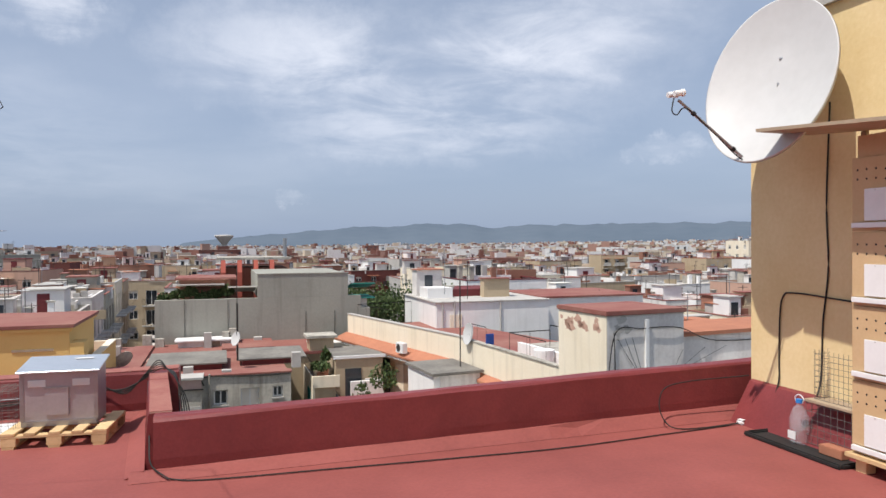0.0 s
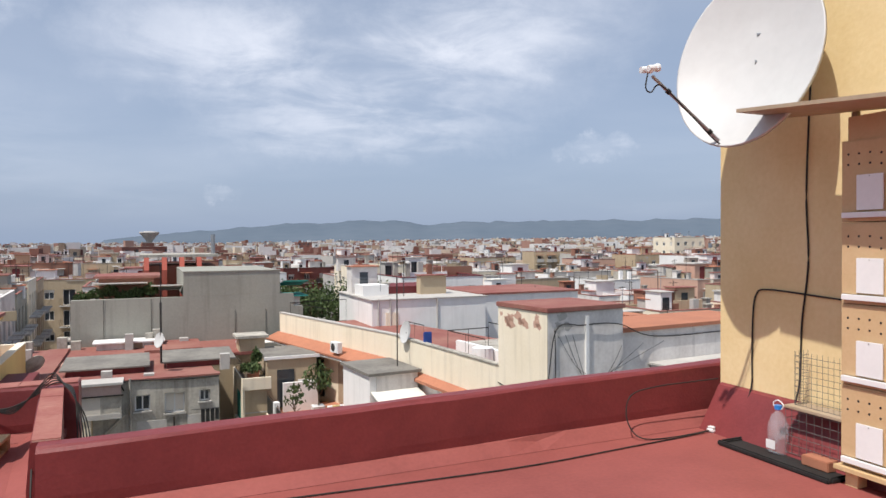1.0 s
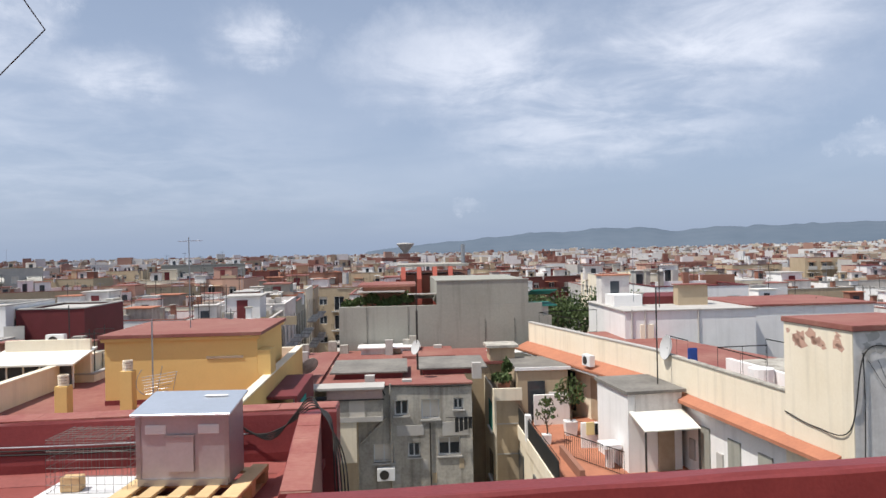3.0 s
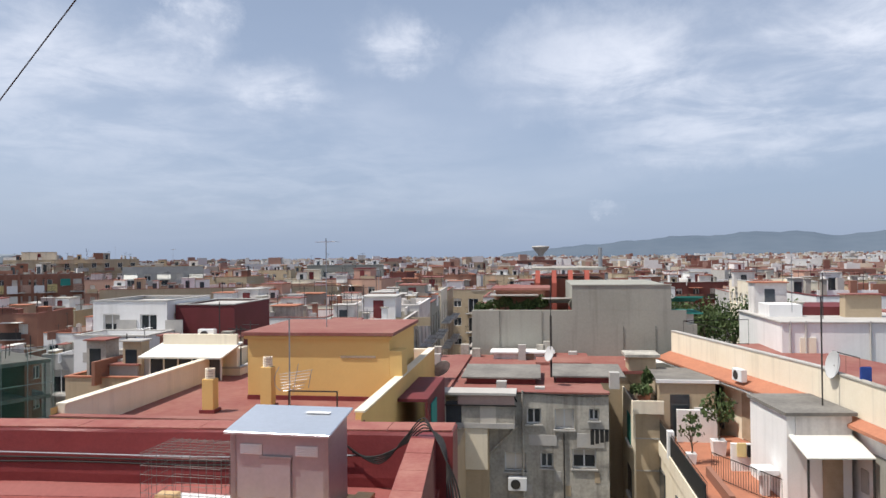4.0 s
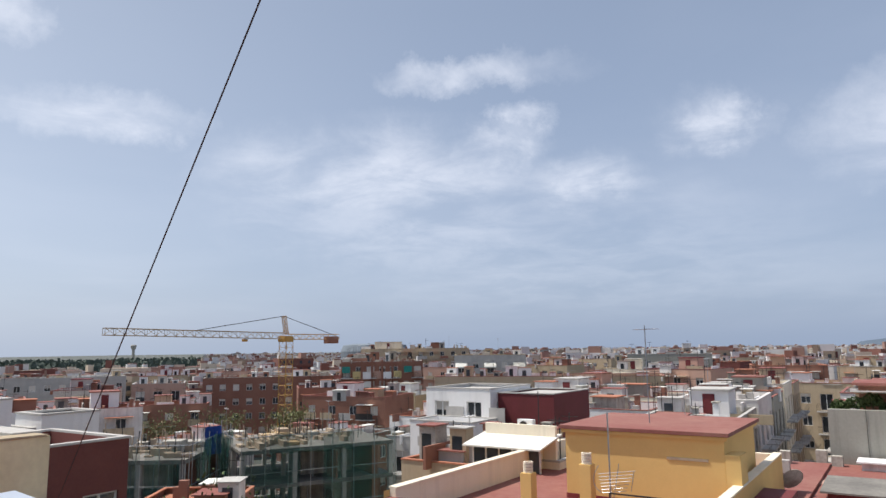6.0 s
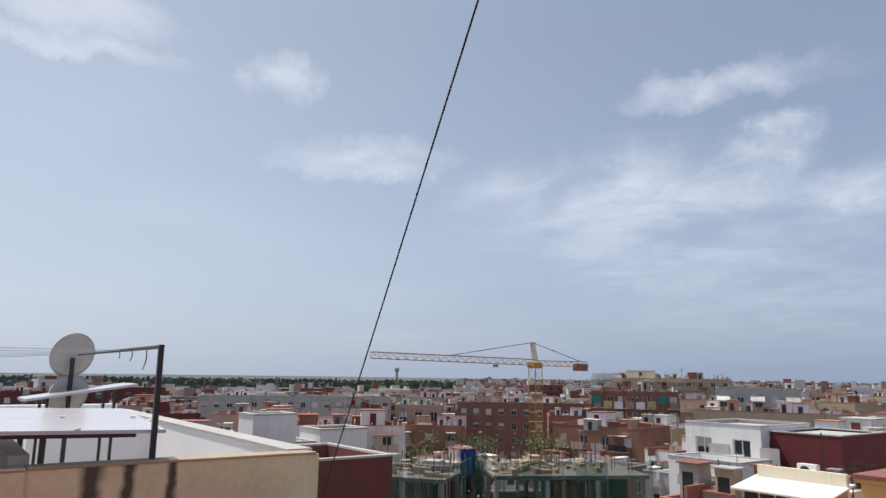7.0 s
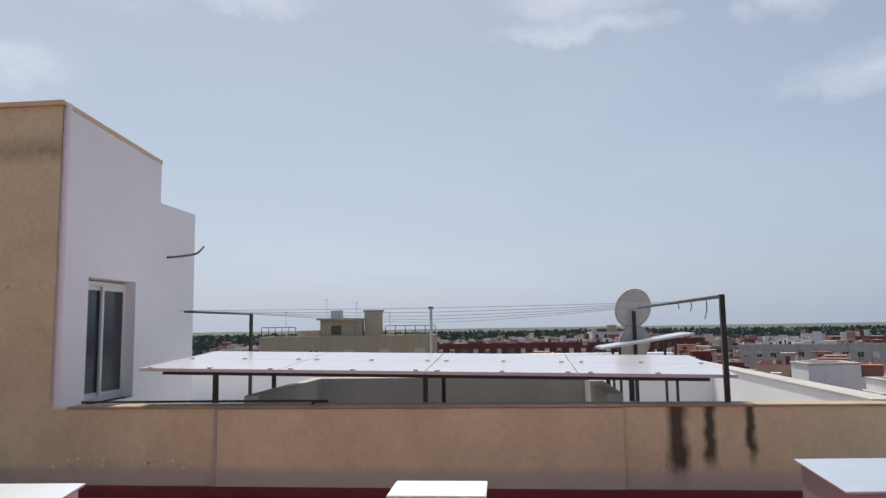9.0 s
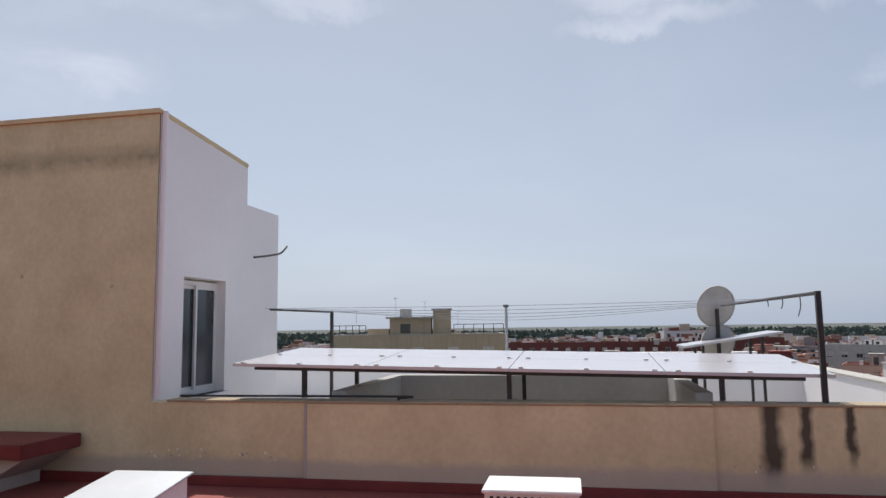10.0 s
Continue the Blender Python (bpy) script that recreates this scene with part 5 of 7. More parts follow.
def potted_plant(x, y, z, h, label, seed, pot=0.4, spread=0.8, palm=False, tub=None):
    r = random.Random(seed)
    T = thing("potted_plant", x, y, z, 0, label, "plant")
    bm = bmesh.new()
    v = quad_box(bm, -pot / 2, pot / 2, -pot / 2, pot / 2, 0, pot * 1.1)
    for k in range(4):
        v[k].co.x *= 0.8
        v[k].co.y *= 0.8
    part("pot", bm, tub or WHITE, T)
    stem = h * 0.62
    bm = bmesh.new()
    tube_mesh(bm, [(0, 0, pot), (0.06, 0.02, stem * 0.5), (-0.03, 0.0, stem)], 0.035, 6, 4)
    for k in range(6):
        a = k * 1.05
        tube_mesh(bm, [(0, 0, stem * (0.6 + 0.06 * k)), (0.35 * spread * math.cos(a), 0.35 * spread * math.sin(a), stem * (0.8 + 0.08 * k))], 0.015, 5, 1)
    part("stem", bm, BARK, T)
    bm = bmesh.new()
    n = 340 if not palm else 150
    for i in range(n):
        a, u = r.uniform(0, 6.283), r.random()
        if palm:
            tier = r.choice((0.62, 0.75, 0.9, 1.0))
            rad = spread * r.uniform(0.1, 1.0) * (1.35 - tier)
            p = Vector((rad * math.cos(a), rad * math.sin(a), h * tier + 0.12 * math.sin(rad * 4) + r.uniform(-0.03, 0.03)))
        else:
            rad = spread * math.sqrt(u)
            p = Vector((rad * math.cos(a), rad * math.sin(a), stem + (h - stem) * r.uniform(-0.3, 1.0) * (1.1 - 0.6 * rad / spread)))
        s = r.uniform(0.05, 0.11)
        q = Euler((r.uniform(0, 3), r.uniform(0, 3), a)).to_matrix()
        bm.faces.new([bm.verts.new(p + q @ Vector(k) * s) for k in ((-1, -0.5, 0), (1, -0.4, 0.2), (0.8, 0.5, 0), (-1.1, 0.4, 0.1))])
    ob = part("leaves", bm, LEAF, T)
    ob["kind"] = "stuff"
    return T


def railing(parent, a, b, z, h=0.95, name="railing", step=0.13, material=None):
    a, b = Vector((*a, z)), Vector((*b, z))
    d = b - a
    ob = shared(name, rail_mesh(d.length, h, step), parent, pose(a.x, a.y, z, 0, 0, math.degrees(math.atan2(d.y, d.x))))
    return ob


def ac_unit(parent, x, y, z, yaw=0.0):
    A = block("air_conditioner", PLASTIC_W, parent, -0.4, 0.4, -0.30, 0.0, 0, 0.56, 0.02)
    A.matrix_basis = pose(x, y, z, 0, 0, yaw)
    rod("fan_grille", IRON, A, (-0.08, -0.315, 0.28), (-0.08, -0.29, 0.28), 0.21, 16)
    return A


# ochre block with the red roof terrace
T = thing("ochre_building", -8.7, 29, 0, 0, "ochre rendered building with a red roof terrace", "building")
bm = bmesh.new()
o = Vector((-8.7, 29))
facade_into(bm, (-13.5 - o.x, 21.9 - o.y), (1, 0, 0), 9.65, GROUND, -3.0, [])
hs = [(1.2 + 3.1 * i, 2.4 + 3.1 * i, -7.2 - 2.9 * f, -5.9 - 2.9 * f) for i in range(4) for f in range(3)]
facade_into(bm, (-3.85 - o.x, 21.9 - o.y), (0, 1, 0), 14.2, GROUND, -2.72, hs)
facade_into(bm, (-13.5 - o.x, 36.1 - o.y), (0, -1, 0), 14.2, GROUND, -2.72, [])
facade_into(bm, (-3.85 - o.x, 36.1 - o.y), (-1, 0, 0), 9.65, GROUND, -2.72, [])
part("wall", bm, YELLOW2, T)
for h in hs:
    place_window(T, (-3.85 - o.x, 21.9 - o.y), (0, 1, 0), *h, rng.choice((0, 0.5, 1.0)))
at(T, "roof", RED_FAR, -13.3, -4.05, 22.1, 35.9, -3.9, -3.62)
at(T, "front_parapet", CREAM, -13.45, -3.9, 21.95, 22.15, -3.62, -2.98)
at(T, "front_coping", RED_FAR, -13.52, -3.82, 21.86, 22.2, -2.98, -2.93)
at(T, "side_parapet", CREAM, -13.48, -13.25, 22.2, 36.0, -3.62, -2.68)
at(T, "side_coping", CREAM, -13.53, -13.2, 22.2, 36.05, -2.68, -2.62)
at(T, "side_parapet", YELLOW2, -4.1, -3.87, 22.2, 36.0, -3.62, -2.72)
at(T, "side_coping", CREAM, -4.14, -3.82, 22.2, 36.05, -2.72, -2.67)
at(T, "back_parapet", CREAM, -13.2, -4.14, 35.8, 36.05, -3.62, -2.72)
at(T, "stair_hut", YELLOW2, -9.86, -4.34, 28.0, 33.2, -3.62, -1.30)
at(T, "hut_cornice", YELLOW2, -9.98, -4.22, 27.9, 33.3, -1.32, -1.18, 0.02)
at(T, "hut_roof", RED_FAR, -10.05, -4.15, 27.84, 33.36, -1.18, -1.06)
at(T, "hut_side", YELLOW2, -4.33, -3.86, 27.98, 29.0, -3.62, -1.75)
at(T, "hut_shutter", BOARD, -6.2, -4.85, 27.97, 28.0, -2.02, -1.93)
at(T, "hut_skirting", RED_WALL, -9.86, -4.34, 27.93, 27.995, -3.62, -3.45)
for x, y, w, zt in ((-10.28, 25.75, 0.42, -2.45), (-8.5, 26.6, 0.42, -2.15)):
    S = at(T, "chimney", YELLOW2, x - w / 2, x + w / 2, y - w / 2, y + w / 2, -3.62, zt, 0.015)
    for k in range(4):
        rod("chimney_ring", CREAM, S, (x - o.x, y - o.y, zt + 0.005 + k * 0.095), (x - o.x, y - o.y, zt + 0.075 + k * 0.095), 0.17, 12)
    rod("chimney_core", BOARD, S, (x - o.x, y - o.y, zt), (x - o.x, y - o.y, zt + 0.37), 0.11, 10)
    at(T, "chimney_skirting", RED_WALL, x - 0.28, x + 0.28, y - 0.28, y + 0.28, -3.62, -3.50)
R = at(T, "hoop_rail", IRON, -6.85, -6.81, 24.18, 24.22, -3.62, -2.55)
block("hoop_bar", IRON, R, -5.25 - o.x, -5.21 - o.x, 24.18 - o.y, 24.22 - o.y, -3.62, -2.55)
block("hoop_bar", IRON, R, -6.85 - o.x, -5.21 - o.x, 24.18 - o.y, 24.22 - o.y, -2.55, -2.51)
bm = bmesh.new()
rod_into(bm, (0, 0, 0), (0, 0, 3.4), 0.025, 6)
for k in range(7):
    rod_into(bm, (-0.25, -0.05 * k, 1.0 + 0.1 * k), (0.45 + 0.05 * k, 0.1, 1.1 + 0.1 * k), 0.008, 4)
rod_into(bm, (0.1, 0, 0.9), (0.3, 0, 1.9), 0.012, 4)
rod_into(bm, (0.6, 0.1, 1.1), (0.72, 0.1, 1.7), 0.012, 4)
tube_mesh(bm, [(-0.35, 0, 1.8), (-0.5, 0, 1.5), (-0.5, 0, 1.2), (-0.3, 0, 1.0)], 0.012, 5, 4)
ob = part("antenna", bm, STEEL, T)
ob["kind"] = "stuff"
ob.location = (-6.95 - o.x, 24.6 - o.y, -3.62)
antenna(T, -7.35 - o.x, 30.0 - o.y, -1.06, 3.6)
# purple balcony roofs on its street side
for y0, y1, z in ((22.0, 25.5, -4.3), (27.0, 31.5, -3.3)):
    at(T, "balcony_roof", MAROON, -3.84, -2.75, y0, y1, z - 0.12, z, 0.01)
    at(T, "balcony_side", MAROON, -2.85, -2.75, y0, y1, z - 2.7, z - 0.12)
    at(T, "balcony_floor", CONC_PALE, -3.84, -2.75, y0, y1, z - 2.85, z - 2.7)
    at(T, "awning", AWN_G, -2.74, -2.70, y0 + 0.6, y0 + 1.9, z - 1.9, z - 0.3)
# pink corrugated screen on the low wing in front
T2 = thing("roof_shed", -12.3, 21.0, 0, 0, "low roof shed with a pink corrugated screen", "shed")
bm = bmesh.new()
n = 26
prev = None
for i in range(n + 1):
    x = -13.55 + 2.6 * i / n
    y = 20.9 + (0.05 if i % 2 else 0.0)
    cur = [bm.verts.new((x + 12.3, y - 21.0, -4.3)), bm.verts.new((x + 12.3, y - 21.0, -3.02))]
    if prev:
        bm.faces.new((prev[0], cur[0], cur[1], prev[1]))
    prev = cur
bmesh.ops.solidify(bm, geom=bm.faces[:], thickness=0.01)
part("screen", bm, CORR, T2)
at(T2, "base", CREAM, -13.6, -10.9, 20.95, 21.85, GROUND, -4.3)
at(T2, "cap", CONC_PALE, -13.6, -10.9, 20.86, 21.0, -3.02, -2.97)

# old concrete block with the red flat roof
T = thing("concrete_building", 0.6, 33, 0, 0, "stained grey concrete building with a red flat roof", "building")
o = Vector((0.6, 33))
wins = [(0.62, 1.24, -5.55, -4.86, 0), (1.82, 2.64, -5.75, -4.86, 1.0), (3.26, 3.71, -5.35, -4.84, 0), (2.55, 3.56, -7.41, -6.58, 0.3), (1.19, 1.74, -7.43, -6.77, 0), (-0.35, 0.58, -7.62, -6.78, 1.0),
        (-0.3, 0.6, -10.5, -9.5, 0.5), (1.2, 1.8, -10.4, -9.6, 0), (2.5, 3.5, -10.4, -9.5, 0.3), (2.9, 3.5, -12.9, -12.0, 0), (0.0, 0.9, -13.2, -12.2, 1.0)]
bm = bmesh.new()
facade_into(bm, (-4.0 - o.x, 0), (1, 0, 0), 8.1, GROUND, -4.22, [(a + 4.0, b + 4.0, c, d) for a, b, c, d, e in wins], 0.22)
facade_into(bm, (4.1 - o.x, 0), (0, 1, 0), 13, GROUND, -4.42, [])
facade_into(bm, (-6.5 - o.x, 13), (0, -1, 0), 8, GROUND, -4.35, [])
part("wall", bm, CONC, T)
for a, b, c, d, e in wins:
    place_window(T, (-4.0 - o.x, 0), (1, 0, 0), a + 4.0, b + 4.0, c, d, e, 0.22)
    at(T, "sill", CONC_PALE, a - 0.06, b + 0.06, 32.93, 33.1, c - 0.07, c)
at(T, "roof", RED_FAR, -4.0, 4.1, 33.2, 46.0, -4.6, -4.42)
at(T, "roof", RED_FAR, 4.11, 7.0, 40.5, 46.0, -4.6, -4.44)
at(T, "back_wing", TAN, 4.11, 6.9, 40.6, 46.0, GROUND, -4.61)
at(T, "roof", RED_FAR, -6.5, -4.01, 38.0, 46.0, -4.6, -4.45)
at(T, "front_coping", RED_FAR, 0.1, 4.15, 32.94, 33.5, -4.22, -4.14, 0.01)
at(T, "ridge", RED_FAR, -4.0, 4.1, 33.5, 34.2, -4.42, -4.24)
for x0, x1, y0, y1 in ((-2.3, 1.0, 36.2, 39.2), (2.0, 5.0, 36.8, 39.6)):
    at(T, "skylight_kerb", RED_WALL, x0, x1, y0, y1, -4.42, -4.14)
    prism("skylight_roof", SITE, T, [(y0 - 0.2 - o.y, -4.14), (y1 + 0.2 - o.y, -4.02), (y1 + 0.2 - o.y, -3.96), (y0 - 0.2 - o.y, -4.07)], "x", x0 - 0.25 - o.x, x1 + 0.25 - o.x)
for x, y, h in ((-0.5, 34.0, 0.55), (4.6, 35.5, 0.75), (1.2, 33.8, 0.35), (-4.6, 42, 0.6), (0.2, 44, 0.9)):
    at(T, "roof_vent", CONC_PALE, x - 0.22, x + 0.22, y - 0.2, y + 0.2, -4.42, -4.42 + h)
at(T, "roof_hut", STAINED, -1.5, 1.9, 44.3, 45.6, -4.42, -4.06)
at(T, "roof_hut_cap", WHITE, -1.7, 2.1, 44.1, 45.7, -4.06, -3.98)
at(T, "roof_hut_door", BOARD, 0.0, 0.9, 44.27, 44.3, -4.4, -4.1)
for x, h, mm in ((-3.3, 0.75, CONC), (-2.6, 0.5, CONC), (1.3, 0.75, CONC), (1.7, 0.95, CONC), (-5.0, 0.6, CONC), (3.2, 0.35, CONC_PALE)):
    at(T, "flue", mm, x - 0.25, x + 0.25, 45.0, 45.5, -4.42, -4.42 + h)
at(T, "party_step", RED_FAR, 1.0, 4.05, 42.0, 45.9, -4.42, -4.25)
at(T, "party_step", RED_FAR, -3.95, -2.9, 34.4, 45.0, -4.42, -4.28)
at(T, "pale_patch", PINK, -2.9, -1.9, 39.6, 40.6, -4.416, -4.40)
at(T, "lower_wall", TAN, -3.06, -1.0, 32.5, 32.98, GROUND, -5.63)
at(T, "canvas_screen", CREAM, -2.3, -1.05, 32.4, 32.5, -7.4, -5.64)
at(T, "wall_patch", CONC_PALE, 2.75, 3.9, 32.97, 33.0, -6.5, -5.9)
at(T, "wall_patch", CONC_PALE, 0.7, 1.9, 32.975, 33.0, -6.45, -6.0)
at(T, "cloth_line", CABLE, 2.9, 4.1, 32.68, 32.69, -5.64, -5.62)
for k in range(9):
    at(T, "facade_patch", (GREY_RENDER, CONC_PALE, TAN)[k % 3], 0.2 + 0.41 * k, 0.42 + 0.41 * k, 32.985, 33.0, -8.0 - 0.6 * (k % 4), -7.55 - 0.6 * (k % 4))
G = at(T, "gallery", CONC_PALE, -2.88, 0.12, 32.35, 33.0, -5.62, -5.40)
at(T, "gallery_roof", CONC_PALE, -3.0, 0.2, 32.2, 33.4, -4.18, -4.08)
at(T, "gallery_beam", CORR, -2.3, 0.12, 32.33, 32.37, -4.6, -4.19)
at(T, "gallery_gutter", IRON, -2.9, 0.2, 32.28, 32.33, -4.66, -4.61)
for k in range(5):
    at(T, "gallery_mullion", CONC, -2.88 + k * 0.735, -2.82 + k * 0.735, 32.36, 32.42, -5.40, -4.13)
for k in range(4):
    at(T, "gallery_pane", (GLASS, CONC, BLIND, CONC)[k], -2.82 + k * 0.735, -2.145 + k * 0.735, 32.38, 32.40, -5.40, -4.46)
ac_unit(T, 0.2 - o.x, -0.02, -8.35)
rod("drain_pipe", CONC, T, (0.25 - o.x, -0.06, -5.6), (-1.0 - o.x, -0.06, -6.8), 0.06)
rod("drain_pipe", CONC, T, (-1.0 - o.x, -0.06, -6.8), (-1.0 - o.x, -0.06, -16), 0.06)
rod("drain_pipe", CONC, T, (0.45 - o.x, -0.06, -4.1), (0.45 - o.x, -0.06, -16), 0.05)
rod("drain_pipe", IRON, T, (2.2 - o.x, -0.06, -5.9), (2.2 - o.x, -0.06, -16), 0.035)
bm = bmesh.new()
tube_mesh(bm, [(-0.4, -0.05, -4.6), (-0.3, -0.05, -4.2), (2.0, -0.05, -4.28), (3.5, -0.05, -4.25)], 0.03)
part("facade_cable", bm, CABLE, T)
for k in range(4):
    at(T, "laundry", RUBBER, 3.30 + 0.2 * k, 3.46 + 0.2 * k, 32.7, 32.72, -6.3 + 0.05 * k, -5.65)
at(T, "side_wing", TAN, -4.0, -2.0, 29.5, 32.98, GROUND, -5.7)
m_ = thing("roof_mast", 1.75, 36.0, -4.02, 0, "dark roof mast with small white dish", "antenna mast")
rod("pole", IRON, m_, (0, 0, 0), (0, 0, 2.9), 0.05)
rod("pole_top", IRON, m_, (0, 0, 2.9), (0, 0, 4.8), 0.018)
dish("satellite_dish", (1.65, 35.9, -2.9), (-0.8, -0.6, 0.3), 0.6, 0.7, 0.06, "white satellite dish on a roof mast")
dish("satellite_dish", (-3.6, 36.5, -3.75), (-0.5, 0.6, 0.5), 0.95, 0.95, 0.1, "grey satellite dish on a red roof").children[0].data.materials[0] = CONC

# grey gable and what stands behind it
T = thing("grey_building", 3.8, 46, 0, 0, "tall blank grey gable of an apartment building", "building")
at(T, "gable", GREY_RENDER, -2.95, 10.6, 46.0, 56, GROUND, -2.5)
at(T, "gable_upper", GREY_RENDER, -2.94, 10.0, 46.003, 46.5, -2.5, -1.66)
at(T, "gable_top", GREY_RENDER, 3.24, 9.12, 46.004, 56, -1.655, -0.15)
at(T, "gable_top_side", GREY_RENDER, -2.94, 3.23, 46.503, 50, -2.5, -2.3)
at(T, "gable_cap", GREY_RENDER, 3.2, 9.16, 45.96, 46.3, -0.15, -0.09)
for x in (-1.2, 1.4, 6.3, 8.2):
    rod("lightning_rod", IRON, T, (x - 3.8, -0.03, -4.4), (x - 3.8, -0.03, -1.7 if x < 3 else -2.6), 0.013)
at(T, "brick_penthouse", BRICK, -1.6, 1.6, 49, 53, -2.3, -0.55)
at(T, "penthouse_roof", RED_FAR, -1.9, 2.0, 48.6, 53, -0.55, -0.4)
prism("sun_awning", AWN_W, T, [(0.2, -0.95), (3.6, -1.45), (3.6, -1.40), (0.2, -0.88)], "x", -2.4, -0.6)
prism("sun_awning", AWN_W, T, [(0.2, -0.75), (3.2, -1.0), (3.2, -0.95), (0.2, -0.68)], "x", -5.6, -2.6)
prism("sun_awning", AWN_G, T, [(0.1, -0.9), (2.6, -1.3), (2.6, -1.25), (0.1, -0.82)], "x", 5.6, 7.2)
at(T, "side_kiosk", AWN_W, 9.2, 10.5, 46.5, 49, -2.5, -1.9)
at(T, "kiosk_awning", AWN_G, 9.15, 11.0, 46.2, 49, -1.9, -1.82)
for i in range(6):
    potted_plant(-2.4 + i * 0.75, 46.9, -2.3, 1.1 + 0.2 * (i % 3), "leafy potted shrub on a roof terrace", 40 + i, 0.35, 0.45, tub=TILE)
# red fin-roofed stair tower behind
T = thing("red_stair_tower", 3.2, 60, 0, 0, "brick red tower with slanted fins and dark roof", "building")
at(T, "body", BRICK, 0.9, 6.2, 58, 64, GROUND, -0.1)
for k in range(4):
    x = 1.0 + k * 1.25
    prism("fin", mat("red_fin", (0.40, 0.10, 0.07), (0.33, 0.08, 0.06), 0.8, 0.6, 8, 0.2) if k == 0 else bpy.data.materials["red_fin"], T, [(-3.2, -3.0), (-2.0, -3.0), (-2.0, 0.55), (-2.6, 0.55), (-3.2, -0.4)], "x", x - 3.2, x - 2.85)
at(T, "roof", CONC, 0.7, 6.4, 57.4, 64, 0.55, 0.75)
rod("flue", STEEL, T, (2.9, -1, 0.7), (2.9, -1, 2.3), 0.16, 10)

# cream terraced building with the tiled ledge (two wings that meet at an angle)
T = thing("cream_building", 13.19, 19.86, 0, 5.5, "cream terraced building with tiled ledge and roof railings", "building")
block("main_wall", CREAM, T, 0.0, 8.5, 2.85, 11.6, -4.45, -3.62)
block("parapet", CREAM, T, 0.0, 0.2, 2.86, 11.6, -3.62, -2.80)
block("parapet_cap", CONC, T, -0.04, 0.24, 2.9, 11.6, -2.80, -2.74, 0.01)
block("roof", RED_FAR, T, 0.2, 8.5, 2.86, 11.6, -3.62, -3.58)
block("tower", CREAM, T, -0.03, 0.0, 0.0, 2.9, GROUND, -0.62)
block("tower_front", STAINED, T, 0.0, 3.25, 0.0, 2.9, GROUND, -0.63)
block("tower_roof", RED_FAR, T, -0.08, 3.33, -0.08, 2.98, -0.62, -0.46, 0.02)
block("tower_pipe", WHITE, T, 1.55, 1.68, -0.08, 0.0, -4.2, -0.8)
block("side_wall", STAINED, T, 3.25, 11, 0.25, 3.0, GROUND, -1.52)
block("side_wall_cap", TILE, T, 3.25, 11.1, 0.15, 3.1, -1.52, -1.38)
flakes(16, ("x", -0.033), (0.3, 2.8), (-1.25, -0.75), (0.06, 0.2), (PINK,), 35, T, name="peeled_patch")
flakes(5, ("y", -0.006), (0.2, 1.3), (-1.6, -0.75), (0.05, 0.16), (CONC_PALE,), 36, T, name="peeled_patch")
block("tank_deck", CONC, T, 2.2, 6.0, 5.8, 9.6, -3.58, -2.95, 0.02)
block("deck_wall", WHITE, T, 2.0, 2.2, 5.8, 9.6, -3.58, -2.85)
block("low_shed", STAINED, T, 4.8, 9.8, -2.4, 0.24, GROUND, -2.75)
block("low_shed_roof", CONC_PALE, T, 4.7, 9.9, -2.5, 0.24, -2.75, -2.68)
block("low_shed_edge", RED_FAR, T, 4.65, 9.95, -2.55, -2.42, -2.80, -2.60)
prism("tile_ledge", TILE, T, [(0.0, -4.1), (-0.42, -4.30), (-0.42, -4.42), (0.0, -4.42)], "y", 0.5, 11.55)
block("lower_wall", WHITE, T, 0.0, 0.3, 2.9, 11.55, -16, -4.46)
for y0 in (3.6, 5.4, 7.4):
    block("shutter", GREY_RENDER, T, -0.06, 0.0, y0, y0 + 0.75, -7.1, -5.1)
    block("louvre", CONC_PALE, T, -0.07, 0.0, y0 + 1.1, y0 + 1.5, -6.6, -5.8)
bm = bmesh.new()
tube_mesh(bm, [(-0.05, 2.9, -3.4), (-0.06, 1.5, -3.55), (-0.06, 0.1, -3.3), (0.3, -0.06, -1.2), (1.4, -0.06, -1.1), (3.0, -0.06, -1.15), (5, 0.2, -1.75), (9, 0.2, -1.8)], 0.018)
part("wall_cable", bm, CABLE, T)
bm = bmesh.new()
tube_mesh(bm, [(0.25, -0.05, -1.2), (0.28, -0.05, -2.6), (0.25, -0.05, -4.2)], 0.016)
part("wall_cable", bm, CABLE, T)
for k in range(3):
    bm = bmesh.new()
    tube_mesh(bm, [(0.4 + 0.3 * k, -0.04, -1.4), (1.3 + 0.2 * k, -0.04, -2.6 - 0.3 * k), (2.4, -0.04, -2.9), (3.2 + k, -0.04, -1.9)], 0.007)
    part("slack_wire", bm, CABLE, T)
block("hut", WHITE, T, -2.5, -0.25, 9.1, 12.3, -7.1, -4.0)
block("hut_front_stain", STAINED, T, -2.2, -0.25, 9.06, 9.1, -4.9, -4.02)
block("hut_roof", SITE, T, -2.6, -0.1, 8.95, 12.4, -4.0, -3.88)
block("hut_door", BOARD, T, -1.28, -0.6, 9.03, 9.09, -7.1, -5.1)
prism("hut_awning", AWN_W, T, [(9.1, -4.75), (7.7, -5.15), (7.7, -5.11), (9.1, -4.68)], "x", -2.45, -0.2)
for x in (-2.4, -0.25):
    block("awning_post", IRON, T, x - 0.03, x + 0.03, 7.72, 7.78, -7.1, -5.13)
block("sink", PLASTIC_W, T, -3.3, -2.55, 9.6, 10.4, -6.3, -6.1, 0.02)
block("sink_foot", PLASTIC_W, T, -3.05, -2.8, 9.85, 10.15, -7.1, -6.3)
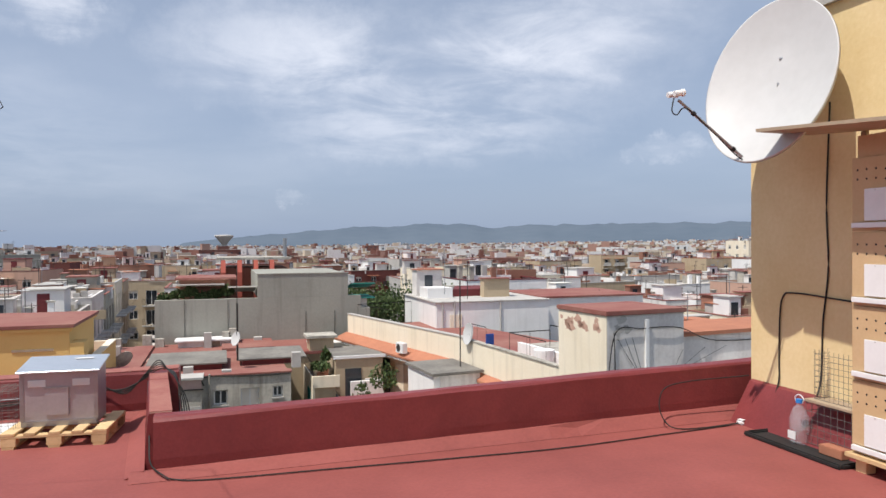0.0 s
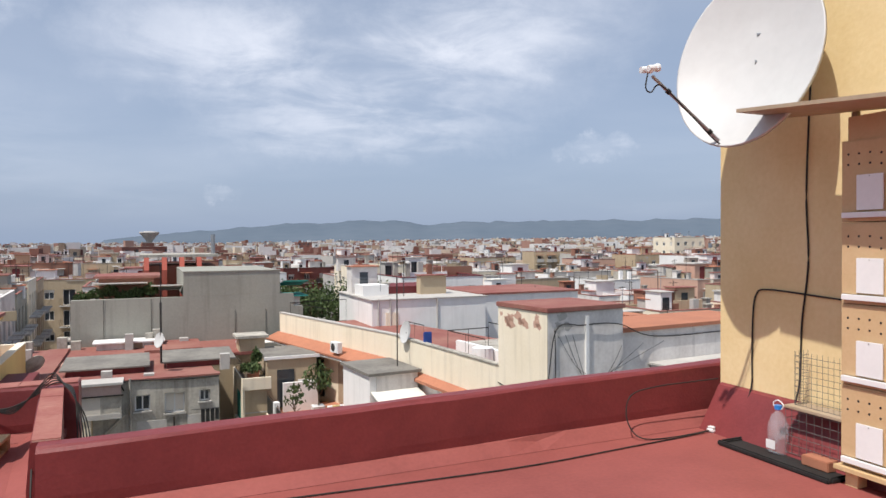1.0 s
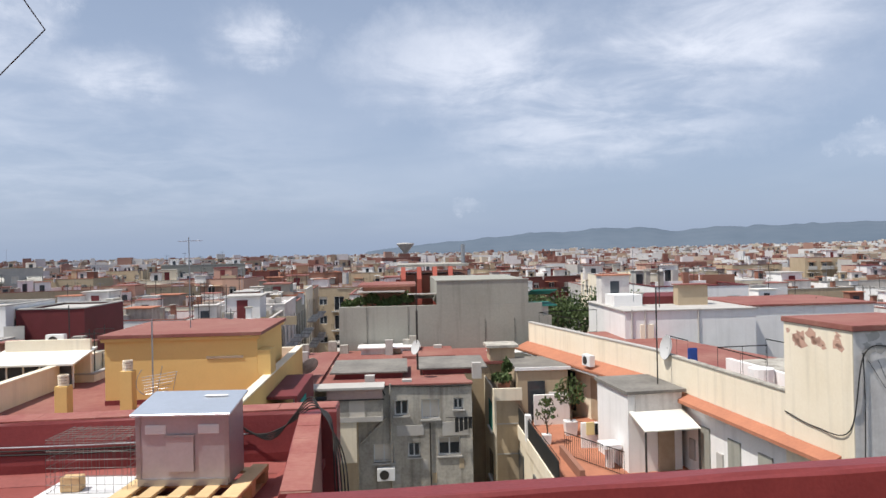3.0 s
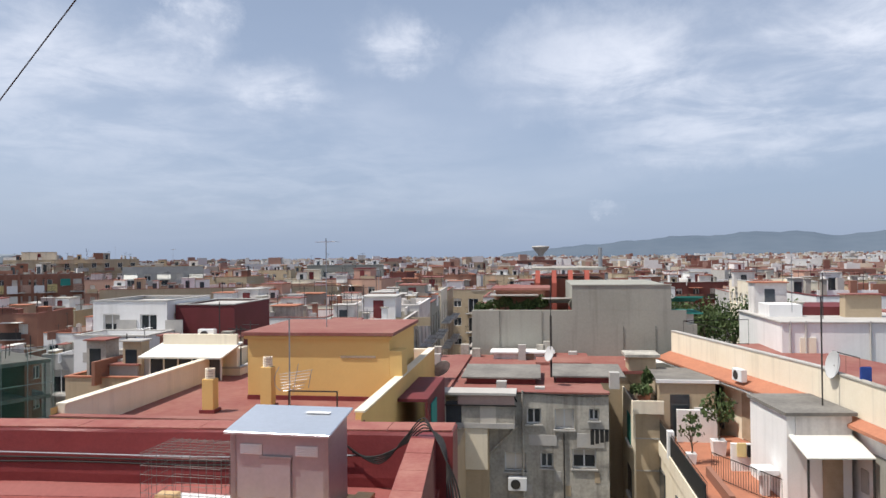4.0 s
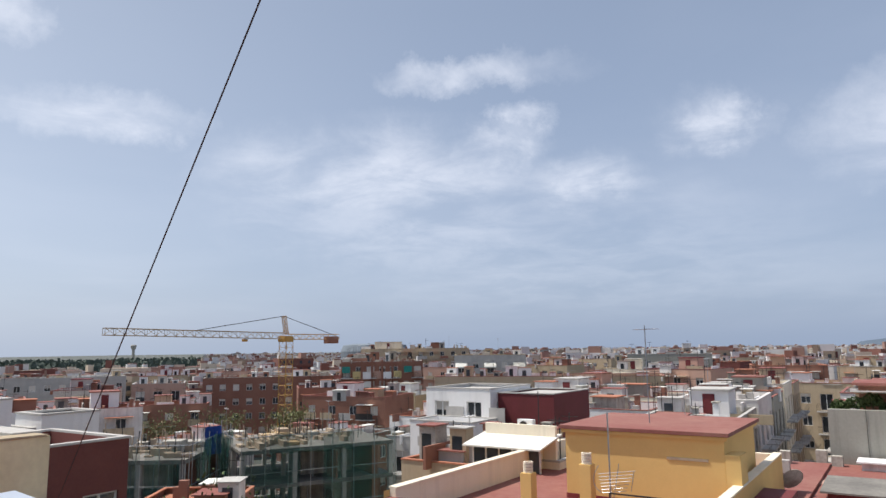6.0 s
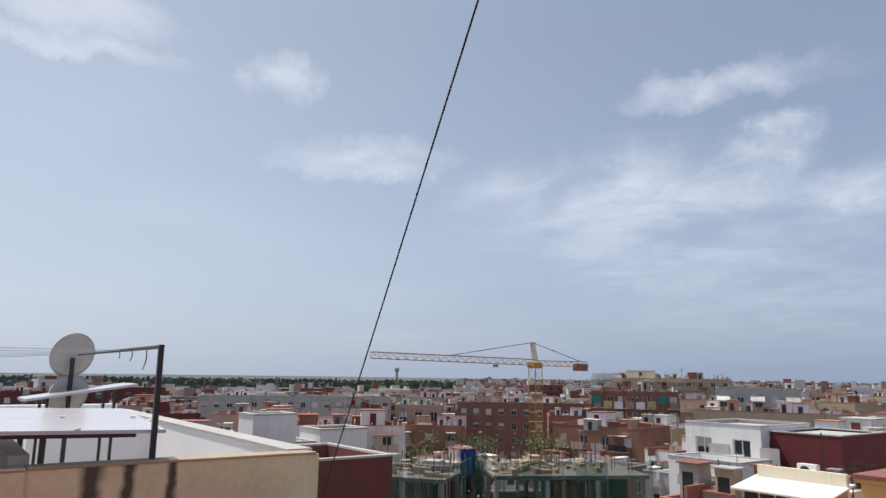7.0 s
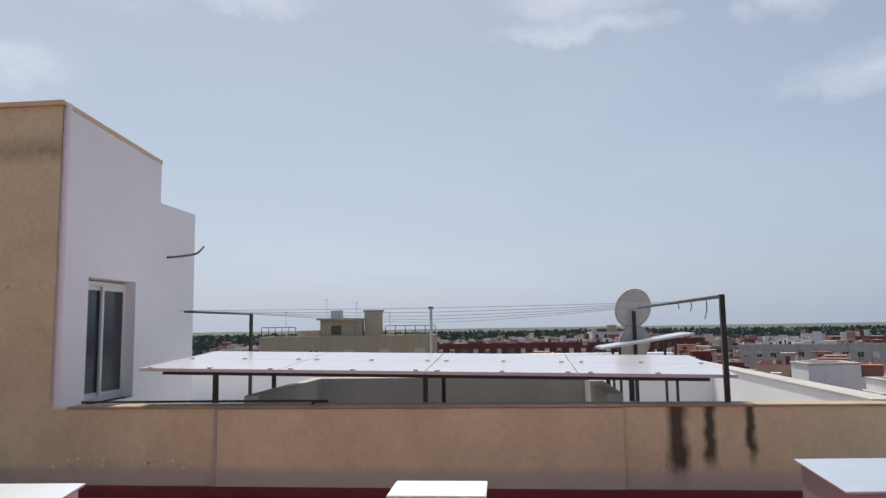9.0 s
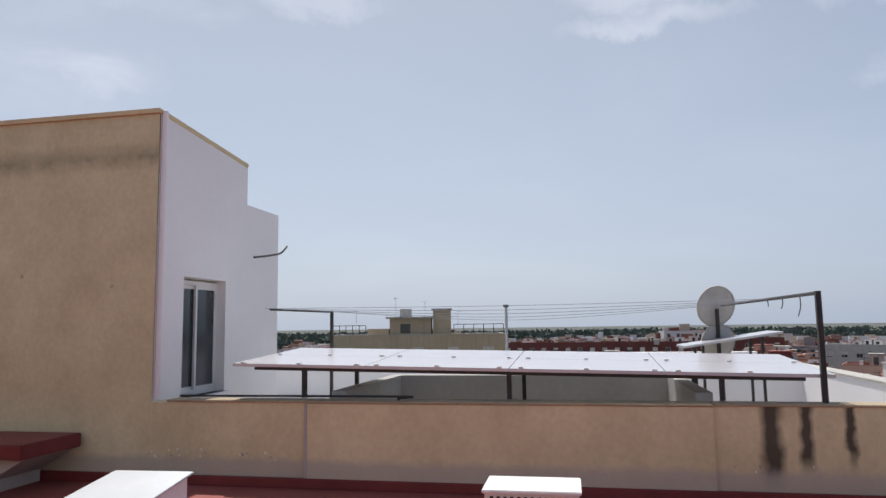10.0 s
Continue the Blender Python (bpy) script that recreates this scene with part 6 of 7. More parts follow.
rod("tank", WHITE, T, (1.6, 6.6, -3.58), (1.6, 6.6, -2.75), 0.45, 16)
# roof railings and washing
for a, b in (((0.35, 4.4), (0.35, 7.4)), ((0.35, 7.4), (2.4, 7.4)), ((3.4, 6.0), (3.4, 9.0)), ((0.3, 9.5), (0.3, 11.4))):
    railing(T, a, b, -3.58, 1.55, step=1.1)
ob = block("hung_cloth", BLUE_CLOTH, T, 0.1, 0.5, 9.1, 9.2, -3.3, -2.3, 0.03)
D2 = dish("satellite_dish", (12.05, 30.4, -2.45), (-0.95, -0.25, 0.2), 0.75, 1.0, 0.08, "rusty white satellite dish on a cream parapet")
rod("mount", IRON, D2, (0, 0, -0.08), D2.matrix_basis.inverted() @ Vector((12.32, 30.4, -2.9)), 0.03)
m_ = thing("roof_mast", 11.5, 29.9, -3.88, 0, "tall thin dark aerial mast on a roof", "antenna mast")
rod("pole", IRON, m_, (0, 0, 0), (0, 0, 4.0), 0.03)

F = thing("cream_terrace_wing", 12.25, 31.17, 0, 14, "cream wing with orange tiled ledge above a terrace", "building")
block("main_wall", CREAM, F, 0.0, 7.0, 0.0, 14, GROUND, -3.7)
block("parapet", CREAM, F, 0.0, 0.22, 0.0, 14, -3.7, -2.78)
block("parapet_cap", CONC_PALE, F, -0.03, 0.25, 0.0, 14, -2.78, -2.72)
block("roof", RED_FAR, F, 0.22, 7, 0.0, 14, -3.7, -3.62)
prism("tile_ledge", TILE, F, [(0.0, -3.95), (-0.85, -4.28), (-0.85, -4.38), (0.0, -4.2)], "y", 0.0, 14.2)
block("ledge_soffit", WHITE, F, -0.8, -0.01, 0.0, 14.1, -4.5, -4.43)
for y0, mm, w in ((1.4, GREY_RENDER, 0.9), (3.2, GLASS, 1.1), (5.4, BOARD, 0.9), (8.0, GLASS, 1.2), (11, BOARD, 0.9)):
    block("terrace_door", mm, F, -0.05, 0.0, y0, y0 + w, -7.0, -4.9)
prism("side_awning", AWN_W, F, [(12.2, -4.35), (13.9, -4.35), (13.9, -4.3), (12.2, -4.3)], "x", -2.9, -1.2)
ac_unit(F, -0.6, 5.2, -4.1, -90)
for a, b in (((0.5, 8.5), (0.5, 13.5)), ((0.5, 13.5), (4.5, 13.5))):
    railing(F, a, b, -3.62, 1.5, step=1.2)
S = thing("cream_terrace", 9.6, 32, 0, 0, "tiled terrace on a cream building with black railings", "terrace")
at(S, "body", CREAM, 6.75, 13.0, 27.2, 38, GROUND, -7.25)
at(S, "paving", TILE, 6.8, 12.8, 27.25, 38, -7.25, -7.1)
at(S, "edge_band", CREAM, 6.66, 6.84, 27.1, 38, -7.6, -6.95)
at(S, "corner_post", WHITE, 6.64, 6.9, 33.6, 34.0, -7.1, -5.9)
at(S, "screen", RUBBER, 6.72, 6.76, 27.3, 33.6, -7.0, -6.1)
at(S, "screen", RUBBER, 6.72, 6.76, 34.1, 37.0, -7.0, -6.1)
railing(S, (6.78 - 9.6, 27.2 - 32), (6.78 - 9.6, 33.6 - 32), -7.0, 1.0)
railing(S, (6.78 - 9.6, 34.0 - 32), (6.78 - 9.6, 37.2 - 32), -7.0, 1.0)
railing(S, (7.9 - 9.6, 31.4 - 32), (9.5 - 9.6, 28.2 - 32), -7.1, 1.0)
at(S, "stair_wall", BRICK, 7.7, 7.9, 28.0, 31.5, -7.6, -6.7)
for y0, f in ((29.0, AWN_G), (31.2, GLASS), (35, GLASS)):
    at(S, "facade_blind", f, 6.68, 6.745, y0, y0 + 1.2, -9.6, -8.2)
at(S, "low_wall", WHITE, 8.9, 10.2, 32.3, 32.5, -7.1, -6.0)
at(S, "bench_wall", WHITE, 7.6, 9.4, 36.6, 36.8, -7.1, -5.6)
at(S, "annexe", TAN, 6.9, 9.5, 37.3, 41.0, GROUND, -4.4)
at(S, "annexe_cap", SITE, 6.8, 9.6, 37.3, 41.1, -4.4, -4.32)
at(S, "annexe_edge", WHITE, 6.75, 9.65, 37.2, 37.3, -4.45, -4.30)
at(S, "annexe_door", GLASS, 7.4, 8.3, 37.26, 37.3, -7.0, -5.0)
at(S, "annexe_panel", WHITE, 8.5, 9.4, 37.24, 37.3, -6.9, -5.6)
at(S, "annexe_window", GLASS, 6.84, 6.895, 38, 39.4, -6.4, -5.1)
at(S, "planter_block", TAN, 5.62, 6.72, 36.2, 40.4, GROUND, -5.45)
at(S, "planter_side", CREAM, 5.52, 5.61, 36.1, 40.4, GROUND, -5.2)
at(S, "planter_rim", CREAM, 5.5, 6.9, 36.05, 36.19, -5.7, -5.1)
at(S, "planter_soil", BARK, 5.7, 6.7, 36.3, 40.3, -5.45, -5.40)
for k in range(3):
    at(S, "string_course", CONC_PALE, 5.50, 6.72, 36.17, 36.195, -6.9 - 1.5 * k, -6.84 - 1.5 * k)
    at(S, "side_window", GLASS if k else AWN_G, 5.49, 5.515, 37.0, 38.3, -7.4 - 2.6 * k, -6.0 - 2.6 * k)
    at(S, "side_sill", WHITE, 5.40, 5.52, 36.9, 38.4, -7.5 - 2.6 * k, -7.4 - 2.6 * k)
at(S, "stair_head", TAN, 5.9, 7.3, 40.6, 42.0, -5.45, -3.7)
at(S, "stair_head_roof", CONC, 5.7, 7.5, 40.4, 42.2, -3.7, -3.56)
railing(S, (5.56 - 9.6, 36.3 - 32), (5.56 - 9.6, 40.3 - 32), -5.2, 0.75)
for i in range(3):
    at(S, "cushion", (AWN_Y, RUBBER, MAROON)[i], 9.1 + 0.4 * i, 9.45 + 0.4 * i, 32.2, 32.29, -6.5, -5.95 - 0.08 * i)
potted_plant(8.95, 34.6, -7.1, 2.9, "tall feathery tree in a white planter", 3, 0.6, 0.75)
potted_plant(7.5, 33.2, -7.1, 1.9, "small tiered conifer in a terrace pot", 4, 0.4, 0.8, palm=True)
potted_plant(6.0, 36.8, -5.4, 1.0, "bushy green shrub in a terrace planter", 5, 0.35, 0.5, tub=TILE)
potted_plant(6.45, 38.0, -5.4, 1.5, "slim cactus-like plant in a planter", 6, 0.3, 0.25, tub=TILE)

T = thing("white_roof_building", 17.8, 46, 0, 0, "white roof house with a maroon flat roof", "building")
at(T, "body", WHITE, 14.1, 22.0, 42.0, 50, GROUND, -2.02)
at(T, "roof", CONC_PALE, 14.0, 22.1, 41.9, 50.1, -2.02, -1.95)
at(T, "side_block", WHITE, 22.0, 30, 43.0, 50, GROUND, -2.0)
at(T, "side_roof", RED_FAR, 22.0, 30.1, 42.9, 50.1, -2.0, -1.88)
at(T, "upper_block", WHITE, 14.4, 16.2, 45, 47, -1.95, -1.25)
at(T, "upper_roof", MAROON, 16.4, 20.6, 46, 50, -1.95, -1.45)
roof_clutter(T, 6, 6, -1.95, 4, 77, -2.0)
at(T, "door", CREAM, 15.0, 15.8, 41.95, 42.0, -4.9, -2.8)
for x in (14.5, 15.3, 18.5):
    rod("downpipe", CONC_PALE, T, (x - 17.8, -4.05, -6), (x - 17.8, -4.05, -1.9), 0.05)
antenna(T, -2.5, -2, -1.6, 3.2)

# other blocks whose shape shows
house("white house with stepped roof terraces", -25.3, 48, 5.2, 6, -1.0, 0, WHITE, CONC_PALE, "SE", 4, hut=None, parapet=0.2, clutter=False)
house("white lower terrace house with railings", -24.6, 43.4, 4.8, 3.2, -2.9, 0, WHITE, CONC_PALE, "SE", 3, parapet=0.9, clutter=False)
house("maroon clad house with pale flat roof", -20.6, 49, 4.1, 6, -1.3, 0, MAROON, CONC_PALE, "", 3, parapet=0.1, clutter=False)
house("beige house with a glazed roof gallery", -14.5, 35.5, 4.2, 5, -3.3, 0, CREAM, CONC_PALE, "SE", 4, parapet=0.2, clutter=False)
house("tan house with a small tiled canopy", -19.4, 36, 4.2, 5, -3.9, 0, TAN, TILE, "SE", 3, balcony=0.5, parapet=0.3)
house("dark brick apartment building with pale windows", -22.4, 13.8, 4.6, 6.8, -0.92, 0, BRICK_DK, CONC_PALE, "SE", 4, pitch=1.7, parapet=0.9, clutter=False)
house("white cubic roof house behind brick", -27.8, 15.9, 1.6, 1.9, 0.10, 0, WHITE, CONC_PALE, "", 2, parapet=0.06, clutter=False)
house("white low roof terrace with a wall", -28.9, 17.4, 3.0, 1.2, -1.1, 0, WHITE, CONC_PALE, "E", 2, parapet=0.5, clutter=False)
house("white roof cube with one small window", -28.0, 19.1, 2.0, 2.3, -0.58, 0, WHITE, CONC_PALE, "E", 2, parapet=0.06, clutter=False)
T = thing("glazed_gallery", -14.4, 33.0, 0, 0, "glazed roof gallery with white awning roof", "gallery")
at(T, "floor", CONC_PALE, -16.2, -12.6, 31.6, 33.0, -4.9, -4.7)
at(T, "front_wall", CREAM, -16.1, -12.7, 31.7, 31.8, -4.7, -3.9)
for k in range(6):
    at(T, "mullion", FRAME_W, -16.1 + k * 0.67, -16.04 + k * 0.67, 31.7, 31.76, -3.9, -2.6)
for k in range(5):
    at(T, "pane", GLASS, -16.03 + k * 0.67, -15.45 + k * 0.67, 31.72, 31.74, -3.9, -2.6)
prism("awning_roof", AWN_W, T, [(-1.7, -2.62), (0.6, -2.2), (0.6, -2.14), (-1.7, -2.55)], "x", -2.0, 1.9)
at(T, "upper_wall", CREAM, -16.2, -12.6, 33.1, 33.3, -4.5, -1.75)
ac_unit(T, 0.2, 0.6, -2.1)
for x, y, w, zt in ((-25.5, 43.5, 1.4, -2.2), (-22.2, 43.5, 1.2, -2.2)):
    tagged(block("shutter_door", CONC_PALE, None, x - w / 2, x + w / 2, 44.94, 44.99, -3.7, zt), "grey roller door on a white roof terrace", "door")


WD = thing("roof_fittings", -24.5, 41.8, -4.0, 0, "pipes, shutters and a cooler on white terrace walls", "fittings")
block("shutter", CONC_PALE, WD, -1.9, -0.9, 0.05, -0.01, -0.5, 0.1)
block("shutter", GLASS, WD, 0.2, 1.3, 0.05, -0.02, -0.5, 0.2)
rod("drain_pipe", STEEL, WD, (1.6, -0.05, -2.5), (1.6, -0.05, 1.1), 0.05, 6)
for x, y, w, d, z, n, sd in ((-19.4, 36, 3.6, 4.4, -4.2, 8, 8), (-14.5, 36.2, 3.6, 3.4, -3.5, 9, 9)):
    Q = thing("roof_gear", x, y, 0, 0, "small sheds, pipes and awnings crowding a roof terrace", "roof gear", "roof gear")
    ob = roof_clutter(Q, w, d, z, n, sd, z)
    ob.name = "gear"


# ---- construction site and crane ----
def building_site(cx, cy, rot, w, d, top, floors, label):
    T = thing("construction_frame", cx, cy, 0, rot, label, "construction site")
    for f in range(floors):
        z = top - f * 2.55
        block("slab", SITE, T, -w / 2, w / 2, -d / 2, d / 2, z - 0.28, z)
        nx, ny = max(2, int(w / 3.0)), max(2, int(d / 3.4))
        if z - 2.55 < GROUND:
            break
        for i in range(nx + 1):
            for j in range(ny + 1):
                x, y = -w / 2 + 0.2 + (w - 0.4) * i / nx, -d / 2 + 0.2 + (d - 0.4) * j / ny
                block("column", CONC_PALE, T, x - 0.16, x + 0.16, y - 0.16, y + 0.16, z - 2.55, z - 0.28)
        if f:
            for j in range(3):
                xx = rng.uniform(-w / 2 + 1, w / 2 - 2)
                block("partition", BRICK, T, xx, xx + rng.uniform(1, 2.5), d * 0.1, d * 0.1 + 0.12, z, z + rng.uniform(1.2, 2.5))
        for k in range(10):
            x, y = rng.uniform(-w / 2 + 0.3, w / 2 - 0.3), rng.uniform(-d / 2 + 0.3, 0)
            rod("prop", STEEL, T, (x, y, z - 2.55), (x + 0.05, y, z - 0.28), 0.035, 5)
    for k in range(34):
        x, y = rng.uniform(-w / 2 + 0.4, w / 2 - 0.4), rng.uniform(-d / 2 + 0.4, d / 2 - 0.4)
        rod("starter_bar", IRON, T, (x, y, top), (x + rng.uniform(-0.1, 0.1), y, top + rng.uniform(0.7, 1.7)), 0.035, 5)
    for k in range(5):
        x, y = rng.uniform(-w / 2 + 1, w / 2 - 2), rng.uniform(-d / 2 + 1, d / 2 - 2)
        block("formwork", rng.choice((BOARD, CONC, PINE, CONC_PALE)), T, x, x + rng.uniform(0.8, 2.2), y, y + rng.uniform(0.6, 1.6), top, top + rng.uniform(0.2, 0.9))
    # Core and back wall are added to keep the open floors dark.
    block("core", CONC, T, -w * 0.18, w * 0.2, -d * 0.05, d * 0.3, top - 10, top - 0.3)
    block("back_wall", BRICK, T, -w / 2 + 0.3, w / 2 - 0.3, d * 0.36, d * 0.40, top - 10, top - 0.3)
    bm = bmesh.new()
    for k in range(90):
        x, y = rng.uniform(-w / 2 + 0.3, w / 2 - 1.5), rng.uniform(-d / 2 + 0.3, d / 2 - 1.5)
        if k % 3:
            quad_box(bm, x, x + rng.uniform(0.15, 1.8), y, y + rng.uniform(0.1, 0.5), top, top + rng.uniform(0.06, 0.5))
        else:
            rod_into(bm, (x, y, top), (x + rng.uniform(-0.3, 0.3), y, top + rng.uniform(0.6, 1.9)), 0.035, 4)
    ob = part("site_clutter", bm, BOARD, T)
    ob["kind"] = "stuff"
    # scaffold poles and hanging net
    for k in range(int(w / 1.5) + 1):
        x = -w / 2 + 1.5 * k
        rod("scaffold_pole", STEEL, T, (x, -d / 2 - 0.5, top - 9), (x, -d / 2 - 0.5, top + rng.uniform(0.9, 1.8)), 0.03, 5)
    for k in range(int(d / 1.7) + 1):
        y = -d / 2 + 1.7 * k
        rod("scaffold_pole", STEEL, T, (w / 2 + 0.5, y, top - 9), (w / 2 + 0.5, y, top + rng.uniform(0.9, 1.8)), 0.03, 5)
    for z in (top + 1.0, top - 1.6, top - 4.1):
        rod("scaffold_rail", STEEL, T, (-w / 2, -d / 2 - 0.5, z), (w / 2 + 0.5, -d / 2 - 0.5, z), 0.03, 5)
        rod("scaffold_rail", STEEL, T, (w / 2 + 0.5, -d / 2 - 0.5, z), (w / 2 + 0.5, d / 2, z), 0.03, 5)

    def net(name, a, b, z0, z1, seed, material=None):
        bm = bmesh.new()
        n, m = 14, 8
        G = []
        dirv = (Vector(b) - Vector(a))
        nrm = Vector((dirv.y, -dirv.x, 0)).normalized()
        for i in range(n + 1):
            row = []
            for j in range(m + 1):
                p = Vector(a) + dirv * (i / n)
                bulge = 0.22 * noise.noise((i * 0.55 + seed, j * 0.5, seed)) + 0.10 * math.sin(i * 1.3)
                zz = z0 + (z1 - z0) * j / m + (0.25 * noise.noise((i * 0.4, seed, 3.0)) if j in (0, m) else 0)
                row.append(bm.verts.new((p.x + nrm.x * bulge, p.y + nrm.y * bulge, zz)))
            G.append(row)
        for i in range(n):
            for j in range(m):
                bm.faces.new((G[i][j], G[i + 1][j], G[i + 1][j + 1], G[i][j + 1]))
        part(name, bm, material or NET, T, "")

    for i, (s0, s1) in enumerate(((-0.5, -0.12), (-0.1, 0.2), (0.24, 0.5))):
        net("net", (w * s0, -d / 2 - 0.75), (w * s1, -d / 2 - 0.75), top - 5.2 - 0.5 * i, top + 0.9, 1.7 * i + cx)
    for i, (s0, s1) in enumerate(((-0.5, -0.15), (0.0, 0.5))):
        net("net", (w / 2 + 0.75, d * s0), (w / 2 + 0.75, d * s1), top - 5.4 + 0.4 * i, top + 1.0, 9 + 1.7 * i + cx)
    net("net", (w / 2 + 0.75, -d * 0.34), (w / 2 + 0.75, d * 0.2), top - 0.3, top + 1.1, 4.4 + cx)
    return T


building_site(-41.5, 46.5, -29, 10, 12, -5.45, 5, "concrete frame of a new building behind green nets")
T = building_site(-45.8, 35.0, 34, 9, 9, -5.3, 5, "open concrete floors of a building under construction")
tp = thing("tarpaulin", -42.0, 38.0, -5.65, 90, "blue tarpaulin hung over a scaffold edge", "tarpaulin")
bm = bmesh.new()
rows = [[bm.verts.new((-0.75 + 0.15 * i, 0.12 * noise.noise((i * 0.5, j * 0.4, 1.0)) + 0.05 * math.sin(i * 1.4), 0.25 * j)) for j in range(9)] for i in range(11)]
for i in range(10):
    for j in range(8):
        bm.faces.new((rows[i][j], rows[i + 1][j], rows[i + 1][j + 1], rows[i][j + 1]))
bmesh.ops.solidify(bm, geom=bm.faces[:], thickness=0.02)
part("sheet", bm, NET_BLUE, tp)
for x in (-0.75, 0.75):
    rod("hanging_pole", STEEL, tp, (x, 0.08, -6), (x, 0.08, 2.3), 0.03, 6)


def lattice(bm, a, b, wide, bays, r, tri=False):
    a, b = Vector(a), Vector(b)
    d = (b - a)
    q = d.to_track_quat("Z", "Y")
    offs = [Vector(k) * wide / 2 for k in ((-1, -1, 0), (1, -1, 0), (1, 1, 0), (-1, 1, 0))]
    P = [[a + d * (i / bays) + q @ o_ for o_ in offs] for i in range(bays + 1)]
    for k in range(4):
        rod_into(bm, P[0][k], P[-1][k], r, 5)
    for i in range(bays):
        for k in range(4):
            rod_into(bm, P[i][k], P[i + 1][(k + 1) % 4], r * 0.55, 4)
            rod_into(bm, P[i + 1][k], P[i + 1][(k + 1) % 4], r * 0.55, 4)


CR = thing("tower_crane", -70, 72, GROUND, 0, "yellow lattice tower crane over the rooftops", "crane")
zj = 3.4 - GROUND
jd = Vector((-5.4, -23.0, 0.45))
for nm, a, b, wd, bays in (("mast", (0, 0, 0), (0, 0, zj), 1.3, 18), ("jib", (0, 0, zj + 0.3), tuple(jd + Vector((0, 0, zj + 0.3))), 0.8, 20), ("counter_jib", (0, 0, zj + 0.2), (1.8, 8.4, zj + 0.2), 0.7, 8), ("apex", (0, 0, zj + 0.5), (-0.1, -0.4, zj + 3.0), 0.45, 3)):
    bm = bmesh.new()
    lattice(bm, a, b, wd, bays, 0.05)
    part(nm, bm, CRANE_Y if nm != "jib" else mat("jib_paint", (0.36, 0.27, 0.17), (0.30, 0.22, 0.13), 0.6, 0.6, 6, 0.0), CR)
block("counterweight", BRICK, CR, 1.1, 2.1, 6.2, 8.3, zj - 0.75, zj + 0.25, 0.05)
block("cab", CRANE_Y, CR, -0.7, 0.7, -0.9, 0.7, zj - 0.5, zj + 0.3, 0.06)
block("trolley", CRANE_Y, CR, -1.55, -1.0, -6.4, -5.8, zj - 0.45, zj - 0.1, 0.05)
rod("tie", IRON, CR, (-0.1, -0.4, zj + 3.0), (-2.7, -13.0, zj + 0.9), 0.045, 5)
rod("tie", IRON, CR, (-0.1, -0.4, zj + 3.0), (1.6, 7.6, zj + 0.5), 0.045, 5)

# ---- blocks farther off ----
PLAN = []


def put(label, cx, cy, w, d, top, rot, wall, roof, sides, storeys, **kw):
    PLAN.append((cx, cy, max(w, d) / 2))
    return house(label, cx, cy, w, d, top, rot, wall, roof, sides, storeys, **kw)


for cx, cy, r_ in ((-8.7, 29, 9), (0.6, 40, 9), (4, 52, 9), (14, 30, 13), (18, 46, 9), (-24, 46, 6), (-19, 48, 5), (-15, 35, 5), (-20, 36, 4), (-37, 44, 11), (-44, 34, 8), (-24, 14, 7), (3, 61, 4), (-70, 72, 3), (-5, 70, 4), (-5.5, 60, 3.5), (-5.5, 50, 3.5), (-5.5, 82, 3.5), (16, 62, 7)):
    PLAN.append((cx, cy, r_))
SB = put("tall brick apartment block striped with pink and cream window bays", -88.9, 116.8, 16.0, 10, -0.7, 39, BRICK, CONC_PALE, "S", 5, balcony=0.5, pitch=2.1, parapet=0.3, sheds=3)
bay = 16.0 / 8
for i in range(9):
    x = -8.0 + bay * i
    block("pilaster", BRICK, SB, max(x - 0.22, -8.0), min(x + 0.22, 8.0), -5.3, -5.0, -17, -0.35)
for i in range(8):
    x = -8.0 + bay * (i + 0.5)
    for f in range(4):
        z = -0.6 - 2.85 * (f + 1) + 0.95
        if i % 2:
            block("spandrel", (PINK, AWN_Y)[i % 4 == 1], SB, x - 0.78, x + 0.78, -5.05, -4.96, z - 1.5, z - 0.05)
        elif (i + f) % 3 == 0:
            block("awning", (AWN_G, AWN_W, AWN_W)[f % 3], SB, x - 0.78, x + 0.78, -5.9, -5.84, z - 0.3, z + 0.9)
        else:
            block("balcony_front", (WHITE, PINK)[f % 2], SB, x - 0.78, x + 0.78, -5.98, -5.92, z - 1.5, z - 0.15)
put("long grey brown apartment row with roof penthouses", -124, 177, 32, 10, 1.7, 37, TAN, TAN, "S", 4, hut=(-8, 0, 8, 5, 2.3), pitch=3.0, parapet=0.3, sheds=6, hut_wall=CREAM)
put("grey brown row of flats behind the striped block", -100, 130, 16, 7, -0.7, 39, CONC, TAN, "S", 2, pitch=3.2, parapet=0.2, sheds=4)
put("low tan house under a corrugated screen", -17.6, 28.6, 4.4, 4.0, -6.5, 41, TAN, TILE, "S", 2, parapet=0.1, clutter=False)
SC = thing("corrugated_screen", -15.84, 26.8, -6.5, 41, "pinkish corrugated sheet screen at the roof edge", "screen")
bm = bmesh.new()
ridge = [(-1.45 + 0.05 * i, 0.03 if i % 4 < 2 else 0.0) for i in range(59)]
for j in (0, 1):
    lower = [bm.verts.new((x, y + 0.012 * j, 0.0)) for x, y in ridge]
    upper = [bm.verts.new((x, y + 0.012 * j, 2.05)) for x, y in ridge]
    for i in range(58):
        bm.faces.new((lower[i], lower[i + 1], upper[i + 1], upper[i]))
part("sheet", bm, PINK, SC)
block("top_rail", CREAM, SC, -1.5, 1.5, -0.05, 0.08, 2.05, 2.12)
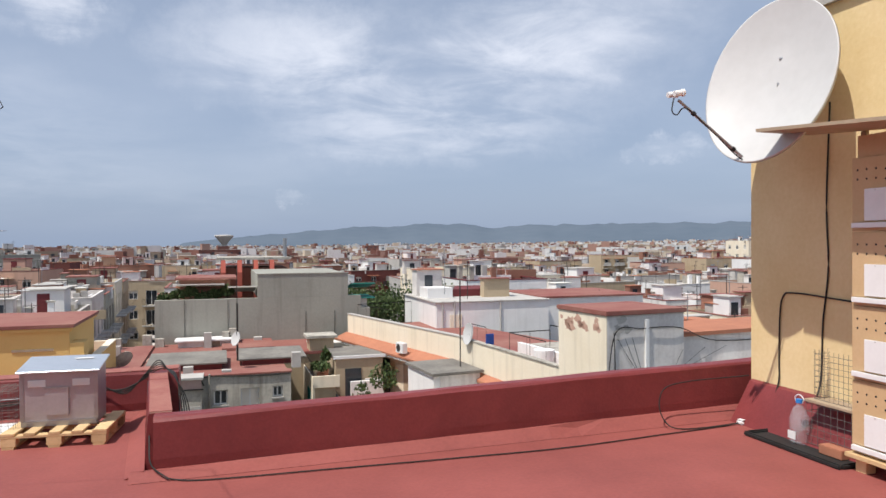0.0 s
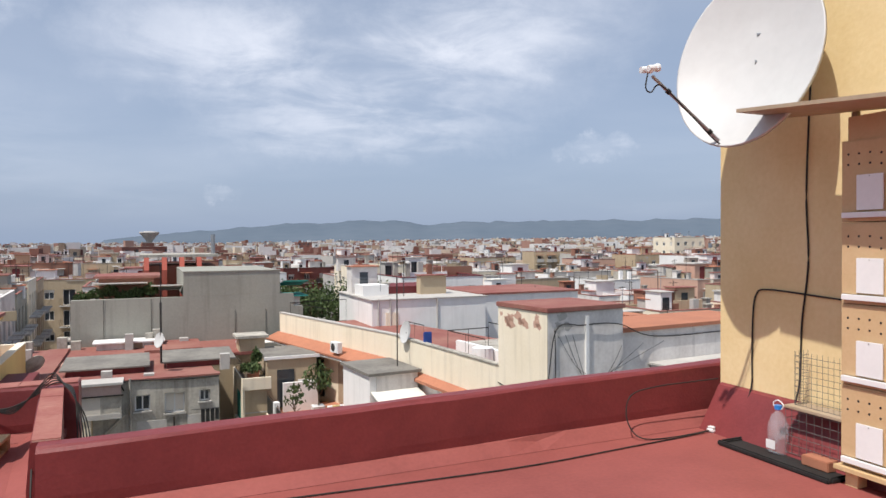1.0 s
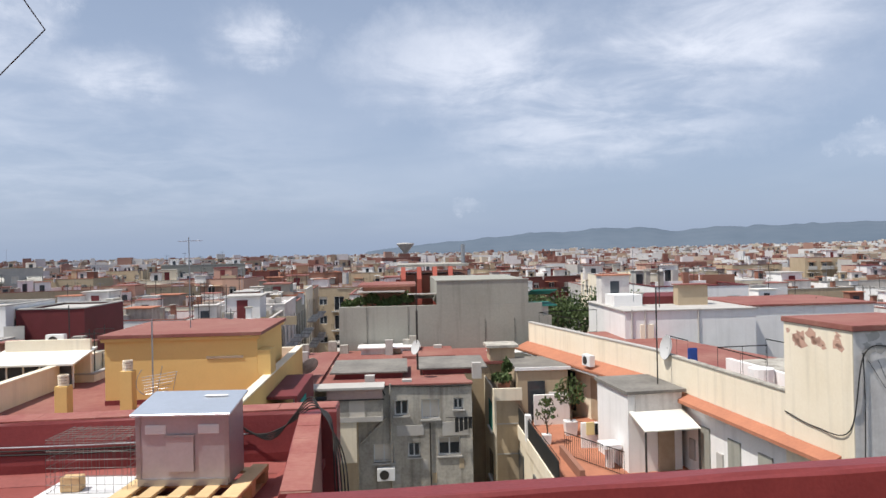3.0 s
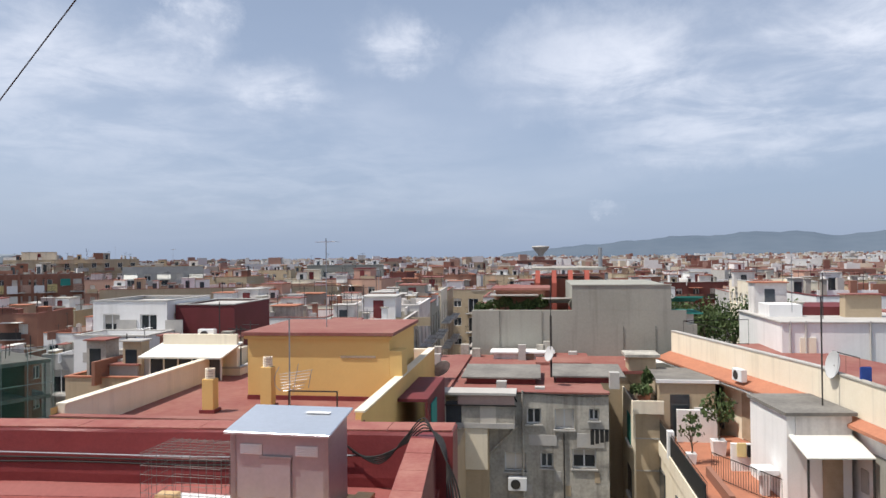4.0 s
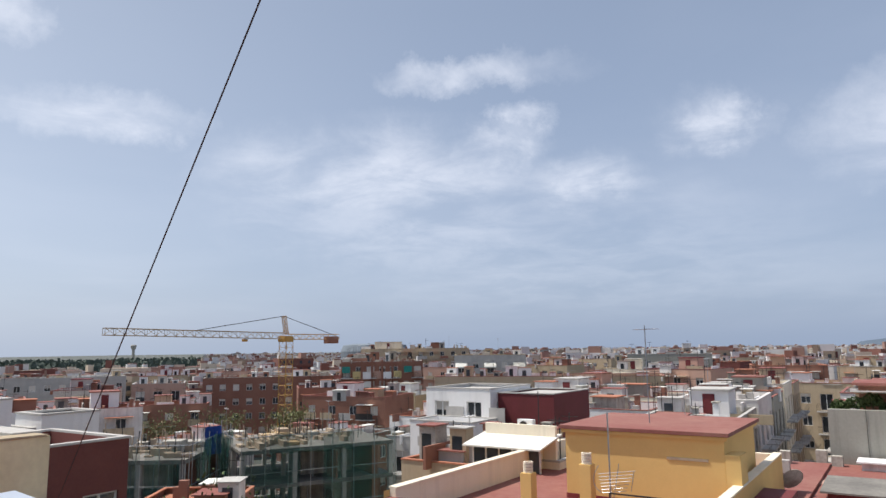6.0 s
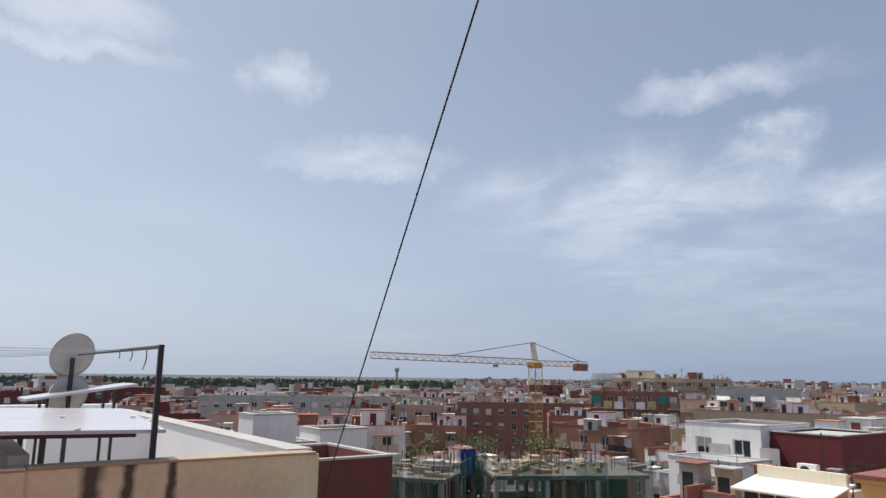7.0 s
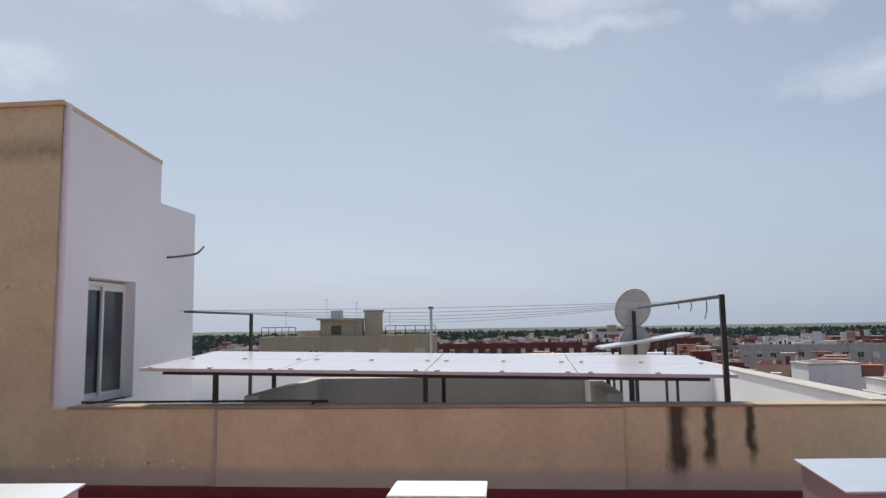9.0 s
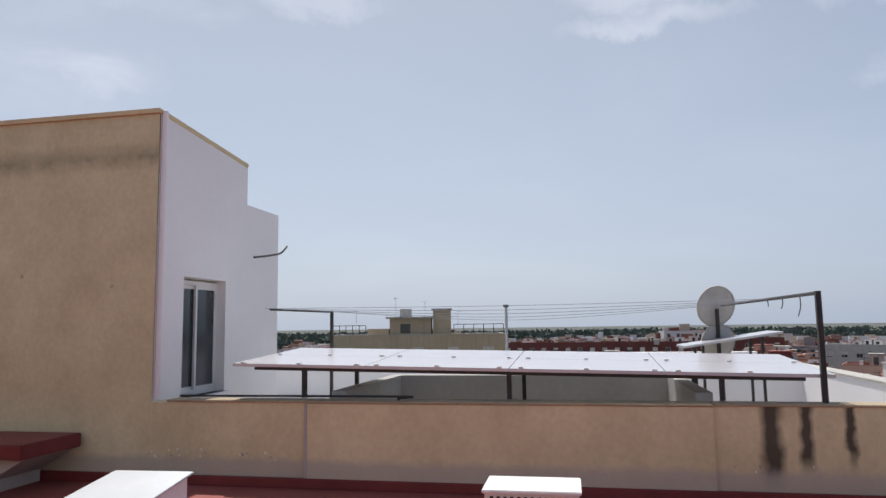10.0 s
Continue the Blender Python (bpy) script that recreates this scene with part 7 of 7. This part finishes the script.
for x in (-1.4, 0.0, 1.4):
    block("post", STEEL, SC, x - 0.03, x + 0.03, 0.08, 0.14, 0.0, 2.05)
put("orange rendered low house by the building site", -34.6, 31.0, 5.5, 5, -6.6, 35, BRICK, TILE, "SE", 3, parapet=0.3)
put("long orange brick apartment block", -112, 108, 26, 9, -3.6, 46, BRICK, CONC_PALE, "SE", 4, pitch=2.4)
put("brick block with white striped balconies", -118, 86, 9, 9, -4.0, 52, PINK, CONC_PALE, "S", 4, balcony=1.0, pitch=2.4, awning=AWN_W)
put("long grey apartment row with chimneys", -150, 74, 42, 9, -3.2, 66, CONC_PALE, CONC_PALE, "S", 4, pitch=2.6)
put("long dark red brick apartment row", -186, 8, 52, 9, -3.0, 88, BRICK_DK, RED_FAR, "S", 4, pitch=3.0)
put("dark brick apartment row with flat roof", -190, 45, 20, 9, -2.2, 80, BRICK_DK, CONC_PALE, "S", 4, pitch=3.0)
PB = put("tan flat block with a roof penthouse", -78, -14, 19, 9, 0.8, 100, TAN, CONC_PALE, "S", 3, pitch=3.2, clutter=False)
block("penthouse", TAN, PB, -3.2, 1.4, -3.2, 2.5, 0.1, 2.6)
block("penthouse_roof", CONC, PB, -3.6, 1.6, -3.6, 2.6, 2.6, 2.78)
block("penthouse_tower", TAN, PB, 1.6, 3.6, -3.0, 2.4, 0.1, 3.5)
block("tower_cap", CONC_PALE, PB, 1.45, 3.75, -3.2, 2.5, 3.5, 3.65)
block("penthouse_window", GLASS, PB, -2.0, -0.9, -3.24, -3.2, 1.0, 2.0)
block("side_terrace", TAN, PB, -5.6, -3.25, -3.4, 2.0, 0.1, 1.5)
rod("water_tank", CONC_PALE, PB, (-1.6, 0, 2.78), (-1.6, 0, 3.7), 0.7, 12)
for x0, x1 in ((-9.3, -5.7), (3.9, 9.3)):
    for k in range(6):
        rod("rail_post", IRON, PB, (x0 + (x1 - x0) * k / 5, -4.3, 0.8), (x0 + (x1 - x0) * k / 5, -4.3, 1.9), 0.04, 5)
    rod("rail_bar", IRON, PB, (x0, -4.3, 1.88), (x1, -4.3, 1.88), 0.04, 5)
for x, h in ((-7.4, 3.6), (-2.8, 5.0), (0.6, 4.6), (4.4, 3.4)):
    antenna(PB, x, 0.5, 0.1, h)
put("low ochre workshop with flat roof", -60, 27, 14, 8, -5.0, 70, YELLOW2, CONC_PALE, "S", 2)
put("long brown apartment row with roof tiles", -46, 104, 34, 9, -2.6, 20, TAN, RED_FAR, "S", 4, pitch=2.6)
put("grey apartment block with yellow balconies", -70, 128, 14, 10, 0.3, 30, CONC_PALE, TAN, "S", 4, balcony=0.5, awning=AWN_Y)
put("olive grey apartment block", -40, 150, 16, 10, 0.0, 12, GREY_RENDER, CONC_PALE, "S", 4)
put("white apartment block with dark window slots", 67, 84, 15, 9, -4.0, 0, WHITE, CONC_PALE, "SW", 3, pitch=5.0, parapet=0.3)
put("long brown apartment row with pale awnings", 56, 112, 20, 10, -4.1, 0, TAN, RED_FAR, "SW", 4, balcony=1.0, awning=AWN_Y, pitch=2.6)
put("grey apartment row with striped awnings", 75, 113, 16, 10, -4.3, 0, CONC_PALE, CONC_PALE, "SW", 4, balcony=1.0, awning=AWN_W, pitch=2.6)
put("brown brick apartment block with awnings", 90, 112, 12, 10, -4.2, 0, BRICK, RED_FAR, "SW", 4, balcony=1.0, awning=AWN_W, pitch=2.6)
put("cream apartment block with crenellated top", 25.5, 80, 6, 9, -1.2, 0, CREAM, CONC_PALE, "SW", 5, pitch=1.6)
put("dark maroon roof block", 26, 62, 8, 7, -1.6, 0, WHITE, MAROON, "SW", 3, parapet=0.2)
put("large cream tower block", 160, 178, 12, 10, 2.0, 0, CREAM, CONC_PALE, "SW", 5)
# rows along the street that leads away
for i in range(6):
    wl = (TAN, CONC, STAINED, GREY_RENDER, CREAM, TAN)[i]
    put("street house with balconies and roof sheds", -11.2 - 0.4 * i, 46 + i * 9.5, 6.0, 9.2, (-3.3, -2.9, -2.4, -2.8, -2.2, -2.6)[i], 3, wl, (RED_FAR, CONC_PALE, STAINED, RED_FAR, CONC_PALE, RED_FAR)[i], "E", 5, balcony=1.0, pitch=2.7, hut=(0.6, 1.0, 2.6, 3.2, 2.2) if i % 2 else None, sheds=4)
put("tan apartment block closing the street", -8.5, 112, 12, 9, -3.4, 0, TAN, RED_FAR, "S", 5, balcony=0.5, pitch=2.2, sheds=3)
put("street corner house with glazed balconies", -1.6, 64, 5, 8, -2.9, 0, PINK, AWN_W, "SW", 5, balcony=0.6)
put("street house with white roof awnings", -0.2, 76, 8, 9, -2.4, 0, STAINED, RED_FAR, "SW", 5, balcony=0.6, hut=(1, 0, 3, 3, 2.2), sheds=4)
spots = [(-19.5, 62), (-27.5, 60), (-20, 74), (-30, 74), (-22, 86), (-33, 88), (-41, 66), (-42, 80), (-50, 60), (-54, 84), (12, 86), (36, 70), (46, 62), (46, 80), (37, 86), (28, 96), (14, 100), (2, 92), (0, 104), (30, 50), (38, 42), (48, 44), (58, 52), (62, 66), (27, 34), (38, 28), (-30, 26), (-33, 18), (-29, 33), (-56, 48), (-62, 40), (-52, 16), (-40, 12), (-48, 26), (-66, 56), (-38, 4)]
pal = (WHITE, WHITE, CREAM, STAINED, TAN, PINK, CONC_PALE, WHITE, BRICK)
for i, (x, y) in enumerate(spots):
    if x > -16:
        top = rng.uniform(-4.6, -2.4)
    elif y < 55:
        top = rng.uniform(-10.5, -8.6)
    else:
        top = rng.uniform(-4.2, -2.4) if x > -38 else rng.uniform(-8.2, -6.6)
    low_left = x < -16 and y < 55
    put("rendered town house with a flat roof terrace", x, y, rng.uniform(6.5, 9), rng.uniform(7, 10), top, rng.uniform(-6, 8), (TAN, PINK, BRICK, CREAM)[i % 4] if low_left else pal[i % len(pal)], (TILE, RED_FAR)[i % 2] if low_left else (RED_FAR, CONC_PALE, RED_FAR, CONC_PALE, TILE)[i % 5], "SE" if x < 0 else "SW", 3, hut=(rng.uniform(-1, 1), 0.5, 2.6, 2.8, 2.3) if i % 2 else None, balcony=0.5 if i % 3 == 0 else 0.0, group="flat-roofed town houses", sheds=4)
for i in range(900):
    yaw = rng.uniform(-56, 112)
    dist = rng.uniform(75, 250) ** 1.0
    x, y = -math.sin(radians(yaw)) * dist, math.cos(radians(yaw)) * dist
    w, d = rng.uniform(8, 15), rng.uniform(8, 12)
    if any((x - a) ** 2 + (y - b) ** 2 < (r_ + max(w, d) * 0.55) ** 2 for a, b, r_ in PLAN):
        continue
    if len(PLAN) > 235:
        break
    base = -3.3 if yaw < 35 else -5.6
    top = base + rng.uniform(-1.8, 1.4)
    put("distant rendered apartment block with flat roof", x, y, w, d, top, rng.choice((0, 5, -6, 12)) + (yaw if yaw > 40 else 0), rng.choice((WHITE, CREAM, TAN, TAN, PINK, BRICK, STAINED, CONC_PALE, BRICK_DK)), rng.choice((RED_FAR, RED_FAR, CONC, TILE, MAROON)), "S", 2,
        pitch=3.2, hut=(rng.uniform(-2, 2), 0, 3, 3, 2.3) if rng.random() < 0.6 else None, clutter=False, parapet=0.6, group="distant apartment blocks", sheds=5)


# ---- the far city in one sheet of small blocks ----
def far_city():
    verts, faces, mats = [], [], []
    r = random.Random(21)
    pal = [mat("far_" + n_, c, None, 0.9, 0.05, 0.6, 0.0) for n_, c in (("white", (0.66, 0.66, 0.66)), ("cream", (0.58, 0.50, 0.40)), ("tan", (0.34, 0.265, 0.20)), ("pink", (0.36, 0.22, 0.18)), ("brick", (0.22, 0.10, 0.08)), ("grey", (0.30, 0.29, 0.28)), ("roof", (0.21, 0.095, 0.078)), ("dark", (0.07, 0.075, 0.085)))]

    def cube(c, w, d, z0, z1, ang, mi, mr):
        ca, sa = math.cos(ang), math.sin(ang)
        n = len(verts)
        for z in (z0, z1):
            for x, y in ((-w, -d), (w, -d), (w, d), (-w, d)):
                verts.append((c[0] + x * ca - y * sa, c[1] + x * sa + y * ca, z))
        for f in ((0, 1, 5, 4), (1, 2, 6, 5), (2, 3, 7, 6), (3, 0, 4, 7)):
            faces.append([n + k for k in f])
            mats.append(mi)
        faces.append([n + 4, n + 5, n + 6, n + 7])
        mats.append(mr)

    def panes(c, w, d, z1, ang, rows_):
        ca, sa = math.cos(ang), math.sin(ang)
        k = max(2, int(w / 1.6))
        for i in range(k):
            u = -w + 2 * w * (i + 0.5) / k
            for q in range(rows_):
                z = z1 - 1.6 - 2.9 * q
                n = len(verts)
                for du, dz in ((-0.55, -0.7), (0.55, -0.7), (0.55, 0.6), (-0.55, 0.6)):
                    x, y = u + du, -d - 0.06
                    verts.append((c[0] + x * ca - y * sa, c[1] + x * sa + y * ca, z + dz))
                faces.append([n, n + 1, n + 2, n + 3])
                mats.append(7)

    for i in range(6800):
        yaw = r.uniform(-58, 112)
        dist = 225 + 1500 * r.random() ** 1.25
        if yaw > 52 and dist > 330:
            continue
        a = radians(yaw)
        c = (-math.sin(a) * dist, math.cos(a) * dist)
        w, d = r.uniform(3, 8.5), r.uniform(3.5, 6.5)
        rise = max(0.0, (-8 - yaw) / 40) * max(0, dist - 500) * 0.009
        low = -4.2 if yaw < 40 else -6.5
        top = low + r.uniform(-2.4, 1.8) + (r.random() < 0.07) * r.uniform(1, 3.5) - (0.0005 * dist) + rise
        mi = r.choice((0, 0, 0, 1, 1, 2, 2, 3, 4, 5))
        ang = a + r.uniform(-0.35, 0.35)
        cube(c, w, d, GROUND, top, ang, mi, r.choice((6, 6, 5, 2)))
        if dist < 900:
            panes(c, w, d, top, ang, 2)
        for q in range(r.choice((1, 1, 2))):
            z = top - 0.9 - 2.9 * q
            bw, bu = w * r.uniform(0.4, 0.95), r.uniform(-0.05, 0.05) * w
            cube((c[0] + bu * math.cos(ang) + (d + 0.5) * math.sin(ang), c[1] + bu * math.sin(ang) - (d + 0.5) * math.cos(ang)), bw, 0.5, z - 2.4, z - 1.5, ang, r.choice((mi, mi, 5, 2, 4, 0)), 5)
        for q in range(r.choice((1, 2, 3, 4))):
            u = r.uniform(-0.8, 0.8) * w
            cube((c[0] + u * math.cos(ang), c[1] + u * math.sin(ang)), r.uniform(0.4, 2.2), r.uniform(0.5, 1.8), top, top + r.uniform(0.7, 2.7), ang, r.choice((0, 0, 1, 3, 4, mi)), r.choice((6, 5)))
    me = bpy.data.meshes.new("far_city")
    me.from_pydata(verts, [], faces)
    for m in pal:
        me.materials.append(m)
    me.polygons.foreach_set("material_index", mats)
    me.update()
    tagged(new("far_city", me), "hazy spread of countless pale far apartment blocks", "far city", kind="stuff")


far_city()

# water tower: a wide inverted cone on a stem
T = thing("water_tower", 4.5, 700, GROUND, 0, "pale conical water tower on a slender stem", "water tower")
bm = bmesh.new()
prof = [(2.2, 0), (1.9, 18), (2.4, 20.5), (5.2, 24.5), (8.4, 28.2), (8.8, 28.8), (8.4, 29.6), (2.0, 30.2)]
rg = [[bm.verts.new((r_ * math.cos(2 * math.pi * i / 28), r_ * math.sin(2 * math.pi * i / 28), z)) for i in range(28)] for r_, z in prof]
for A, C in zip(rg, rg[1:]):
    for i in range(28):
        bm.faces.new((A[i], A[(i + 1) % 28], C[(i + 1) % 28], C[i]))
bm.faces.new(rg[-1])
part("tank", bm, CONC_PALE, T)
T = thing("control_tower", -1500, 970, GROUND, 0, "distant airport control tower with flared cab", "control tower")
rod("shaft", CONC, T, (0, 0, 0), (0, 0, 26), 3.2, 12)
bm = bmesh.new()
rg = [[bm.verts.new((r_ * math.cos(2 * math.pi * i / 16), r_ * math.sin(2 * math.pi * i / 16), z)) for i in range(16)] for r_, z in ((3.2, 26), (6.0, 31), (6.6, 36), (5.0, 38))]
for A, C in zip(rg, rg[1:]):
    for i in range(16):
        bm.faces.new((A[i], A[(i + 1) % 16], C[(i + 1) % 16], C[i]))
bm.faces.new(rg[-1])
part("cab", bm, CONC, T)
T = thing("round_hall", -262, 328, GROUND, 0, "large grey rounded hall beyond the rooftops", "hall")
bm = bmesh.new()
rg = [[bm.verts.new((r_ * math.cos(2 * math.pi * i / 32), r_ * math.sin(2 * math.pi * i / 32), z)) for i in range(32)] for r_, z in ((19, 0), (20, 20), (18.5, 23.5), (13, 24.3))]
for A, C in zip(rg, rg[1:]):
    for i in range(32):
        bm.faces.new((A[i], A[(i + 1) % 32], C[(i + 1) % 32], C[i]))
bm.faces.new(rg[-1])
part("shell", bm, HALL, T)


# ---- trees ----
def tree(x, y, z, h, spread, seed, label, leaf=None, n=2800):
    r = random.Random(seed)
    T = thing("tree", x, y, z, 0, label, "tree")
    bm = bmesh.new()
    tube_mesh(bm, [(0, 0, 0), (0.1, 0.05, h * 0.3), (0.0, 0.1, h * 0.6)], 0.16, 7, 4)
    tips = []
    for k in range(9):
        a, el = k * 2.4 + r.uniform(-0.4, 0.4), r.uniform(0.3, 1.0)
        tip = Vector((spread * 0.6 * math.cos(a) * (1.2 - el * 0.5), spread * 0.6 * math.sin(a) * (1.2 - el * 0.5), h * (0.5 + 0.45 * el)))
        tube_mesh(bm, [(0, 0.05, h * r.uniform(0.3, 0.55)), tip * 0.6 + Vector((0, 0, h * 0.25)), tip], 0.05, 5, 3)
        tips.append(tip)
    part("trunk", bm, BARK, T)
    bm = bmesh.new()
    for i in range(n):
        c = r.choice(tips)
        p = c + Vector((r.gauss(0, 1), r.gauss(0, 1), r.gauss(0, 0.7))) * spread * 0.24
        s = r.uniform(0.06, 0.15)
        q = Euler((r.uniform(0, 6), r.uniform(0, 6), r.uniform(0, 6))).to_matrix()
        bm.faces.new([bm.verts.new(p + q @ Vector(k) * s) for k in ((-1, -0.5, 0), (0.9, -0.6, 0.2), (1.1, 0.5, 0), (-0.8, 0.6, 0.15))])
    ob = part("crown", bm, leaf or LEAF, T)
    ob["kind"] = "stuff"


for i, (x, y, z, h, s) in enumerate(((13.5, 62, -9.5, 7.0, 3.6), (17.5, 64, -9.5, 7.4, 3.8), (21, 62, -9.5, 6.8, 3.4), (12, 67, -9.5, 7.0, 3.4), (24, 68, -9.5, 7.0, 3.4))):
    tree(x, y, z, h, s, 60 + i, "leafy green courtyard tree between buildings")
for i, (x, y, z, h, s) in enumerate(((-29, 24, GROUND, 13, 4.0), (-32, 30, GROUND, 13.2, 4.2), (-25, 22, GROUND, 12.6, 3.6), (-21, 21, GROUND, 13, 3.0), (-31, 36, GROUND, 11, 3.0))):
    tree(x, y, z, h, s, 80 + i, "dusty green street tree seen from above", LEAF_DRY if i == 3 else None)
for i in range(7):
    tree(-96 + 7 * i * 0.9, 62 + 5.5 * i, GROUND, 13.5, 4.0, 100 + i, "pale green avenue tree among low houses", LEAF_DRY, 900)
tree(-58, 62, GROUND, 15.5, 2.6, 120, "tall palm-like tree beside the building site", LEAF_DRY, 1100)


def tree_line():
    """A belt of far woods on the plain: many small leaf clumps."""
    r = random.Random(5)
    verts, faces = [], []
    for i in range(34000):
        yaw = r.uniform(50, 118)
        dist = r.choice((r.uniform(330, 520), r.uniform(520, 1400)))
        a = radians(yaw)
        base = Vector((-math.sin(a) * dist, math.cos(a) * dist, GROUND))
        clump = 0.5 + 0.5 * noise.noise((yaw * 0.9, dist * 0.01, 0))
        if clump < 0.3:
            continue
        p = base + Vector((0, 0, r.uniform(1, 6 + 7 * clump)))
        s = r.uniform(1.8, 3.6)
        q = Euler((r.uniform(0, 6), r.uniform(0, 6), r.uniform(0, 6))).to_matrix()
        n = len(verts)
        for k in ((-1, -0.6, 0), (1, -0.5, 0.3), (0.9, 0.7, 0), (-0.9, 0.6, 0.2)):
            verts.append(tuple(p + q @ Vector(k) * s))
        faces.append((n, n + 1, n + 2, n + 3))
    me = bpy.data.meshes.new("far_woods")
    me.from_pydata(verts, [], faces)
    me.materials.append(mat("far_foliage", (0.07, 0.09, 0.07), (0.10, 0.12, 0.10), 0.9, 0.02, 0.3, 0.0))
    tagged(new("far_woods", me), "dark green belt of far trees on the plain", "woods", kind="stuff")


tree_line()
nudge(start_city, 0, 0, 0, 0.75)
